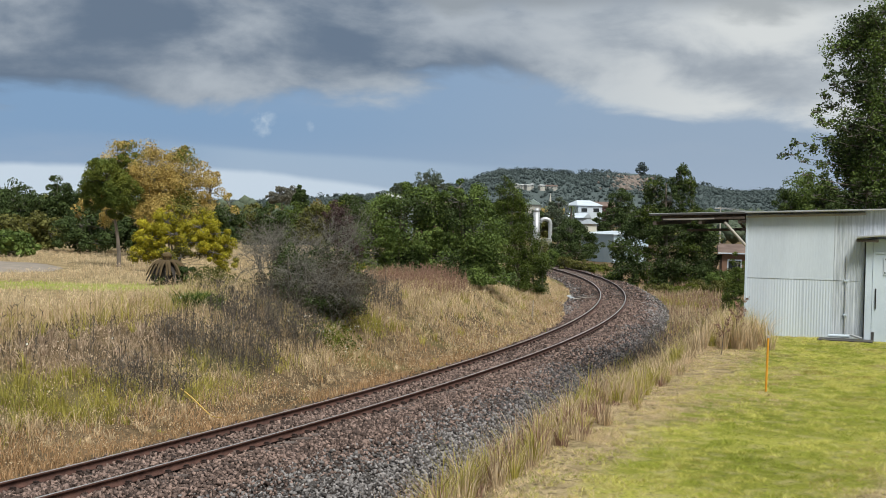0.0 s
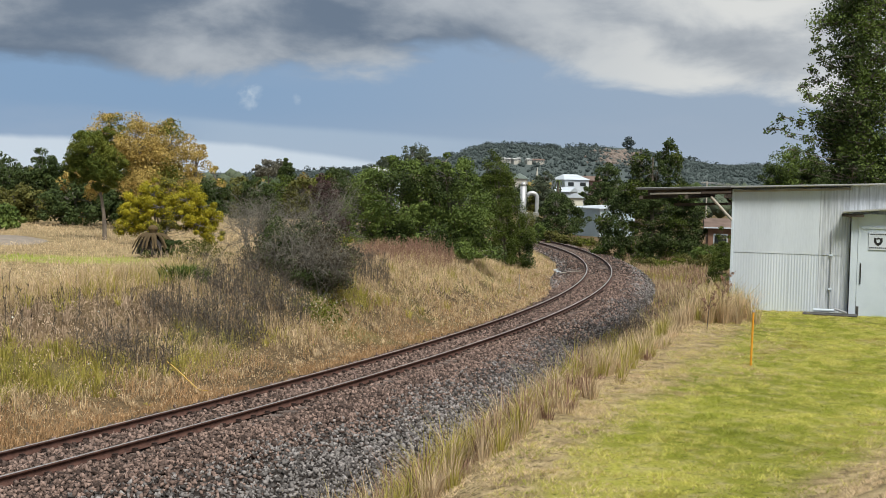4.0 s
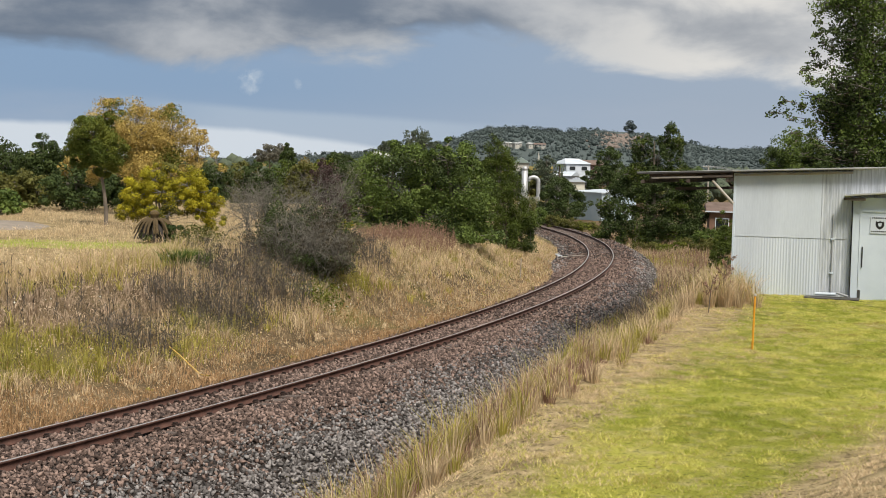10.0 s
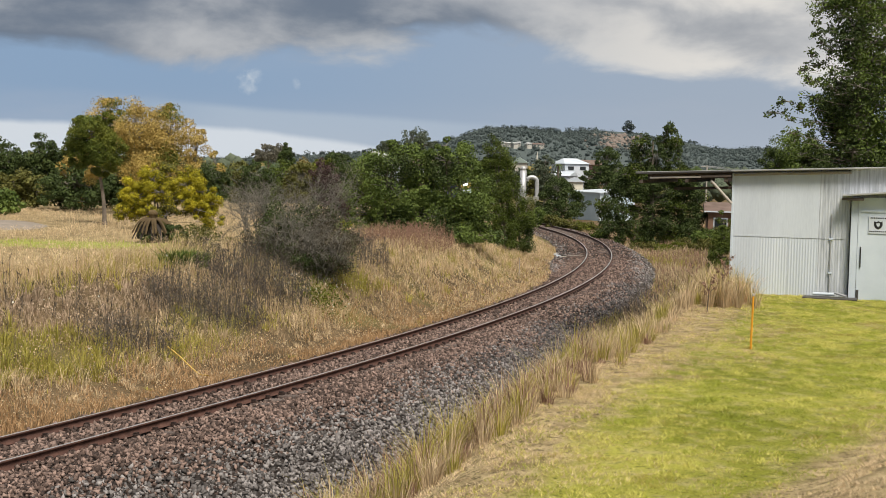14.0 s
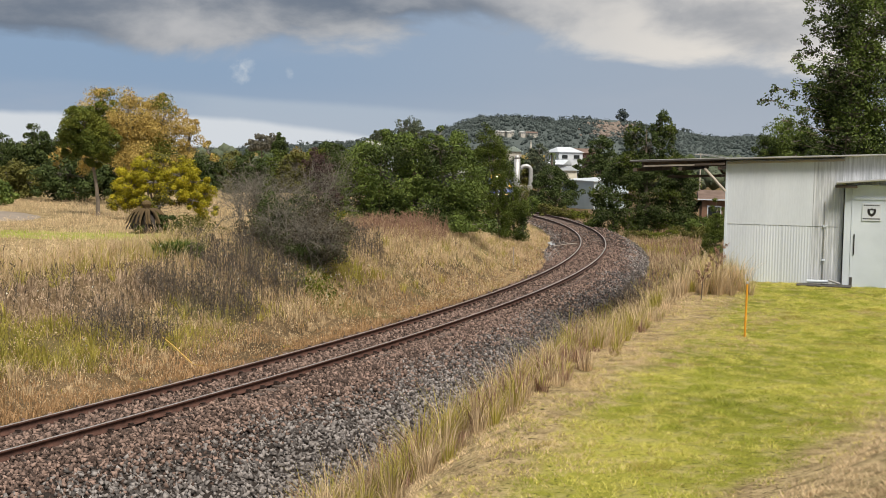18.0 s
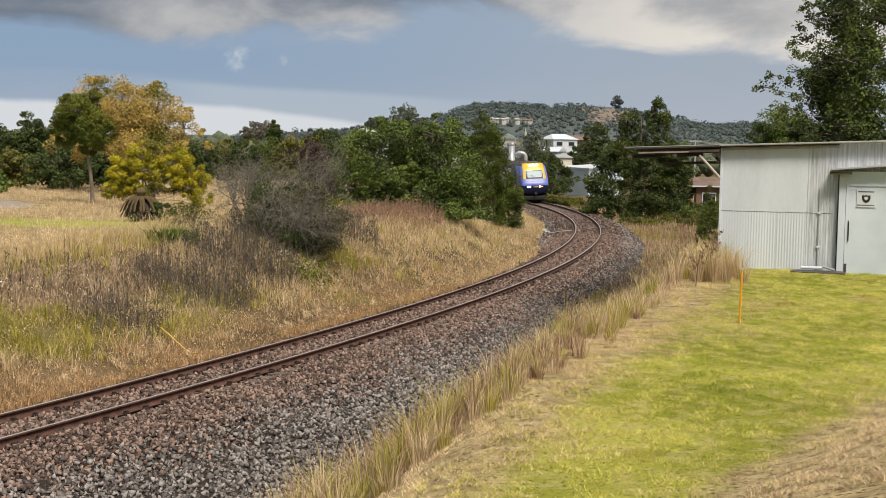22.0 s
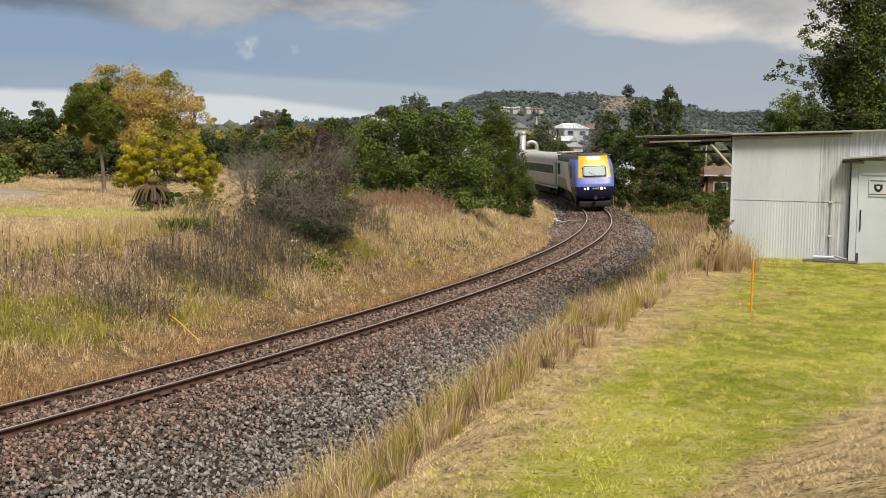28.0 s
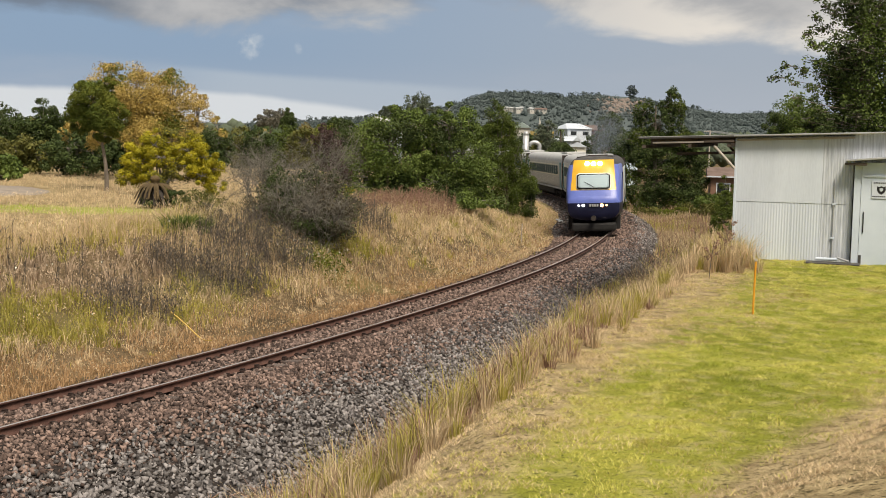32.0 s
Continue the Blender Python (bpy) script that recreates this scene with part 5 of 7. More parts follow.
    tree("tree", 0.7, 61.6, [(0.2, 0, 2.4, 1.4, 1.6), (-0.3, -0.3, 3.9, 1.0, 1.0), (0.6, -0.2, 3.6, 0.8, 1.0), (0.7, 0, 1.3, 1.2, 1.1), (-0.8, -0.3, 1.2, 1.3, 1.0), (-0.4, 0, 4.6, 0.5, 0.5), (-1.3, 0, 2.6, 0.9, 1.0), (-0.4, -0.7, 0.3, 1.3, 0.6), (1.0, -0.6, 0.3, 1.2, 0.6)], 40000, 0.068, "leaf_green",
         "dense green broad-leaved tree beside the track", trunk=0.14, seed=53, clumps=22, stems=3, second=("leaf_dark", 0.25), spread=0.28, hollow=0.7, rough=0.7, lean=(-0.4, 0))
    rng = np.random.default_rng(23)
    spires = [(-0.8, 0, 5.25, 0.16, 0.5), (-0.55, -0.1, 4.9, 0.2, 0.55), (-0.95, 0, 4.8, 0.22, 0.6)]
    for h in np.arange(0.25, 4.7, 0.33):
        lo, hi = np.interp(h, (0.6, 2.0, 3.2, 4.7), (-1.2, -1.4, -1.35, -1.0)), np.interp(h, (0.6, 1.4, 2.6, 3.6, 4.7), (1.0, 1.15, 0.55, 0.05, -0.45))
        for q in np.linspace(lo, hi, 4):
            w = rng.uniform(0.2, 0.3)
            spires.append((q + rng.normal(0, 0.08), rng.uniform(-0.5, 0.2), h + rng.normal(0, 0.15), w, rng.uniform(0.45, 0.7)))
    spires = [(a * 1.16, b, c * 1.12, r * 1.16, rz * 1.16) for a, b, c, r, rz in spires]
    tree("conifer", 3.75, 70.0, spires, 52000, 0.046, "leaf_conifer",
         "dark olive conifer with pointed upswept sprays beside the track", "tree", trunk=0.13, seed=55, clumps=9, spread=0.45, hollow=0.2, second=("leaf_dark", 0.25), rough=1.1, lean=(-0.8, 0), rise=(0.7, 0.9))
    tree("bush", 4.6, 72.5, [(0, 0, 1.0, 0.8, 1.0), (0.1, 0, 2.0, 0.7, 0.9), (-0.9, 0, 1.4, 0.9, 1.2), (-1.0, 0, 2.8, 0.7, 1.0)], 12000, 0.06, "leaf_conifer", "dark conifer bush beside the track", "bush", trunk=0.06, seed=56, clumps=24)
    # beyond the bend
    # trees between the meadow and the far line
    for i, (x, y, h, w, mt) in enumerate(((-20.6, 118, 3.6, 1.4, "leaf_dark"), (-18.4, 122, 4.0, 1.5, "leaf_olive"), (-16.4, 116, 3.7, 1.3, "leaf_dark"), (-14.4, 120, 4.1, 1.5, "leaf_conifer"), (-12.4, 117, 3.9, 1.3, "leaf_olive"),
                                          (-10.6, 121, 4.3, 1.4, "leaf_tall"), (-9.0, 116, 4.0, 1.4, "leaf_dark"), (-22.8, 120, 3.2, 1.5, "leaf_conifer"), (-13.2, 126, 4.6, 0.9, "leaf_far_autumn"), (-7.0, 119, 4.2, 1.5, "leaf_conifer"))):
        tree("tree", x, y, [(0, 0, h * 0.68, w, h * 0.32), (w * 0.6, 0.2, h * 0.45, w * 0.7, h * 0.35), (-w * 0.6, 0, h * 0.42, w * 0.7, h * 0.34), (0, -0.3, h * 0.25, w, h * 0.24)], 5500, 0.13, mt,
             "bushy mixed tree beyond the bare bushes", trunk=0.12, seed=500 + i, clumps=28, hollow=0.45, rough=0.7, group="trees beyond the bushes")
    rng = np.random.default_rng(29)
    cone = []
    for px, top, lo in ((-1.0, 9.0, 5.6), (1.3, 9.8, 5.6)):
        for h in np.arange(lo, top, 0.38):
            w = 0.16 + 0.42 * (top - h) ** 0.8
            for q in np.linspace(-1, 1, 3 if w > 0.6 else 2):
                cone.append((px + q * w * rng.uniform(0.7, 1.05), rng.normal(0, 0.3), h + rng.normal(0, 0.1), rng.uniform(0.32, 0.5), rng.uniform(0.3, 0.5)))
        cone.append((px, 0, top, 0.14, 0.45))
    for h in np.arange(0.7, 6.4, 0.5):
        lo, hi = float(np.interp(h, (0.7, 2.5, 4.5, 6.4), (-3.9, -4.1, -3.2, -2.2))), float(np.interp(h, (0.7, 2.5, 4.5, 6.4), (3.2, 3.6, 3.4, 2.6)))
        for q in np.linspace(lo, hi, 7):
            w = rng.uniform(0.5, 0.8)
            cone.append((q * rng.uniform(0.88, 1.06), rng.uniform(-0.9, 0.4), h + rng.normal(0, 0.15) - 0.02 * q * q, w, w * rng.uniform(0.6, 0.8)))
    tree("tree", 17.4, 105.0, cone, 72000, 0.092, "leaf_dark",
         "tall dark green feathery tree with two pointed tops behind the verge", trunk=0.26, seed=61, clumps=11, hollow=0.3, second=("leaf_conifer", 0.2), spread=0.42, rough=0.9, rise=(0.75, 0.95))
    tree("tree", 20.8, 160.0, [(0, 0, 6.6, 1.6, 1.7), (-0.8, 0, 5.2, 1.4, 1.5), (1.0, 0, 5.4, 1.5, 1.6), (0.2, 0, 3.6, 1.9, 1.6)], 9000, 0.13, "leaf_dark", "dark round tree behind a pale shed", trunk=0.2, seed=63, clumps=24, hollow=0.4, z=-0.9)
    tree("bush", 13.2, 138.0, [(-0.7, 0, 3.1, 1.5, 1.3), (-1.4, 0, 1.9, 1.4, 1.5), (0.7, 0, 2.4, 1.5, 1.3), (2.0, 0, 1.5, 1.1, 1.2), (0, -0.5, 1.0, 2.4, 1.0)], 15000, 0.10, "leaf_dark", "large dark green bush beyond the bend of the track", "bush", trunk=0.12, seed=64, clumps=26, hollow=0.45, z=-0.7, rough=0.9)
    for i, (x, y, h, w, mt) in enumerate([(11.3, 128, 1.3, 0.8, "leaf_olive"), (12.6, 126, 1.1, 0.9, "leaf_olive"), (14.1, 127, 1.2, 0.9, "leaf_tall"), (15.4, 129, 1.0, 0.8, "leaf_olive"), (10.4, 133, 1.9, 0.8, "leaf_green"), (10.5, 148, 2.9, 1.2, "leaf_olive"), (11.9, 146, 2.4, 1.0, "leaf_green")]):
        tree("bush", x, y, [(0, 0, h * 0.5, w, h * 0.5), (w * 0.5, 0, h * 0.4, w * 0.7, h * 0.4)], 3000, 0.08, mt, "low pale green scrub beyond the bend", "bush", trunk=0.06, seed=70 + i, clumps=24, hollow=0.35, group="scrub beyond the bend")
    for i in range(9):
        x, y = 15.5 + i * 1.25, 97 + (i * 37 % 7) - i * 1.6
        tree("bush", x, y, [(0, 0, 0.3, 1.0, 0.38), (0.7, 0, 0.25, 0.7, 0.3)], 3000, 0.07, "leaf_tall" if i % 3 else "leaf_olive", "low green scrub on the verge", "bush", trunk=0.04, seed=80 + i, clumps=16, stems=2,
             group="scrub on the verge")
    # single trees on the skyline
    for i, (x, y, b, mt, lb) in enumerate([(-22.5, 170, [(0, 0, 5.6, 1.6, 1.0), (1.2, 0, 5.9, 1.2, 0.8), (-1.2, 0, 5.2, 1.0, 0.8)], "twig_leaf", "thin grey gum tree on the skyline"),
                                           (-19.0, 160, [(0, 0, 4.5, 0.9, 1.5), (0.2, 0, 6.0, 0.5, 1.0)], "leaf_dark", "dark pointed tree on the skyline"),
                                           (-13.8, 170, [(0, 0, 4.6, 1.6, 1.2), (1.5, 0, 4.3, 1.3, 1.2)], "leaf_dark", "dark green tree on the skyline"),
                                           (-17.6, 165, [(0, 0, 3.0, 1.6, 1.2), (1.4, 0, 2.7, 1.3, 1.1)], "leaf_olive", "rounded olive tree behind the bushes"),
                                           (-15.6, 171, [(0, 0, 4.0, 0.9, 1.0)], "leaf_tall", "small yellow-green tree on the skyline"),
                                           (-12.4, 172, [(0, 0, 4.0, 0.9, 1.1)], "leaf_far_autumn", "small golden tree on the skyline"),
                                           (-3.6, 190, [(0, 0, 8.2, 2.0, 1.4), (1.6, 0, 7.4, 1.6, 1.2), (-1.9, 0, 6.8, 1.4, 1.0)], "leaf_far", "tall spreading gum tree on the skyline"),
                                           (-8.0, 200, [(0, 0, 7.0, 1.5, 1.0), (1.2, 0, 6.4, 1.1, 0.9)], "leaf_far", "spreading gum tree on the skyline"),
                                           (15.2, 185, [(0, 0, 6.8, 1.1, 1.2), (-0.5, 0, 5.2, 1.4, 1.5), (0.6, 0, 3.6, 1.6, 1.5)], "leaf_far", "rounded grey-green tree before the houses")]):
        b = [(q[0], q[1], q[2] + (0 if x > 0 else 1.5), q[3], q[4]) for q in b]
        tree("tree", x, y, b, 6500, 0.13, mt, lb, trunk=0.2, seed=120 + i, clumps=26, hollow=0.5)
    for i, (x, y, h, w) in enumerate(((20.4, 97, 1.2, 1.3), (22.2, 99, 1.1, 1.3), (23.4, 97, 1.4, 1.2), (19.2, 93, 0.8, 1.2), (21.2, 94, 0.8, 1.3))):
        tree("bush", x, y, [(0, 0, h * 0.5, w, h * 0.5), (w * 0.5, 0, h * 0.4, w * 0.7, h * 0.4)], 4200, 0.075, "leaf_olive" if i % 2 else "leaf_green", "leafy bush before the brick house", "bush", trunk=0.06, seed=140 + i, clumps=20, hollow=0.4, rough=0.9)
    # behind the shed
    rng = np.random.default_rng(19)
    sprays_of = []
    for h in np.arange(3.6, 15.0, 0.5):
        reach = float(np.interp(h, (3.6, 5, 6.5, 8.6, 10, 12, 15), (2.4, 3.1, 3.6, 4.6, 3.2, 2.4, 1.4))) * rng.uniform(0.75, 1.05)
        for side, ln in ((-1, reach), (1, rng.uniform(0.6, 1.0) * 2.6)):
            n = 3 if ln > 2.4 else 2
            for k in range(n):
                q = (k + 0.8) / n
                w = rng.uniform(0.45, 0.7) * (1.25 - 0.5 * q)
                sprays_of.append((0.5 + side * ln * q, rng.normal(0, 0.5), h - 0.25 * q + rng.normal(0, 0.15), w, w * rng.uniform(0.42, 0.6)))
        sprays_of.append((0.5 + rng.normal(0, 0.3), -0.3, h, 0.7, 0.5))
        sprays_of.append((rng.uniform(-1.2, 2.6), 0.5, h, 1.0, 0.6))
        if h < 9:
            sprays_of.append((rng.uniform(-1.8, 2.6), 0.7, h + 0.2, 1.0, 0.6))
    tree("tree", 18.5, 58.0, sprays_of, 72000, 0.078, "leaf_green", "tall dark tree with feathery layered branches behind the shed", trunk=0.24, seed=91, clumps=14, hollow=0.2, spread=0.42, second=("leaf_dark", 0.45), lean=(0.5, 0), rough=1.2, rise=(0.93, 0.99))
    tree("tree", 20.6, 75.0, [(0, 0, 6.2, 1.4, 1.1), (-1.1, 0, 5.5, 0.9, 0.9), (1.0, 0, 5.7, 1.2, 1.1), (0, 0, 4.4, 1.9, 1.3), (2.0, 0, 4.9, 1.2, 1.2)], 36000, 0.07, "leaf_green", "round green tree behind the shed roof", trunk=0.2, seed=93, clumps=40, hollow=0.6, spread=0.24, second=("leaf_dark", 0.3))
    tree("bush", 16.6, 75.0, [(0, 0, 0.9, 0.8, 0.9), (0.1, 0, 1.9, 0.6, 0.9), (0.1, 0, 2.9, 0.4, 0.7)], 11000, 0.05, "leaf_conifer", "narrow dark conifer bush beside the shed", "bush", trunk=0.06, seed=95, clumps=30)


build_trees()


HILL_X = [-700, -310, -136, -104, -57, -33, 2, 30, 58, 81, 105, 125, 138, 164, 193, 230, 263, 340, 600, 900]
HILL_Z = [4, 4, 5, 7, 10, 13, 18, 29, 30, 27, 29, 28, 28, 23, 18, 19, 16, 13, 8, 6]


def hill_z(x, y):
    k = y / 900.0
    a = np.interp(x / k, HILL_X, HILL_Z)
    return -3 + (a + 3) * step(y, 430, 900) * (1 + 0.02 * np.sin(x * 0.07 + y * 0.03)) * np.where(y > 900, k, 1)


def crowns(name, c, r, mat, rng, label):
    """Far tree crowns: small uneven lumps, one of them a tree."""
    b = bmesh.new()
    bmesh.ops.create_icosphere(b, subdivisions=1, radius=1.0)
    u = np.array([v.co[:] for v in b.verts])
    f = np.array([[v.index for v in q.verts] for q in b.faces])
    b.free()
    n = len(c)
    k = 1 + 0.20 * rng.normal(size=(n, len(u)))
    a = rng.uniform(0, 6.3, n)
    ca, sa = np.cos(a)[:, None], np.sin(a)[:, None]
    v = np.stack([u[:, 0] * ca - u[:, 1] * sa, u[:, 0] * sa + u[:, 1] * ca, np.broadcast_to(u[:, 2], (n, len(u)))], -1)
    v = v * k[..., None] * r[:, None, None] * np.stack([np.ones(n), np.ones(n), rng.uniform(0.65, 1.0, n)], 1)[:, None] + c[:, None]
    ff = (f[None] + len(u) * np.arange(n)[:, None, None]).reshape(-1, 3)
    tagged(mesh_of(name, v.reshape(-1, 3), ff, M[mat], smooth=True), label, "woods", kind="stuff")


def clumps_of(name, c, r, per, size, mat, rng, label):
    p, nn = lobes(c, r * 0.85, per, rng, 0.85, 0.4)
    v, f = cards(p, size, rng, normal=nn)
    tagged(mesh_of(name, v, f, M[mat]), label, "woods", kind="stuff")


def build_far_woods():
    """Hills and treelines far off; the hill's colours carry painted haze."""
    rng = np.random.default_rng(77)
    xs, ys = np.linspace(-800, 1000, 120), np.linspace(430, 1500, 60)
    gx, gy = np.meshgrid(xs, ys)
    z = hill_z(gx, gy)
    i = np.arange(gx.size).reshape(gx.shape)
    f = np.stack([i[:-1, :-1], i[:-1, 1:], i[1:, 1:], i[1:, :-1]], -1).reshape(-1, 4)
    tagged(mesh_of("hill", np.stack([gx.ravel(), gy.ravel(), z.ravel()], 1), f, M["hill_soil_hazed"], smooth=True), "long wooded hill on the horizon", "hill", kind="structure")
    n = 5600
    y = 480 + 440 * rng.random(n) ** 0.6
    x = rng.uniform(-0.20, 0.36, n) * y
    clear = (np.abs(x / y * 900 - 124 + rng.normal(0, 4, n)) < 7) & (y > 720)
    x, y = x[~clear], y[~clear]
    r = rng.uniform(1.0, 2.1, len(x)) * (0.8 + 0.5 * rng.random(len(x)) ** 4) * (0.75 + 0.25 * step(y, 480, 800))
    c = np.stack([x, y, hill_z(x, y) + r * 0.8], 1)
    k = rng.random(len(x))
    crowns("hill_woods", c[k < 0.6] - [0, 0, 0.5], r[k < 0.6] * 0.75, "leaf_hill_hazed", rng, "woods on the hill with blue-grey haze in their colour")
    crowns("hill_woods", c[k >= 0.6] - [0, 0, 0.5], r[k >= 0.6] * 0.75, "leaf_hill_dark_hazed", rng, "darker trees among the woods on the hill")
    for j, (mt, lo, hi) in enumerate((("leaf_hill_hazed", 0, 0.6), ("leaf_hill_dark_hazed", 0.6, 1.0))):
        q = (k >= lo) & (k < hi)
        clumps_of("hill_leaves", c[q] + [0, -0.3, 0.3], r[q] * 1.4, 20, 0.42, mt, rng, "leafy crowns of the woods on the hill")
    y = rng.uniform(700, 905, 260)
    x = (124 + rng.normal(0, 8, 260)) * y / 900
    c = np.stack([x, y, hill_z(x, y) + 0.2], 1)
    crowns("hill_scrub", c, rng.uniform(0.8, 2.0, 260), "hill_brown", rng, "brown bare scrub below the knoll of the ridge")
    keep_rng = rng
    rng = np.random.default_rng(78)
    # big gum at the end of the ridge and a lone pair on the bare knoll
    x = np.concatenate([rng.uniform(-140, 110, 190), rng.uniform(150, 330, 70)])
    y = np.full(260, 905.0)
    r = rng.uniform(1.2, 3.4, 260)
    clumps_of("ridge_woods", np.stack([x, y, hill_z(x, y) + rng.uniform(1.5, 4.2, 260)], 1), r, 60, 0.6, "leaf_hill_dark_hazed", rng, "uneven tops of trees along the ridge")
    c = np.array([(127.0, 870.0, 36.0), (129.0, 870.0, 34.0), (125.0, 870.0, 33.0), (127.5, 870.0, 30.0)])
    clumps_of("ridge_tree", c, np.array([3.2, 3.0, 2.6, 2.8]), 120, 0.9, "leaf_hill_dark_hazed", rng, "dark tall tree on the bare knoll of the ridge")
    rng = keep_rng
    # treelines in the middle distance
    n = 1100
    y = 135 + 305 * rng.random(n)
    x = rng.uniform(-0.37, 0.36, n) * y
    r = rng.uniform(0.9, 2.2, n) * (0.75 + y / 420)
    s, d = along(x, y)
    keep = ~((np.abs(d) < 8) | ((x > 0.055 * y) & (x < 0.135 * y) & (y < 290)) | ((x > 0.135 * y) & (y < 125)) | ((x < -0.15 * y) & (y < 118)))
    keep &= (x < 0.06 * y) | (y > 200)
    x, y, r = x[keep], y[keep], r[keep]
    g = ground(x, y)
    c = np.stack([x, y, g + r * 0.7 + 0.012 * np.maximum(y - 150, 0)], 1)
    k = rng.random(len(x))
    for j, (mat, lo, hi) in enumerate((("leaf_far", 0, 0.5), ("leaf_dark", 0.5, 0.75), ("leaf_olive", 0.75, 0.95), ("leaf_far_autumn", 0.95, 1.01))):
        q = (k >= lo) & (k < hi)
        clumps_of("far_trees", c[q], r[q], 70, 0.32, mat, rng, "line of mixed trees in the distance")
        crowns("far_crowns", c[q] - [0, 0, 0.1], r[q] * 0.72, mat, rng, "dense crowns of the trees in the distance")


build_far_woods()


# ---- town ----
def house(x, y, z, w, d, h, roof, turn, wall, top, label, windows=2, storeys=1, hip=False, name="house", deep=1.5):
    e = base(name, pose(x, y, z, 0, 0, turn), label, name.replace("_", " "))
    part("wall", boxm(-w / 2, w / 2, -d / 2, d / 2, -deep, h), M[wall], e)
    bm = bmesh.new()
    o = 0.3
    a = [bm.verts.new(p) for p in ((-w / 2 - o, -d / 2 - o, h), (w / 2 + o, -d / 2 - o, h), (w / 2 + o, d / 2 + o, h), (-w / 2 - o, d / 2 + o, h))]
    k = w * 0.28 if hip else 0
    t = [bm.verts.new((-w / 2 - o + k, 0, h + roof)), bm.verts.new((w / 2 + o - k, 0, h + roof))]
    for f in ((a[0], a[1], t[1], t[0]), (a[2], a[3], t[0], t[1]), (a[1], a[2], t[1]), (a[3], a[0], t[0]), (a[3], a[2], a[1], a[0])):
        bm.faces.new(f)
    part("roof", bm, M[top], e)
    for st in range(storeys):
        hz = h * (st + 0.35) / storeys
        hh = h / storeys * 0.45
        for i in range(windows):
            cx = -w / 2 + w * (i + 0.5) / windows
            ww = w / windows * 0.28
            win = part("window", boxm(cx - ww, cx + ww, -d / 2 - 0.06, -d / 2 + 0.02, hz, hz + hh), M["house_white"], e)
            part("pane", boxm(cx - ww * 0.85, cx + ww * 0.85, -d / 2 - 0.08, -d / 2 - 0.055, hz + hh * 0.1, hz + hh * 0.9), M["window_dark"], win)
    return e


def build_town():
    house(26.6, 262, 1.6, 5.0, 9, 4.2, 1.1, 12, "house_white", "roof_white", "large white building with pale roof among trees", 2, 2, True, "building", deep=5.0)
    house(24.6, 252, 0.4, 3.4, 7, 3.0, 0.9, -20, "house_white", "roof_white", "white house with bright roof among trees", 2, 1, False, deep=5.0)
    house(24.9, 236, 1.2, 4.4, 3.1, 1.2, 0.9, 84, "cream", "roof_white", "small cream gabled house", 1, 1, False, deep=5.0)
    house(32.6, 280, 3.6, 4.2, 5, 2.2, 1.0, 5, "brick", "tile_roof", "red brick house with tiled roof", 2, deep=5.0)
    house(17.8, 285, 5.2, 5.0, 3.4, 0.7, 1.2, 84, "pale_wall", "green_roof", "grey-green gabled house among trees", 1, deep=7.5)
    house(-2.2, 190, 2.2, 4.0, 5, 2.6, 1.0, 10, "brick", "tile_roof", "brick house half hidden by trees", 2, deep=4.0)
    house(-11.8, 160, -0.6, 2.6, 5, 2.4, 0.9, 15, "pale_wall", "tile_roof", "pale house with tiled roof behind bushes", 2)
    house(-9.5, 230, 4.6, 5, 5, 1.6, 1.0, 0, "house_white", "roof_grey", "white house among far trees", 2, deep=7.0)
    for i, (x, y, w) in enumerate(((34.4, 692, 2.2), (37.1, 690, 2.0), (39.8, 688, 2.2), (42.5, 692, 1.8), (47.4, 690, 2.6), (186, 640, 3), (193, 655, 4), (176, 630, 3))):
        z = float(hill_z(np.array(x), np.array(float(y)))) + 1.3
        house(x, y, z, w, 4, 1.2, 0.7, i * 23 % 50 - 25, "pale_wall", "roof_grey", "pale house on the wooded hillside", 2, 1, True, deep=2.5)
    house(53.0, 694, float(hill_z(np.array(53.0), np.array(694.0))) + 1.3, 6, 4, 0.9, 0.9, 4, "pale_wall", "tile_roof", "long brown-roofed house on the hillside", 3, deep=2.5)
    # trees among the town's houses
    for i, (x, y, h, w, mt) in enumerate(((12.0, 244, 7.0, 1.9, "leaf_olive"), (14.3, 240, 6.6, 1.8, "leaf_far"), (16.6, 246, 6.2, 1.8, "leaf_dark"), (19.6, 250, 7.6, 1.7, "leaf_far"), (22.0, 244, 5.6, 1.5, "leaf_far"), (22.4, 230, 4.2, 1.5, "leaf_dark"),
                                         (28.6, 246, 6.0, 1.6, "leaf_dark"), (9.5, 236, 6.6, 2.0, "leaf_far"), (30.6, 262, 6.6, 1.8, "leaf_purple"), (17.9, 238, 5.0, 1.5, "leaf_olive"))):
        tree("tree", x, y, [(0, 0, h * 0.72, w, h * 0.28), (-w * 0.5, 0, h * 0.45, w, h * 0.3), (w * 0.5, 0, h * 0.4, w, h * 0.3)], 2600, 0.22, mt, "bushy tree among the houses of the town", trunk=0.2, seed=400 + i, clumps=20, hollow=0.4, rough=0.7, group="trees of the town")
    # spire
    e = base("spire", pose(22.0, 290, 2.4), "small pale church spire above trees", "church")
    part("tower", boxm(-0.3, 0.3, -0.3, 0.3, -4, 3.5), M["pale_wall"], e)
    bm = bmesh.new()
    cyl(bm, 0.38, 3.5, 6.2, sides=8, r2=0.03)
    part("spire", bm, M["pale_wall"], e)
    # pale blue sheet shed beyond the bend
    e = base("storage_shed", pose(19.3, 150, -1.9, 0, 0, 20), "pale blue sheet metal shed beside the track", "shed")
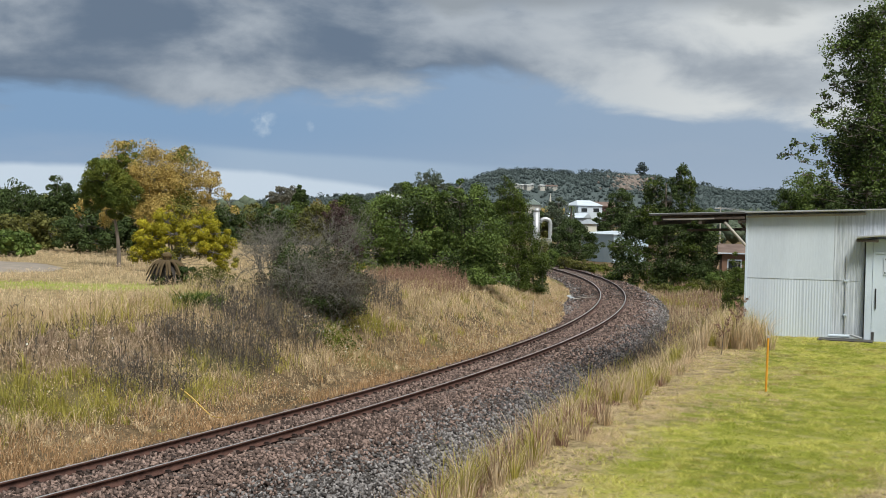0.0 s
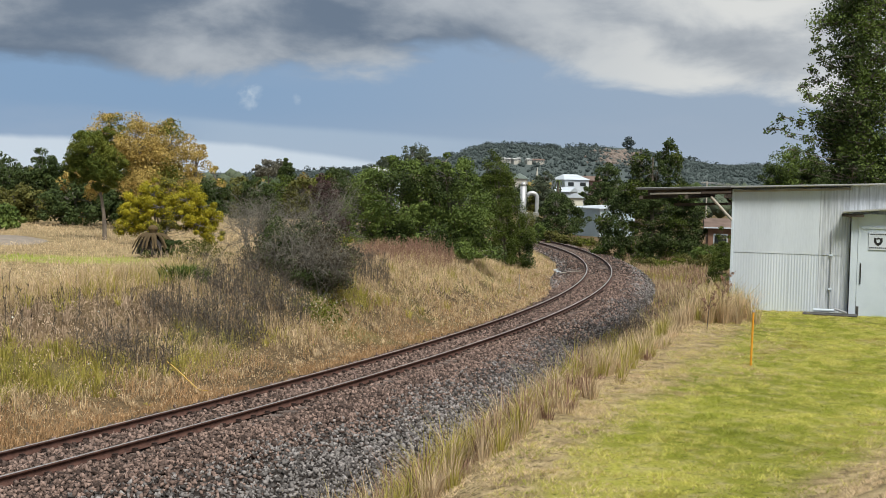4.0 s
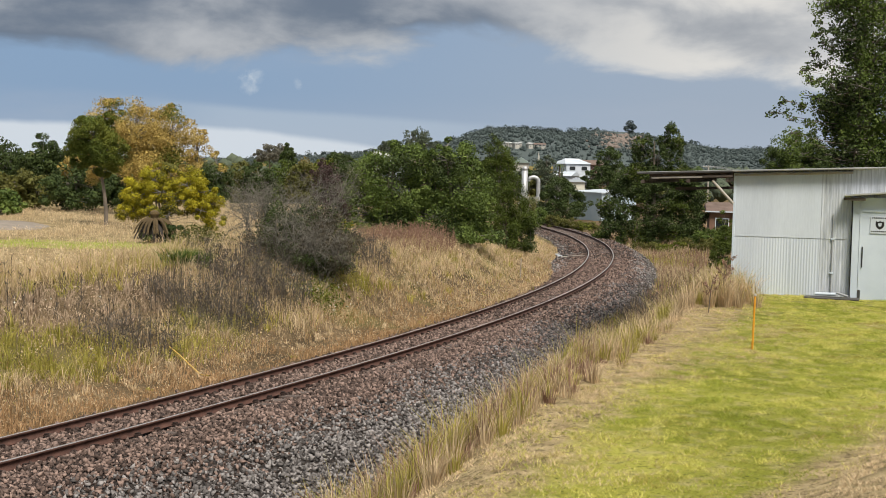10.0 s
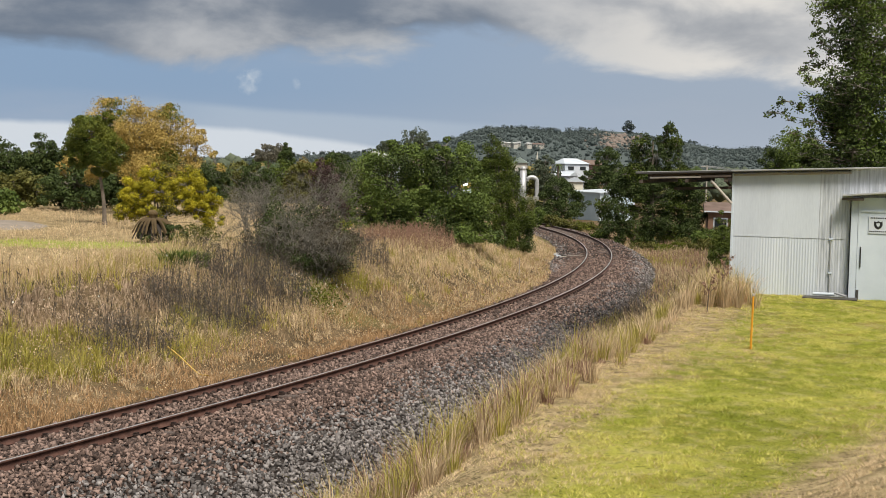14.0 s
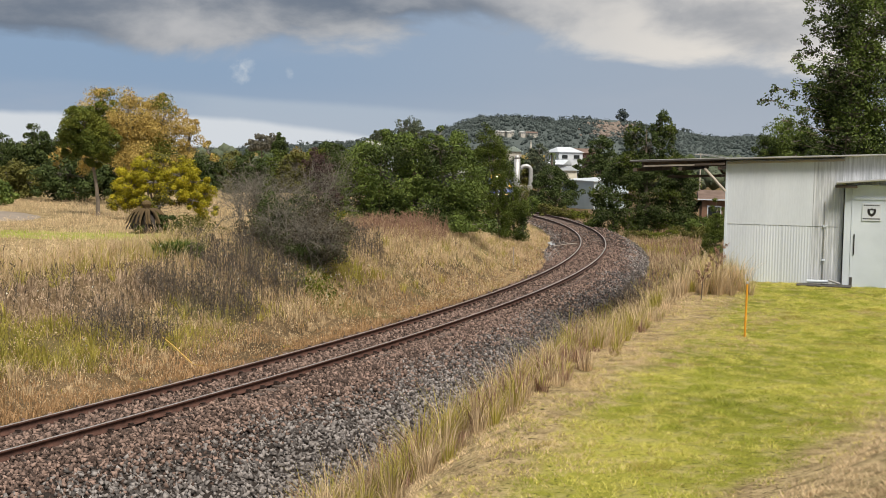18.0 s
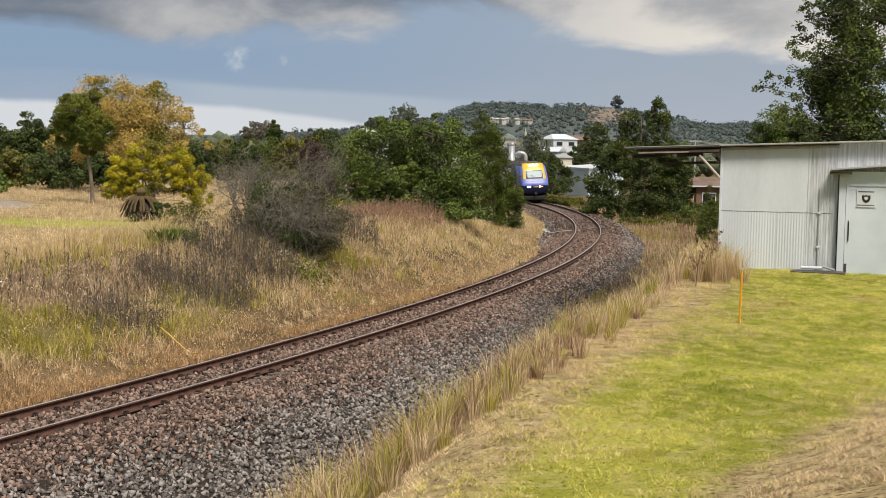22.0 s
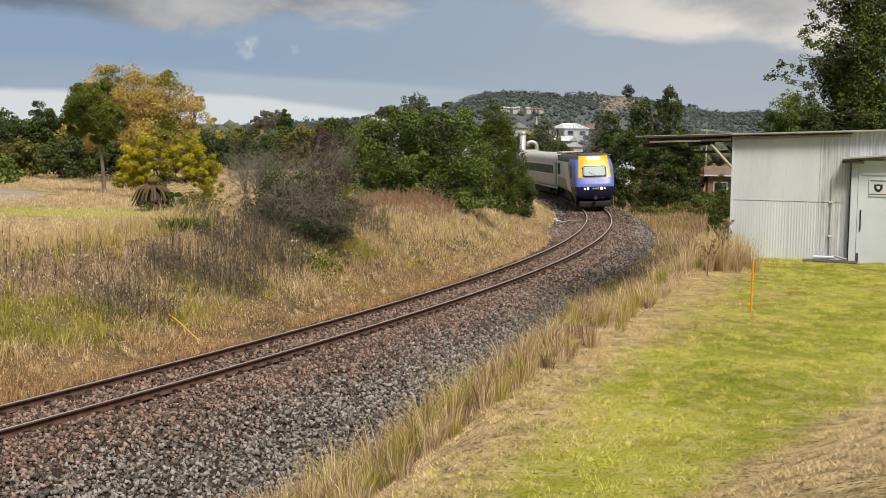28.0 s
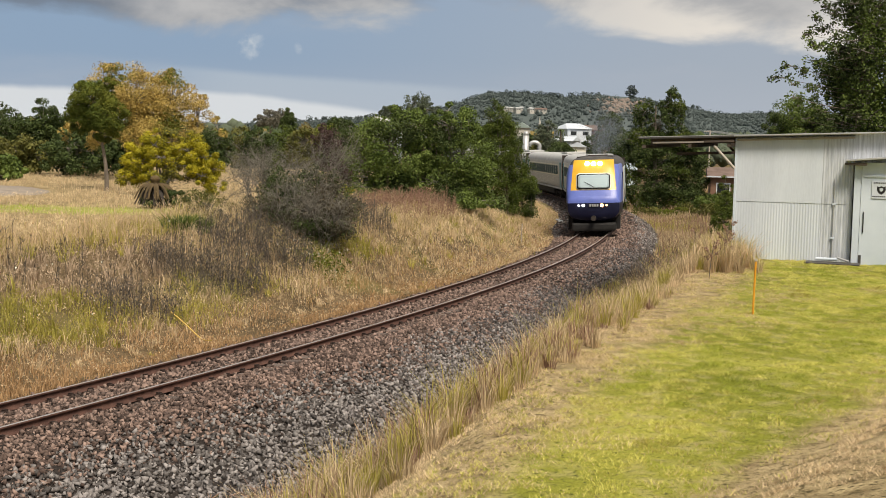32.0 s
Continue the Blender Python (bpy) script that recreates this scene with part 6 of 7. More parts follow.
    for x0, x1, y0, y1 in ((-1.7, 2.6, -2.5, -2.42), (-1.78, -1.7, -2.5, 6.0), (2.6, 2.68, -2.5, 6.0), (-1.7, 2.6, 5.9, 6.0)):
        part("wall", boxm(x0, x1, y0, y1, 0, 4.0), M["blue_sheet"], e)
    bm = boxm(-1.95, 2.85, -2.75, 6.3, 4.0, 4.1)
    for v in bm.verts:
        v.co.z += 0.06 * v.co.x
    part("roof", bm, M["roof_white"], e)
    part("flashing", boxm(-1.8, -1.72, -2.53, -2.40, 0, 4.0), M["house_white"], e)
    # dust extractor: stack, bend and hopper
    e = base("dust_extractor", pose(11.0, 168, -1.5), "silver dust extractor with stack and bent duct", "duct")
    bm = bmesh.new()
    cyl(bm, 0.42, 0, 5.9, sides=18)
    cyl(bm, 0.42, 5.9, 6.45, sides=18, r2=0.22)
    part("flue", bm, M["zinc"], e, smooth=True)
    th = np.linspace(0, math.pi, 12)
    v, f = tube([(0.5, 0, 4.5)] + [(1.15 - 0.65 * math.cos(a), 0, 4.5 + 0.55 * math.sin(a)) for a in th] + [(1.8, 0, 1.0)], [0.26] * 14, 12)
    mesh_of("duct", v, f, M["zinc"], e, smooth=True)
    for x in (-0.8, 0.1, 1.0, 1.9):
        v, f = tube([(x, -0.9, 0), (x, -0.9, 1.7)], [0.06, 0.06], 6)
        mesh_of("leg", v, f, M["zinc"], e)
    part("hopper", boxm(-0.6, 1.9, -0.9, 0.9, 1.6, 2.5, 0.05), M["dull_steel"], e)
    # brick house behind the canopy
    e = house(24.2, 106, -0.9, 4.0, 6, 2.4, 0.7, -10, "brick", "tile_roof", "orange brick house with white eaves behind the verge", 2)
    part("eaves", boxm(-2.35, 2.35, -3.4, -3.3, 2.36, 2.46), M["house_white"], e)
    # power pole with wires
    e = base("power_pole", pose(39.5, 190, -0.9), "timber power pole with crossarm and wires", "power pole")
    v, f = tube([(0, 0, 0), (0, 0, 6.6)], [0.13, 0.10], 8)
    mesh_of("pole", v, f, M["pale_timber"], e)
    for z in (6.3, 5.7):
        part("crossarm", boxm(-0.85, 0.85, -0.06, 0.06, z, z + 0.1, 0.01), M["pale_timber"], e)
    for i, x in enumerate((-0.75, -0.3, 0.3, 0.75)):
        part("insulator", boxm(x - 0.04, x + 0.04, -0.04, 0.04, 6.4, 6.56, 0.01), M["house_white"], e)
        v, f = tube([(x, 0, 6.5), (x + 4.5, -8, 5.6), (x + 9, -16, 5.4)], [0.02] * 3, 4)
        mesh_of("wire", v, f, M["zinc"], e)
    # palm among the houses
    x, y = 20.7, 225
    e = base("palm_tree", pose(x, y, 0.6), "slender palm with drooping fronds among houses", "palm tree")
    v, f = tube([(0, 0, 0), (0.1, 0, 2.4), (0.1, 0, 4.6)], [0.2, 0.17, 0.14], 8)
    mesh_of("trunk", v, f, M["bark"], e)
    for i in range(14):
        a = i * 2.4
        ln = 1.7
        vs, ff = [], []
        for j, t in enumerate(np.linspace(0, 1, 6)):
            p = np.array([0.1 + math.cos(a) * ln * t * 0.8, math.sin(a) * ln * t * 0.8, 4.7 + 0.7 * math.sin(t * 2.2) - 1.5 * t * t])
            q = np.array([-math.sin(a), math.cos(a), 0]) * 0.2 * (1 - 0.8 * t)
            vs += [p - q - [0, 0, 0.1], p + q - [0, 0, 0.1]]
            if j:
                ff.append((2 * j - 2, 2 * j - 1, 2 * j + 1, 2 * j))
        mesh_of("frond", vs, ff, M["leaf_dark"], e)
    # gravel path on the plateau
    bm = bmesh.new()
    vs = []
    for t in np.linspace(0, 1, 14):
        cx, cy = -27 + 8.6 * t, 60.5 + 0.5 * t
        for k in (-1, -0.4, 0.4, 1):
            px, py = cx, cy + k * 6.0 * math.sqrt(1.02 - t * t)
            vs.append(bm.verts.new((px, py, gz(px, py) - 0.06 + 0.34 * (1 - k * k) * min(1, (1 - t * t) * 3))))
    for i in range(13):
        for k in range(3):
            bm.faces.new((vs[i * 4 + k], vs[i * 4 + k + 1], vs[i * 4 + k + 5], vs[i * 4 + k + 4]))
    tagged(part("path", bm, M["path"]), "grey gravel track ending in the meadow", "path", kind="structure")


build_town()


# ---- shed ----
def corrugated(length, z0, z1, pitch=0.076, amp=0.0026, top_slope=0.0):
    """A corrugated sheet in the xz plane, from x = 0 to length."""
    n = int(length / pitch * 6)
    x = np.linspace(0, length, n)
    y = amp * np.sin(2 * np.pi * x / pitch)
    rows = []
    for yy in (y, y + 0.004):
        for z in (np.full(n, z0), z1 + top_slope * x):
            rows.append(np.stack([x, yy, z], 1))
    v = np.concatenate(rows)
    i = np.arange(n - 1)
    f = np.concatenate([np.stack([i, i + 1, n + i + 1, n + i], 1), np.stack([2 * n + i, 3 * n + i, 3 * n + i + 1, 2 * n + i + 1], 1)])
    return v, f


def build_shed():
    sh = base("shed", pose(8.40, 36.7, 1.05, 0, 0, -17), "white painted corrugated iron shed with skillion roof and annex", "shed")
    # wall sheets with a lap half way up
    for x0, x1 in ((0.0, 0.76), (0.76, 1.55), (1.55, 2.35), (2.35, 3.2)):
        for z0, z1, yo in ((0.0, 1.84, 0.0), (1.80, 3.62, -0.012)):
            v, f = corrugated(x1 - x0 + 0.03, z0, z1, amp=(0.0022 if x0 < 0.7 else 0.0045) if z0 < 1 else 0.0040 if x0 > 2.2 else 0.0005, top_slope=0.04 if z0 > 1 else 0.0)
            if z0 > 1:
                v[:, 2] += np.where(v[:, 2] > 3, 0.04 * x0, 0)
            v = v + [x0, yo, 0]
            mesh_of("wall_sheet", v, f, M["grimy_sheet" if x0 > 2.2 else "white_sheet"], sh, smooth=True)
    v, f = corrugated(6.0, 2.9, 3.75, top_slope=0.04)
    mesh_of("wall_sheet", v + [3.2, 0, 0], f, M["grimy_sheet"], sh, smooth=True)
    v, f = corrugated(8.5, 0.0, 3.6)
    v = np.stack([v[:, 1], v[:, 0], v[:, 2]], 1)
    mesh_of("side_wall", v, f, M["white_sheet"], sh, smooth=True)
    part("corner_trim", boxm(-0.03, 0.035, -0.04, 0.02, 0.0, 3.6, 0.006), M["white_paint"], sh)
    part("back_wall", boxm(0.0, 10, 8.4, 8.5, 0.0, 3.6), M["white_sheet"], sh)
    def sloped_box(*b):
        bm = boxm(*b, 0.006)
        for v in bm.verts:
            v.co.z += 0.04 * v.co.x
        return bm
    part("roof", sloped_box(0.0, 10.2, -0.25, 8.8, 3.62, 3.66), M["zinc"], sh)
    part("fascia", sloped_box(-0.05, 10.2, -0.29, -0.25, 3.635, 3.675), M["zinc"], sh)
    part("gutter", sloped_box(-0.02, 3.2, -0.26, -0.03, 3.585, 3.605), M["dark"], sh)
    part("flashing", sloped_box(0.0, 3.2, -0.05, -0.02, 3.50, 3.56), M["pale_timber"], sh)
    # canopy towards the track
    part("canopy_roof", sloped_box(-2.75, -0.06, -0.27, 8.8, 3.658, 3.675), M["zinc"], sh)
    part("canopy_edge", sloped_box(-2.75, -0.06, -0.29, -0.25, 3.61, 3.655), M["soot_roof"], sh)
    for y in (2.0, 4.2, 6.4, 8.4):
        part("rafter", sloped_box(-2.7, -0.06, y - 0.05, y + 0.05, 3.44, 3.63), M["old_timber"], sh)
    for x in (-2.6, -1.3, -0.2):
        part("purlin", sloped_box(x - 0.05, x + 0.05, -0.2, 8.6, 3.34, 3.44), M["old_timber"], sh)
    part("front_beam", sloped_box(-2.35, -0.75, -0.22, -0.12, 3.47, 3.52), M["pale_timber"], sh)
    part("front_beam", sloped_box(-0.9, -0.06, -0.24, -0.14, 3.47, 3.54), M["old_timber"], sh)
    v, f = tube([(-0.62, -0.15, 3.36), (-0.02, -0.15, 2.72)], [0.045, 0.045], 6)
    mesh_of("brace", v, f, M["pale_timber"], sh)
    v, f = tube([(-0.55, 4.2, 3.36), (-0.02, 4.2, 2.72)], [0.045, 0.045], 6)
    mesh_of("brace", v, f, M["old_timber"], sh)
    part("tie_beam", sloped_box(-1.80, -0.04, 1.0, 1.1, 3.12, 3.20), M["old_timber"], sh)
    # pipe on the wall
    v, f = tube([(2.72, -0.04, 0.15), (2.72, -0.04, 2.5)], [0.014, 0.014], 6)
    mesh_of("pipe", v, f, M["zinc"], sh)
    for z in (0.85, 1.80):
        part("pipe_bracket", boxm(2.67, 2.77, -0.06, -0.015, z - 0.025, z + 0.025, 0.006), M["white_paint"], sh)
    part("corner_post", boxm(3.205, 3.222, -0.05, -0.012, 0.0, 2.95), M["dark"], sh)
    # annex
    part("annex_side", boxm(3.235, 3.42, -0.205, -0.02, 0.0, 2.98, 0.004), M["white_paint"], sh)
    part("annex_front", boxm(3.424, 9.5, -0.22, -0.14, 0.0, 2.98, 0.004), M["white_paint"], sh)
    part("annex_rail", boxm(3.5, 9.5, -0.245, -0.222, 2.58, 2.64, 0.004), M["white_paint"], sh)
    part("stained_foot", boxm(3.428, 3.50, -0.226, -0.221, 0.0, 0.42), M["soot_roof"], sh)
    bm = boxm(3.0, 9.8, -0.5, 0.05, 3.0, 3.05, 0.006)
    for v in bm.verts:
        v.co.z += 0.09 * (v.co.x - 3.0)
    part("annex_roof", bm, M["zinc"], sh)
    bm = boxm(2.98, 9.8, -0.55, -0.5, 3.01, 3.06, 0.006)
    for v in bm.verts:
        v.co.z += 0.09 * (v.co.x - 3.0)
    part("annex_fascia", bm, M["zinc"], sh)
    part("roof_beam", boxm(2.97, 3.55, -0.48, -0.25, 2.90, 2.97, 0.01), M["old_timber"], sh)
    part("bolt_bar", boxm(3.50, 3.53, -0.25, -0.222, 1.05, 1.62, 0.006), M["dark"], sh, "rusty bolt bar")
    # sign with a shield mark and bars for its words
    sign = part("sign", boxm(3.70, 4.20, -0.244, -0.222, 2.00, 2.48, 0.004), M["house_white"], sh, "white sign with black shield and two lines of bars")
    yb = -0.248
    for z, x0, x1 in ((2.43, 3.74, 4.16), (2.06, 3.72, 4.18)):
        for i in range(9):
            a = x0 + (x1 - x0) * i / 9
            part("bar", boxm(a, a + (x1 - x0) / 9 * 0.7, yb, yb + 0.003, z - 0.016, z + 0.016), M["dark"], sign)
    bm = bmesh.new()
    ring = [(-0.15, 0.13), (-0.07, 0.10), (0, 0.14), (0.07, 0.10), (0.15, 0.13), (0.16, 0.0), (0.11, -0.10), (0, -0.16), (-0.11, -0.10), (-0.16, 0.0)]
    fr = [bm.verts.new((3.95 + x * 0.72, yb, 2.24 + z * 0.8)) for x, z in ring]
    bk = [bm.verts.new((3.95 + x * 0.30, yb, 2.25 + z * 0.36)) for x, z in ring]
    for i in range(10):
        bm.faces.new((fr[i], fr[(i + 1) % 10], bk[(i + 1) % 10], bk[i]))
    part("shield", bm, M["dark"], sign)
    p = base("drain_pipe", pose(10.75, 35.55, gz(10.75, 35.55) + 0.07, 0, 0, -20), "short white plastic pipe lying on a dark slab beside the shed", "pipe")
    v, f = tube([(-0.28, 0, 0.05), (0.28, 0, 0.06)], [0.045, 0.045], 10)
    mesh_of("pipe", v, f, M["white_paint"], p, smooth=True)
    part("slab", boxm(-0.55, 0.9, -0.35, 0.3, -0.06, -0.03, 0.01), M["soot_roof"], p)
    v, f = tube([(0.05, 0.1, 0.02), (0.30, 0.02, 0.10), (0.62, -0.1, 0.02)], [0.03, 0.03, 0.03], 8)
    mesh_of("dark_pipe", v, f, M["zinc"], p, "bent grey pipe end", smooth=True)


build_shed()


# ---- stakes, strap, dead cycad ----
def build_small():
    def stake(name, x, y, h, r, mat, label, lean):
        z = gz(x, y)
        e = base(name, pose(x, y, z - 0.05), label, "stake")
        v, f = tube([(0, 0, 0), (lean * 0.5, 0, h * 0.5), (lean, 0, h)], [r, r, r * 0.95], 8)
        mesh_of("post", v, f, M[mat], e)
        return e
    e = stake("marker_stake", 6.17, 25.0, 1.13, 0.022, "stake", "orange marker stake standing in the lawn", 0.02)
    part("cap", boxm(-0.005, 0.045, -0.025, 0.025, 1.10, 1.15, 0.006), M["pale_timber"], e)
    e = stake("marker_post", 3.9, 61.0, 0.95, 0.022, "pale_timber", "thin pale wooden post beside the track", 0.02)
    part("cap", boxm(-0.005, 0.045, -0.025, 0.025, 0.92, 0.97, 0.006), M["pale_timber"], e)
    # yellow strap in the grass
    pts = []
    for t in np.linspace(0, 1, 9):
        x, y = np.interp(t, (0, 0.6, 1), (-6.55, -5.7, -5.15)), np.interp(t, (0, 0.6, 1), (31.3, 30.0, 29.0))
        pts.append((x, y, gz(x, y) + 0.24 - 0.1 * t + 0.02 * math.sin(t * 7)))
    v, f = tube(pts, [0.016] * 9, 5)
    tagged(mesh_of("strap", v, f, M["strap"]), "yellow plastic strap lying in dry grass", "strap")
    # dead cycad: stout trunk, ring of drooping dead fronds, tuft on top
    x, y = -11.3, 51.0
    c = base("dead_cycad", pose(x, y, gz(x, y) - 0.05), "dead cycad with drooping brown fronds and bud on top", "plant")
    bm = bmesh.new()
    cyl(bm, 0.30, 0, 0.95, sides=12, r2=0.24)
    # trunk's near-black colour stands in for shadow beneath the fronds
    part("trunk", bm, M["under"], c)
    bm = bmesh.new()
    bmesh.ops.create_icosphere(bm, subdivisions=2, radius=0.2, matrix=Matrix.Translation((0, 0, 1.2)) @ Matrix.Diagonal((1, 1, 0.75, 1)))
    part("bud", bm, M["dead_frond"], c)
    bm = bmesh.new()
    cyl(bm, 0.13, 0.95, 1.15, sides=10, r2=0.16)
    part("neck", bm, M["dead_frond"], c)
    rng = np.random.default_rng(8)
    for i in range(46):
        low = 0.24 if i >= 26 else 0.0
        a = i * 2 * math.pi / 23 + rng.normal(0, 0.1)
        ln = rng.uniform(0.65, 0.88) - low * 0.4
        vs = []
        for t in np.linspace(0, 1, 6):
            rr = 0.15 + ln * t * 0.9
            z = 1.0 - low + 0.10 * math.sin(t * 2.2) - 0.62 * t**2.2
            w = 0.055 * math.sin(min(1, t + 0.25) * math.pi * 0.85) + 0.02
            d = np.array([math.cos(a), math.sin(a), 0])
            n = np.array([-math.sin(a), math.cos(a), 0])
            p = d * rr + [0, 0, z]
            vs += [p - n * w - [0, 0, 0.05], p + [0, 0, 0.02], p + n * w - [0, 0, 0.05]]
        f = []
        for k in range(5):
            for j in range(2):
                f.append((k * 3 + j, k * 3 + j + 1, (k + 1) * 3 + j + 1, (k + 1) * 3 + j))
        # lower ring gets a darker colour as painted shade below the crown
        mesh_of("frond", vs, f, M["under" if low else "dead_frond"], c)
    tree("bush", x + 0.75, y + 0.2, [(0, 0, 0.4, 0.55, 0.4), (-0.7, -0.2, 0.3, 0.6, 0.3)], 2200, 0.07, "leaf_dark", "dark spiky leaves beside the dead cycad", "bush", trunk=0.02, seed=97, clumps=10)


def build_litter():
    rng = np.random.default_rng(31)
    # rush-like clump of green leaves on the bank
    x, y = -7.75, 39.6
    e = base("lily_clump", pose(0, 0, 0), "clump of strappy bright green leaves on the bank", "plant")
    n = 620
    a, r = rng.uniform(0, 2 * np.pi, n), 0.6 * rng.random(n) ** 0.6
    blades("leaves", x + r * np.cos(a) * 1.2, y + r * np.sin(a), rng.uniform(0.3, 0.75, n), rng.uniform(0.035, 0.06, n), 1.3, M["leaf_green"], 5, e)["kind"] = "stuff"
    # white daisies along the weeds
    s = np.concatenate([rng.normal(20.6, 0.8, 90), rng.uniform(6, 34, 90)])
    d = -np.concatenate([rng.normal(4.5, 0.5, 90), rng.uniform(3.6, 8.0, 90)])
    x, y, _ = on_line(s, d)
    z = ground(x, y) + rng.uniform(0.25, 0.6, len(x))
    v, f = cards(np.stack([x, y, z], 1), 0.04, rng, 0.0, 1.0)
    tagged(mesh_of("daisies", v, f, M["flower"]), "small white daisies among the weeds", "flowers", kind="stuff")
    x, y, _ = on_line(rng.normal(20.6, 0.7, 800), -rng.normal(4.5, 0.35, 800))
    z = ground(x, y) + rng.uniform(0.02, 0.5, len(x))
    v, f = cards(np.stack([x, y, z], 1), 0.05, rng)
    tagged(mesh_of("daisy_leaves", v, f, M["leaf_tall"]), "green leafy weeds under the daisies", "weeds", kind="stuff")
    # white tap head and pale conduit across the ballast
    x, y, h = on_line(63.5, -2.7)
    e = base("white_marker", pose(float(x), float(y), gz(float(x), float(y))), "small white painted block beside the track", "marker")
    part("block", boxm(-0.16, 0.10, -0.1, 0.1, -0.03, 0.17, 0.03), M["house_white"], e)
    part("foot", boxm(0.08, 0.30, -0.08, 0.08, -0.03, 0.08, 0.02), M["house_white"], e)
    pts = []
    for d in np.linspace(-2.5, -1.0, 8):
        a, b, _ = on_line(63.2, d)
        pts.append((float(a), float(b), gz(float(a), float(b)) + 0.05))
    v, f = tube(pts, [0.03] * 8, 6)
    tagged(mesh_of("conduit", v, f, M["pale_timber"]), "pale conduit lying on the ballast beside the rail", "pipe")
    # dark seed stalks in the grass before the shed
    for i, (x, y, hgt) in enumerate(((7.3, 33.0, 1.0), (7.7, 34.5, 1.15), (6.6, 31.2, 0.8), (7.0, 35.4, 1.0))):
        e = base("dock_plant", pose(x, y, gz(x, y)), "dead dock plant with dark brown seed heads", "plant", "dead dock plants")
        v, f = tube([(0, 0, -0.05), (0.03, 0, hgt * 0.5), (0.08, 0.02, hgt)], [0.014, 0.011, 0.006], 5)
        mesh_of("stem", v, f, M["weed"], e)
        for k in range(6):
            t = 0.45 + 0.09 * k
            a = k * 2.3 + i
            p = np.array([0.08 * t, 0, hgt * t])
            q = p + np.array([math.cos(a) * 0.22, math.sin(a) * 0.22, 0.18])
            v, f = tube([p, q], [0.006, 0.004], 4)
            mesh_of("side_stem", v, f, M["weed"], e)
            c = p + (q - p) * rng.uniform(0.4, 1.0, (26, 1)) + rng.normal(0, 0.025, (26, 3))
            v, f = cards(c, 0.035, rng)
            tagged(mesh_of("seed_head", v, f, M["weed_red"], e), kind="stuff")


build_small()
build_litter()


# ---- train ----
def superloft(sections, sides=40):
    """Rings of rounded boxes: (y, half width, bottom, top, roundness of roof, of bottom)."""
    rings = []
    for y, w, z0, z1, rt, rb in sections:
        pts = []
        for i in range(sides):
            a = 2 * math.pi * (i + 0.5) / sides
            c, s = math.cos(a), math.sin(a)
            e = rt if s > 0 else rb
            x = w * math.copysign(abs(c) ** (2 / e), c)
            z = (z0 + z1) / 2 + (z1 - z0) / 2 * math.copysign(abs(s) ** (2 / e), s)
            pts.append((x, y, z))
        rings.append(pts)
    v = np.array(rings).reshape(-1, 3)
    k = sides
    f = [(i * k + j, i * k + (j + 1) % k, (i + 1) * k + (j + 1) % k, (i + 1) * k + j) for i in range(len(rings) - 1) for j in range(k)]
    return v, np.array(f)


def pick(v, f, test):
    """The faces whose centre passes the test, with their own vertices."""
    c = v[f].mean(axis=1)
    k = np.array([bool(test(*p)) for p in c])
    g = f[k]
    u, inv = np.unique(g, return_inverse=True)
    return v[u], inv.reshape(g.shape)


def cut(v, f, planes):
    """The mesh cut along planes (point, normal), so that colours meet in clean lines."""
    bm = bmesh.new()
    vs = [bm.verts.new(p) for p in v]
    for q in f:
        bm.faces.new([vs[i] for i in q])
    for co, no in planes:
        bmesh.ops.bisect_plane(bm, geom=bm.verts[:] + bm.edges[:] + bm.faces[:], plane_co=co, plane_no=no)
    return bm


def take(name, bm, test, mat, parent, label=""):
    """A part of those faces of the cut mesh whose middle passes the test."""
    b = bm.copy()
    bmesh.ops.delete(b, geom=[q for q in b.faces if not test(*q.calc_center_median())], context="FACES")
    return part(name, b, M[mat], parent, label, smooth=True)


def bogie(parent, y, name="bogie"):
    b = part(name, boxm(-1.15, 1.15, y - 1.75, y + 1.75, 0.42, 0.62, 0.03), M["under"], parent)
    for yy in (y - 1.25, y + 1.25):
        bm = bmesh.new()
        for x in (-0.78, 0.78):
            vs = cyl(bm, 0.46, -0.065, 0.065, axis="x", sides=24)
            bmesh.ops.translate(bm, verts=vs, vec=(x, yy, 0.46))
        vs = cyl(bm, 0.08, -0.8, 0.8, axis="x", sides=10)
        bmesh.ops.translate(bm, verts=vs, vec=(0, yy, 0.46))
        part("wheelset", bm, M["under"], b)
        for x in (-1.12, 1.12):
            part("axle_box", boxm(x - 0.1, x + 0.1, yy - 0.2, yy + 0.2, 0.3, 0.66, 0.03), M["under"], b)
    return b


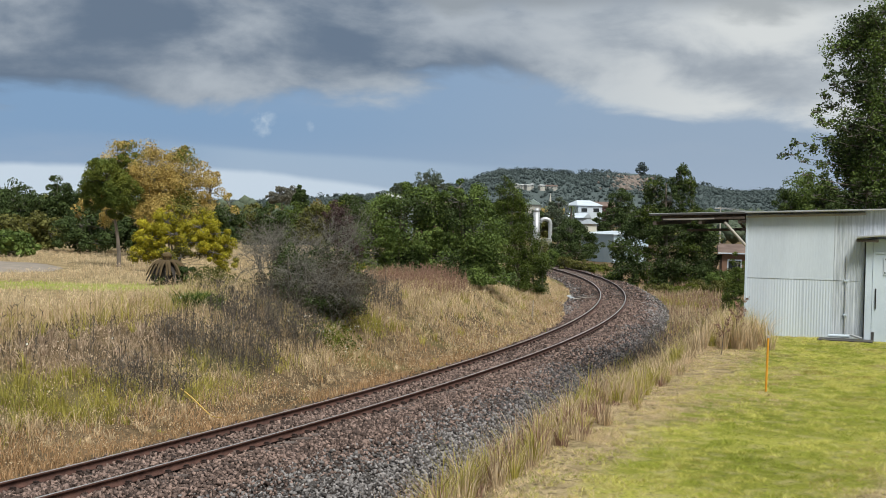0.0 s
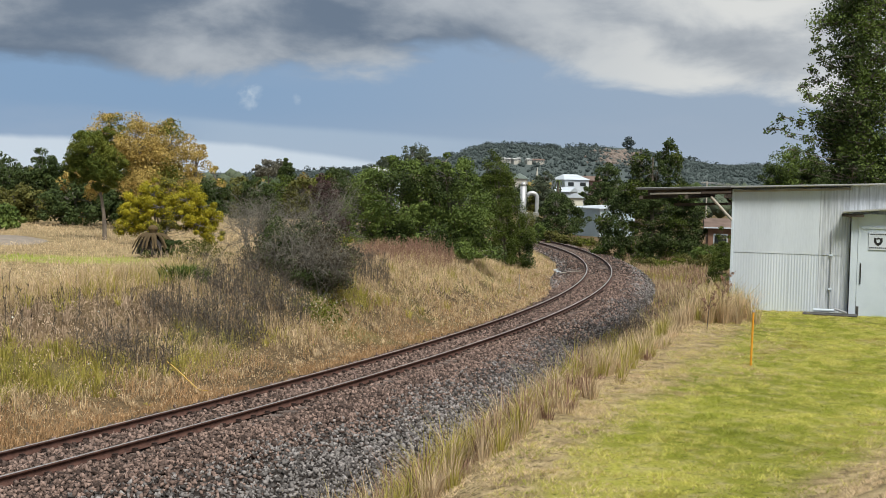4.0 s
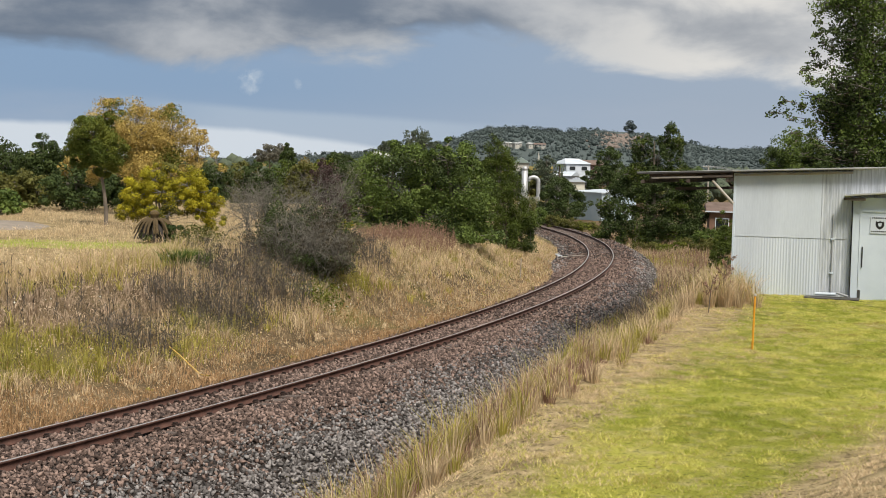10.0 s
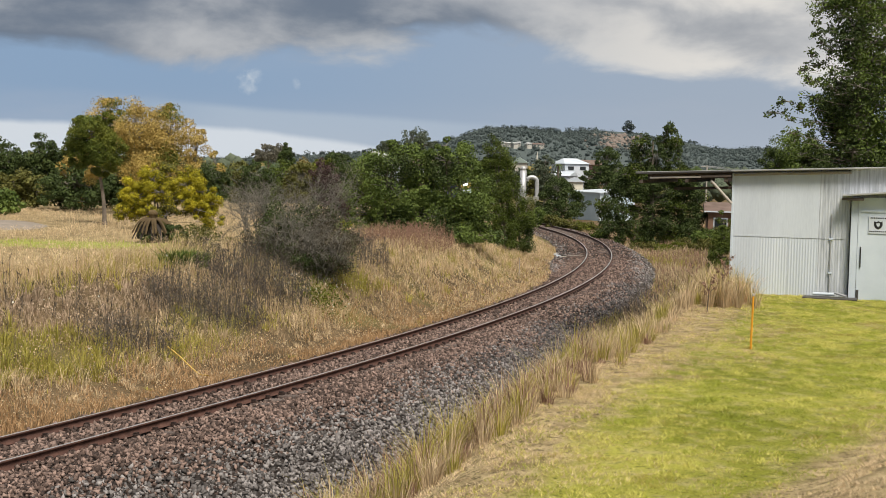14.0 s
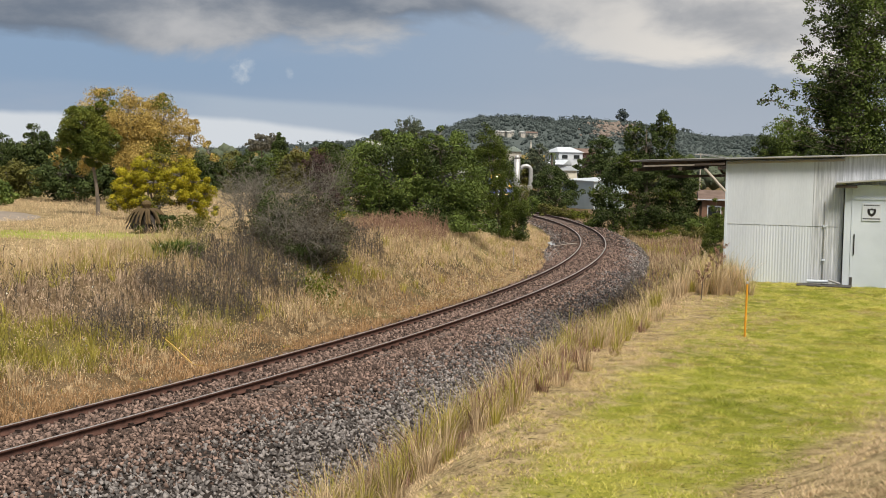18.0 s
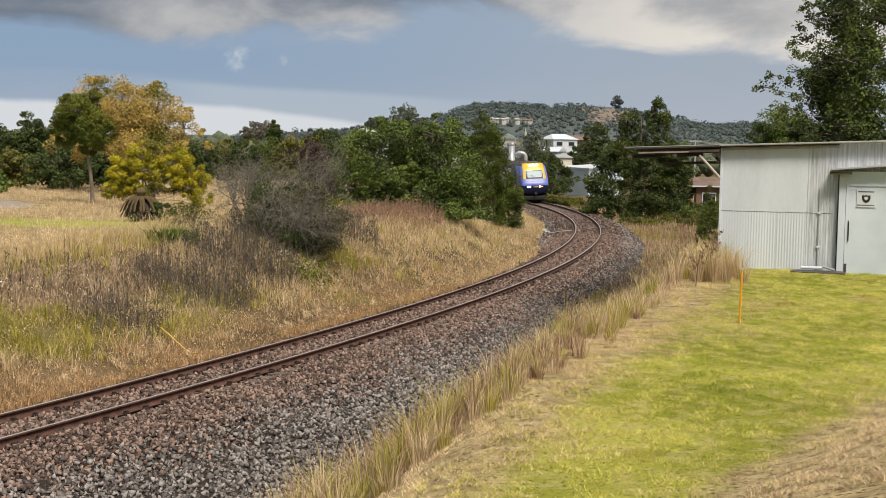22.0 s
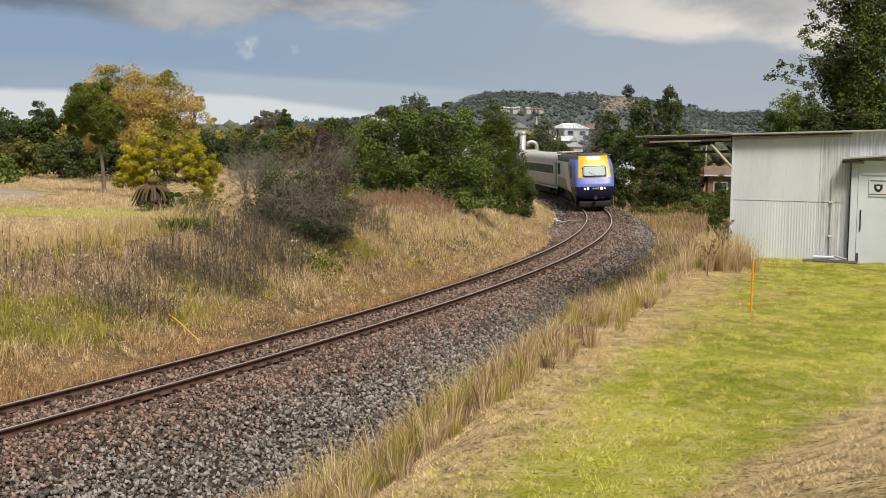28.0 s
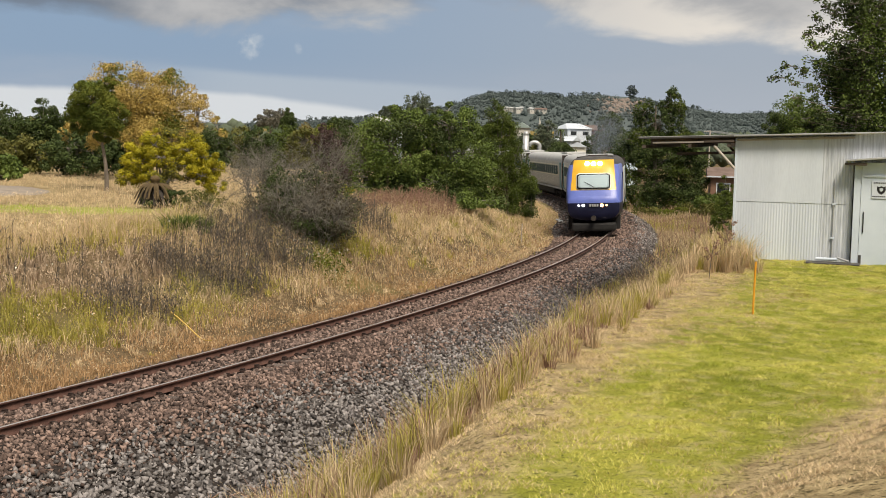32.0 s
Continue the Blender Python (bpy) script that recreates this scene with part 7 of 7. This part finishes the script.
def power_car():
    e = base("power_car", pose(0, 0, 0), "diesel power car with yellow cab, violet-blue nose and lit headlights", "locomotive")
    L = 8.7
    # body behind the cab
    sec = [(y, 1.45, 0.95, 3.95, 4.2, 7.0) for y in np.linspace(-L, 4.6, 30)]
    # cab: roof falls, nose rounds in
    for t in np.linspace(0.04, 1, 30):
        y = 4.6 + 4.1 * t
        w = 1.45 - 0.08 * t**2.2 - 0.07 * max(0, (t - 0.86) / 0.14) ** 2
        z1 = 3.95 - 0.10 * t**2 - 1.9 * max(0, (t - 0.66) / 0.34) ** 1.6 * 0.98
        z0 = 0.95 - 0.35 * min(1, t * 3) + 0.16 * max(0, (t - 0.8) / 0.2) ** 2
        sec.append((y, w, z0, z1, 4.2 - 0.8 * t, 7.0 - 4.2 * t))
    v, f = superloft(sec, 56)
    bm = cut(v, f, [((0, 0, 1.62), (0, 0, 1)), ((0, 0, 2.26), (0, 0, 1)), ((1.08, 0, 3.1), (1, 0, 0.09)), ((-1.08, 0, 3.1), (-1, 0, 0.09)), ((0, 6.5, 0), (0, 1, 0)), ((0, 0, 3.55), (0, 0, 1)),
                    ((0, 7.5, 0), (0, 1, 1.5)), ((0, 4.7, 0), (0, 1, 2.1)), ((0, 0, 3.3), (0, 0, 1)), ((0, 0, 2.0), (0, 0, 1)), ((0, 3.3, 0), (0, 1, 0)), ((0, 0, 3.78), (0, 0, 1))])
    fore = lambda y, z: y + 1.5 * z > 7.5
    yel = lambda x, y, z: 2.26 < z < 3.78 and abs(x) < 1.08 - 0.09 * (z - 3.1) and y > 6.5
    stripe = lambda x, y, z: z < 3.3 and not fore(y, z) and y + 2.1 * z > 4.7
    nav = lambda x, y, z: z < 1.62 and fore(y, z)
    blu = lambda x, y, z: fore(y, z) and y > 3.3 and z < 3.55 and z > 1.62 and not yel(x, y, z)
    rest = lambda x, y, z: not (nav(x, y, z) or yel(x, y, z) or stripe(x, y, z) or blu(x, y, z))
    take("lower_nose", bm, nav, "navy", e, "dark navy lower nose")
    take("cab_front", bm, yel, "yellow", e, "yellow cab front and brow")
    take("side_stripe", bm, stripe, "cream", e, "cream slanting side stripe")
    take("cab_side", bm, blu, "blue", e, "violet-blue cab side and nose band")
    take("upper_side", bm, lambda *p: rest(*p) and 2.0 < p[2] <= 3.3, "pale_blue", e, "pale blue upper body side")
    take("lower_side", bm, lambda *p: rest(*p) and p[2] <= 2.0, "dull_steel", e, "dull grey lower body side")
    take("roof", bm, lambda *p: rest(*p) and p[2] > 3.3, "soot_roof", e)
    bm.free()
    tip = sec[-1]
    # closed front below the brow
    vf, _ = superloft([tip, tip], 56)
    ring = vf[:56]
    cz = (tip[2] + tip[3]) / 2
    rings = [ring]
    for k in (0.8, 0.55, 0.28):
        rings.append(np.stack([ring[:, 0] * k, ring[:, 1] + 0.16 * (1 - k * k) ** 0.5, cz + (ring[:, 2] - cz) * k], 1))
    vv = np.concatenate(rings)
    ff = np.array([(i * 56 + j, i * 56 + (j + 1) % 56, (i + 1) * 56 + (j + 1) % 56, (i + 1) * 56 + j) for i in range(3) for j in range(56)])
    bm = cut(vv, ff, [((0, 0, 1.62), (0, 0, 1))])
    take("nose_panel", bm, lambda x, y, z: z < 1.62, "navy", e, "dark navy nose panel")
    take("nose_panel", bm, lambda x, y, z: z >= 1.62, "blue", e, "violet-blue nose panel")
    bm.free()
    bm = bmesh.new()
    bm.faces.new([bm.verts.new(p) for p in rings[-1]])
    part("nose_panel", bm, M["navy"], e)
    # front pieces stand on the slope of the nose
    return e, sec


def finish_power_car(e, sec):
    def sloped(name, x0, x1, z0, z1, out, mat, label="", parent=None, r=0.07):
        """A rounded plate that follows the sloping front."""
        rows, cols = 12, 10
        vs = []
        for back in (0, 1):
            for j in range(rows + 1):
                z = z0 + (z1 - z0) * j / rows
                k = min(z - z0, z1 - z)
                inset = r - math.sqrt(max(0, r * r - (r - min(k, r)) ** 2))
                for i in range(cols + 1):
                    x = x0 + inset + (x1 - x0 - 2 * inset) * i / cols
                    vs.append((x, nose_at(z) - 0.05 * x * x + out - 0.07 * back, z))
        m = (rows + 1) * (cols + 1)
        g = lambda j, i: j * (cols + 1) + i
        fs = [(g(j, i), g(j + 1, i), g(j + 1, i + 1), g(j, i + 1)) for j in range(rows) for i in range(cols)]
        rim = [g(0, i) for i in range(cols)] + [g(j, cols) for j in range(rows)] + [g(rows, i) for i in range(cols, 0, -1)] + [g(j, 0) for j in range(rows, 0, -1)]
        fs += [(rim[i], rim[(i + 1) % len(rim)], rim[(i + 1) % len(rim)] + m, rim[i] + m) for i in range(len(rim))]
        return mesh_of(name, vs, fs, M[mat], parent or e, label)

    zs = [(s[0], s[3]) for s in sec if s[0] > 6.9]

    def nose_at(z):
        for (ya, za), (yb, zb) in zip(zs, zs[1:]):
            if za >= z >= zb:
                return ya + (yb - ya) * (za - z) / (za - zb + 1e-6)
        return zs[-1][0] if z < zs[-1][1] else zs[0][0]

    fr = sloped("windscreen_frame", -0.88, 0.88, 2.28, 3.12, 0.03, "cream", "cream windscreen surround", r=0.13)
    sloped("windscreen_seal", -0.84, 0.84, 2.32, 3.08, 0.045, "black", "black rubber seal", fr, 0.12)
    sloped("windscreen", -0.78, 0.78, 2.37, 3.03, 0.06, "screen", "windscreen with pale reflection painted in its colour", fr, 0.10)
    v, f = tube([(-0.05, nose_at(2.42) + 0.09, 2.40), (0.45, nose_at(2.68) + 0.09, 2.68)], [0.014, 0.012], 5)
    mesh_of("wiper", v, f, M["black"], e)
    for x in (-0.32, 0.0, 0.32):
        yy = nose_at(3.58) + 0.02
        bm = bmesh.new()
        vs = cyl(bm, 0.13, -0.02, 0.05, axis="y", sides=18)
        bmesh.ops.translate(bm, verts=vs, vec=(x, yy, 3.58))
        part("headlight", bm, M["lamp"], e, "lit white headlight")
    ym = 8.80
    for x, r, mt in ((0.52, 0.065, "lamp"), (-0.42, 0.09, "lamp_warm"), (0.74, 0.045, "lamp"), (-0.66, 0.05, "lamp_warm")):
        bm = bmesh.new()
        vs = cyl(bm, r, -0.05, 0.10, axis="y", sides=16)
        bmesh.ops.translate(bm, verts=vs, vec=(x, ym + 0.02 - 0.05 * abs(x), 1.50))
        part("marker_light", bm, M[mt], e, "lit marker light")
    for i in range(4):
        part("number_bar", boxm(-0.25 + i * 0.12, -0.16 + i * 0.12, ym + 0.10, ym + 0.115, 1.44, 1.56), M["zinc"], e)
    part("skirt", boxm(-1.12, 1.12, 7.6, 8.62, 0.18, 0.62, 0.12), M["black"], e, "black snowplough skirt")
    bm = bmesh.new()
    vs = cyl(bm, 0.13, -0.25, 0.25, axis="y", sides=12)
    bmesh.ops.translate(bm, verts=vs, vec=(0, 8.75, 0.85))
    part("coupler", bm, M["under"], e)
    for sx in (-1, 1):
        part("cab_step", boxm(sx * 1.2 - 0.12, sx * 1.2 + 0.12, 7.0, 7.9, 0.25, 1.0, 0.03), M["black"], e, "black steps below the cab")
        bm = bmesh.new()
        box(bm, 0, 0.03, 6.55, 7.25, 2.35, 3.05, 0.01)
        bmesh.ops.translate(bm, verts=bm.verts, vec=(sx * 1.405 - 0.015, 0, 0))
        part("cab_window", bm, M["screen"], e, "pale cab side window")
        part("cab_door", boxm(sx * 1.445 - 0.02, sx * 1.445 + 0.02, 5.35, 6.0, 2.2, 3.1, 0.01), M["navy"], e)
        part("grille", boxm(sx * 1.44 - 0.03, sx * 1.44 + 0.03, -8.2, -5.4, 2.2, 3.1, 0.01), M["under"], e, "dark ventilation grille")
        part("roof_rail", boxm(sx * 0.9 - 0.05, sx * 0.9 + 0.05, -6.0, 5.6, 3.86, 3.94, 0.02), M["soot_roof"], e)
    part("roof_hatch", boxm(-0.85, 0.85, 4.2, 5.9, 3.83, 3.95, 0.03), M["soot_roof"], e)
    part("exhaust", boxm(-0.55, 0.55, -1.2, 1.2, 3.84, 4.0, 0.04), M["under"], e, "sooty exhaust cover")
    part("underframe", boxm(-1.25, 1.25, -3.2, 3.0, 0.45, 0.97, 0.05), M["under"], e)
    bogie(e, 5.3)
    bogie(e, -5.6)
    return e


def coach(label, teal_end):
    e = base("coach", pose(0, 0, 0), label, "carriage")
    L = 11.9
    sec = [(y, 1.45, 0.95, 3.84, 4.2, 8.0) for y in np.linspace(-L, L, 40)]
    v, f = superloft(sec, 48)
    vv, ff = pick(v, f, lambda x, y, z: z > 3.28)
    mesh_of("roof", vv, ff, M["roof_grey"], e, smooth=True)
    vv, ff = pick(v, f, lambda x, y, z: z <= 3.28)
    mesh_of("body", vv, ff, M["steel"], e, smooth=True)
    for y in (-L, L):
        part("end_wall", boxm(-1.40, 1.40, y - 0.02, y + 0.02, 0.98, 3.75, 0.005), M["under"], e)
    part("gangway", boxm(-0.6, 0.6, L, L + 0.35, 1.0, 3.3, 0.02), M["black"], e)
    for sx in (-1, 1):
        part("window_band", boxm(sx * 1.45 - 0.02, sx * 1.45 + 0.02, -9.6, 9.6, 2.02, 2.98, 0.008), M["cream"], e, "pale window surround")
        for i in range(15):
            y = -9.3 + i * 1.27
            part("window", boxm(sx * 1.46 - 0.02, sx * 1.46 + 0.025, y, y + 1.08, 2.13, 2.87, 0.01), M["glass"], e)
        for i in range(7):
            z = 1.12 + i * 0.12
            part("rib", boxm(sx * 1.448 - 0.012, sx * 1.448 + 0.012, -10.2, 10.2, z, z + 0.05, 0.006), M["steel"], e)
        for y in (-11.4, 10.6):
            part("door", boxm(sx * 1.455 - 0.02, sx * 1.455 + 0.02, y, y + 0.85, 1.05, 3.15, 0.01), M["teal" if teal_end else "navy"], e, "blue passenger door")
        part("sole_bar", boxm(sx * 1.44 - 0.03, sx * 1.44 + 0.03, -11.8, 11.8, 0.90, 1.05, 0.01), M["roof_grey"], e)
    part("underframe", boxm(-1.2, 1.2, -5.5, 5.5, 0.35, 0.95, 0.05), M["under"], e)
    part("air_unit", boxm(-0.8, 0.8, 7.5, 10.5, 3.80, 3.98, 0.05), M["roof_grey"], e)
    bogie(e, 8.3)
    bogie(e, -8.3)
    return e


pc, nose = power_car()
finish_power_car(pc, nose)
first = coach("stainless steel passenger coach with long window band", True)
tagged(first, group="passenger coaches")
coaches = [first] + [copy_thing(first, pose(0, 0, 0)) for _ in range(3)]

# exhaust smoke: puffs of fine soot specks
def smoke_puff(seed, r):
    rng = np.random.default_rng(seed)
    p = rng.normal(size=(int(8500 * r), 3)) * [r * 0.5, r * 0.6, r * 0.4]
    v, f = cards(p, 0.011, rng, 0.0, 1.2)
    return tagged(mesh_of("smoke_puff", v, f, M["smoke"]), "thin grey diesel exhaust smoke above the train", "smoke", "exhaust puffs", "stuff")


PUFFS = [(smoke_puff(200 + i, 0.5 + 0.22 * i), i) for i in range(6)]

# where the nose is on the line, second by second
RUN = [(0, 232.0), (10, 176.0), (16, 142.5), (20, 120.0), (21, 114.4), (23, 103.6), (25, 92.0), (27.5, 76.6), (29, 67.0), (30, 60.6), (31, 54.2), (32, 47.6)]


def at_line(s, half):
    """Pose of a vehicle whose middle is at s and whose bogies stand half a base apart on the line."""
    xa, ya, _ = on_line(s + half)
    xb, yb, _ = on_line(s - half)
    # it runs towards smaller s
    head = math.degrees(math.atan2(float(ya - yb), float(xa - xb))) + 90
    tilt = math.degrees(math.atan2(CANT, 1.505))
    return pose(float(xa + xb) / 2, float(ya + yb) / 2, float(rail_z(s)) + CANT / 2) @ pose(0, 0, 0, 0, 0, head) @ pose(0, 0, 0, math.degrees(math.atan(GRADE)) * -1, tilt, 0)


def motions():
    ts = [t for t in range(33)]
    rt, rs = [r[0] for r in RUN], [r[1] for r in RUN]
    def at_time(t):
        return float(np.interp(t, rt, rs))
    walk(pc, [(t, at_line(at_time(t) + 8.8, 5.4)) for t in ts])
    back = 8.8 + 8.7
    for c in coaches:
        walk(c, [(t, at_line(at_time(t) + back + 0.4 + 11.9, 8.3)) for t in ts])
        back += 0.75 + 23.8

    for p, i in PUFFS:
        rows = []
        for t in ts:
            x, y, _ = on_line(at_time(t) + 9.0 + 1.3 * i)
            rows.append((t, pose(float(x) + 0.08 * i - 0.2, float(y), float(rail_z(at_time(t))) + 4.3 + 0.30 * i + 0.12 * math.sin(t * 1.7 + i), 0, 0, 25 * math.sin(t * 0.9 + i))))
        walk(p, rows)


motions()
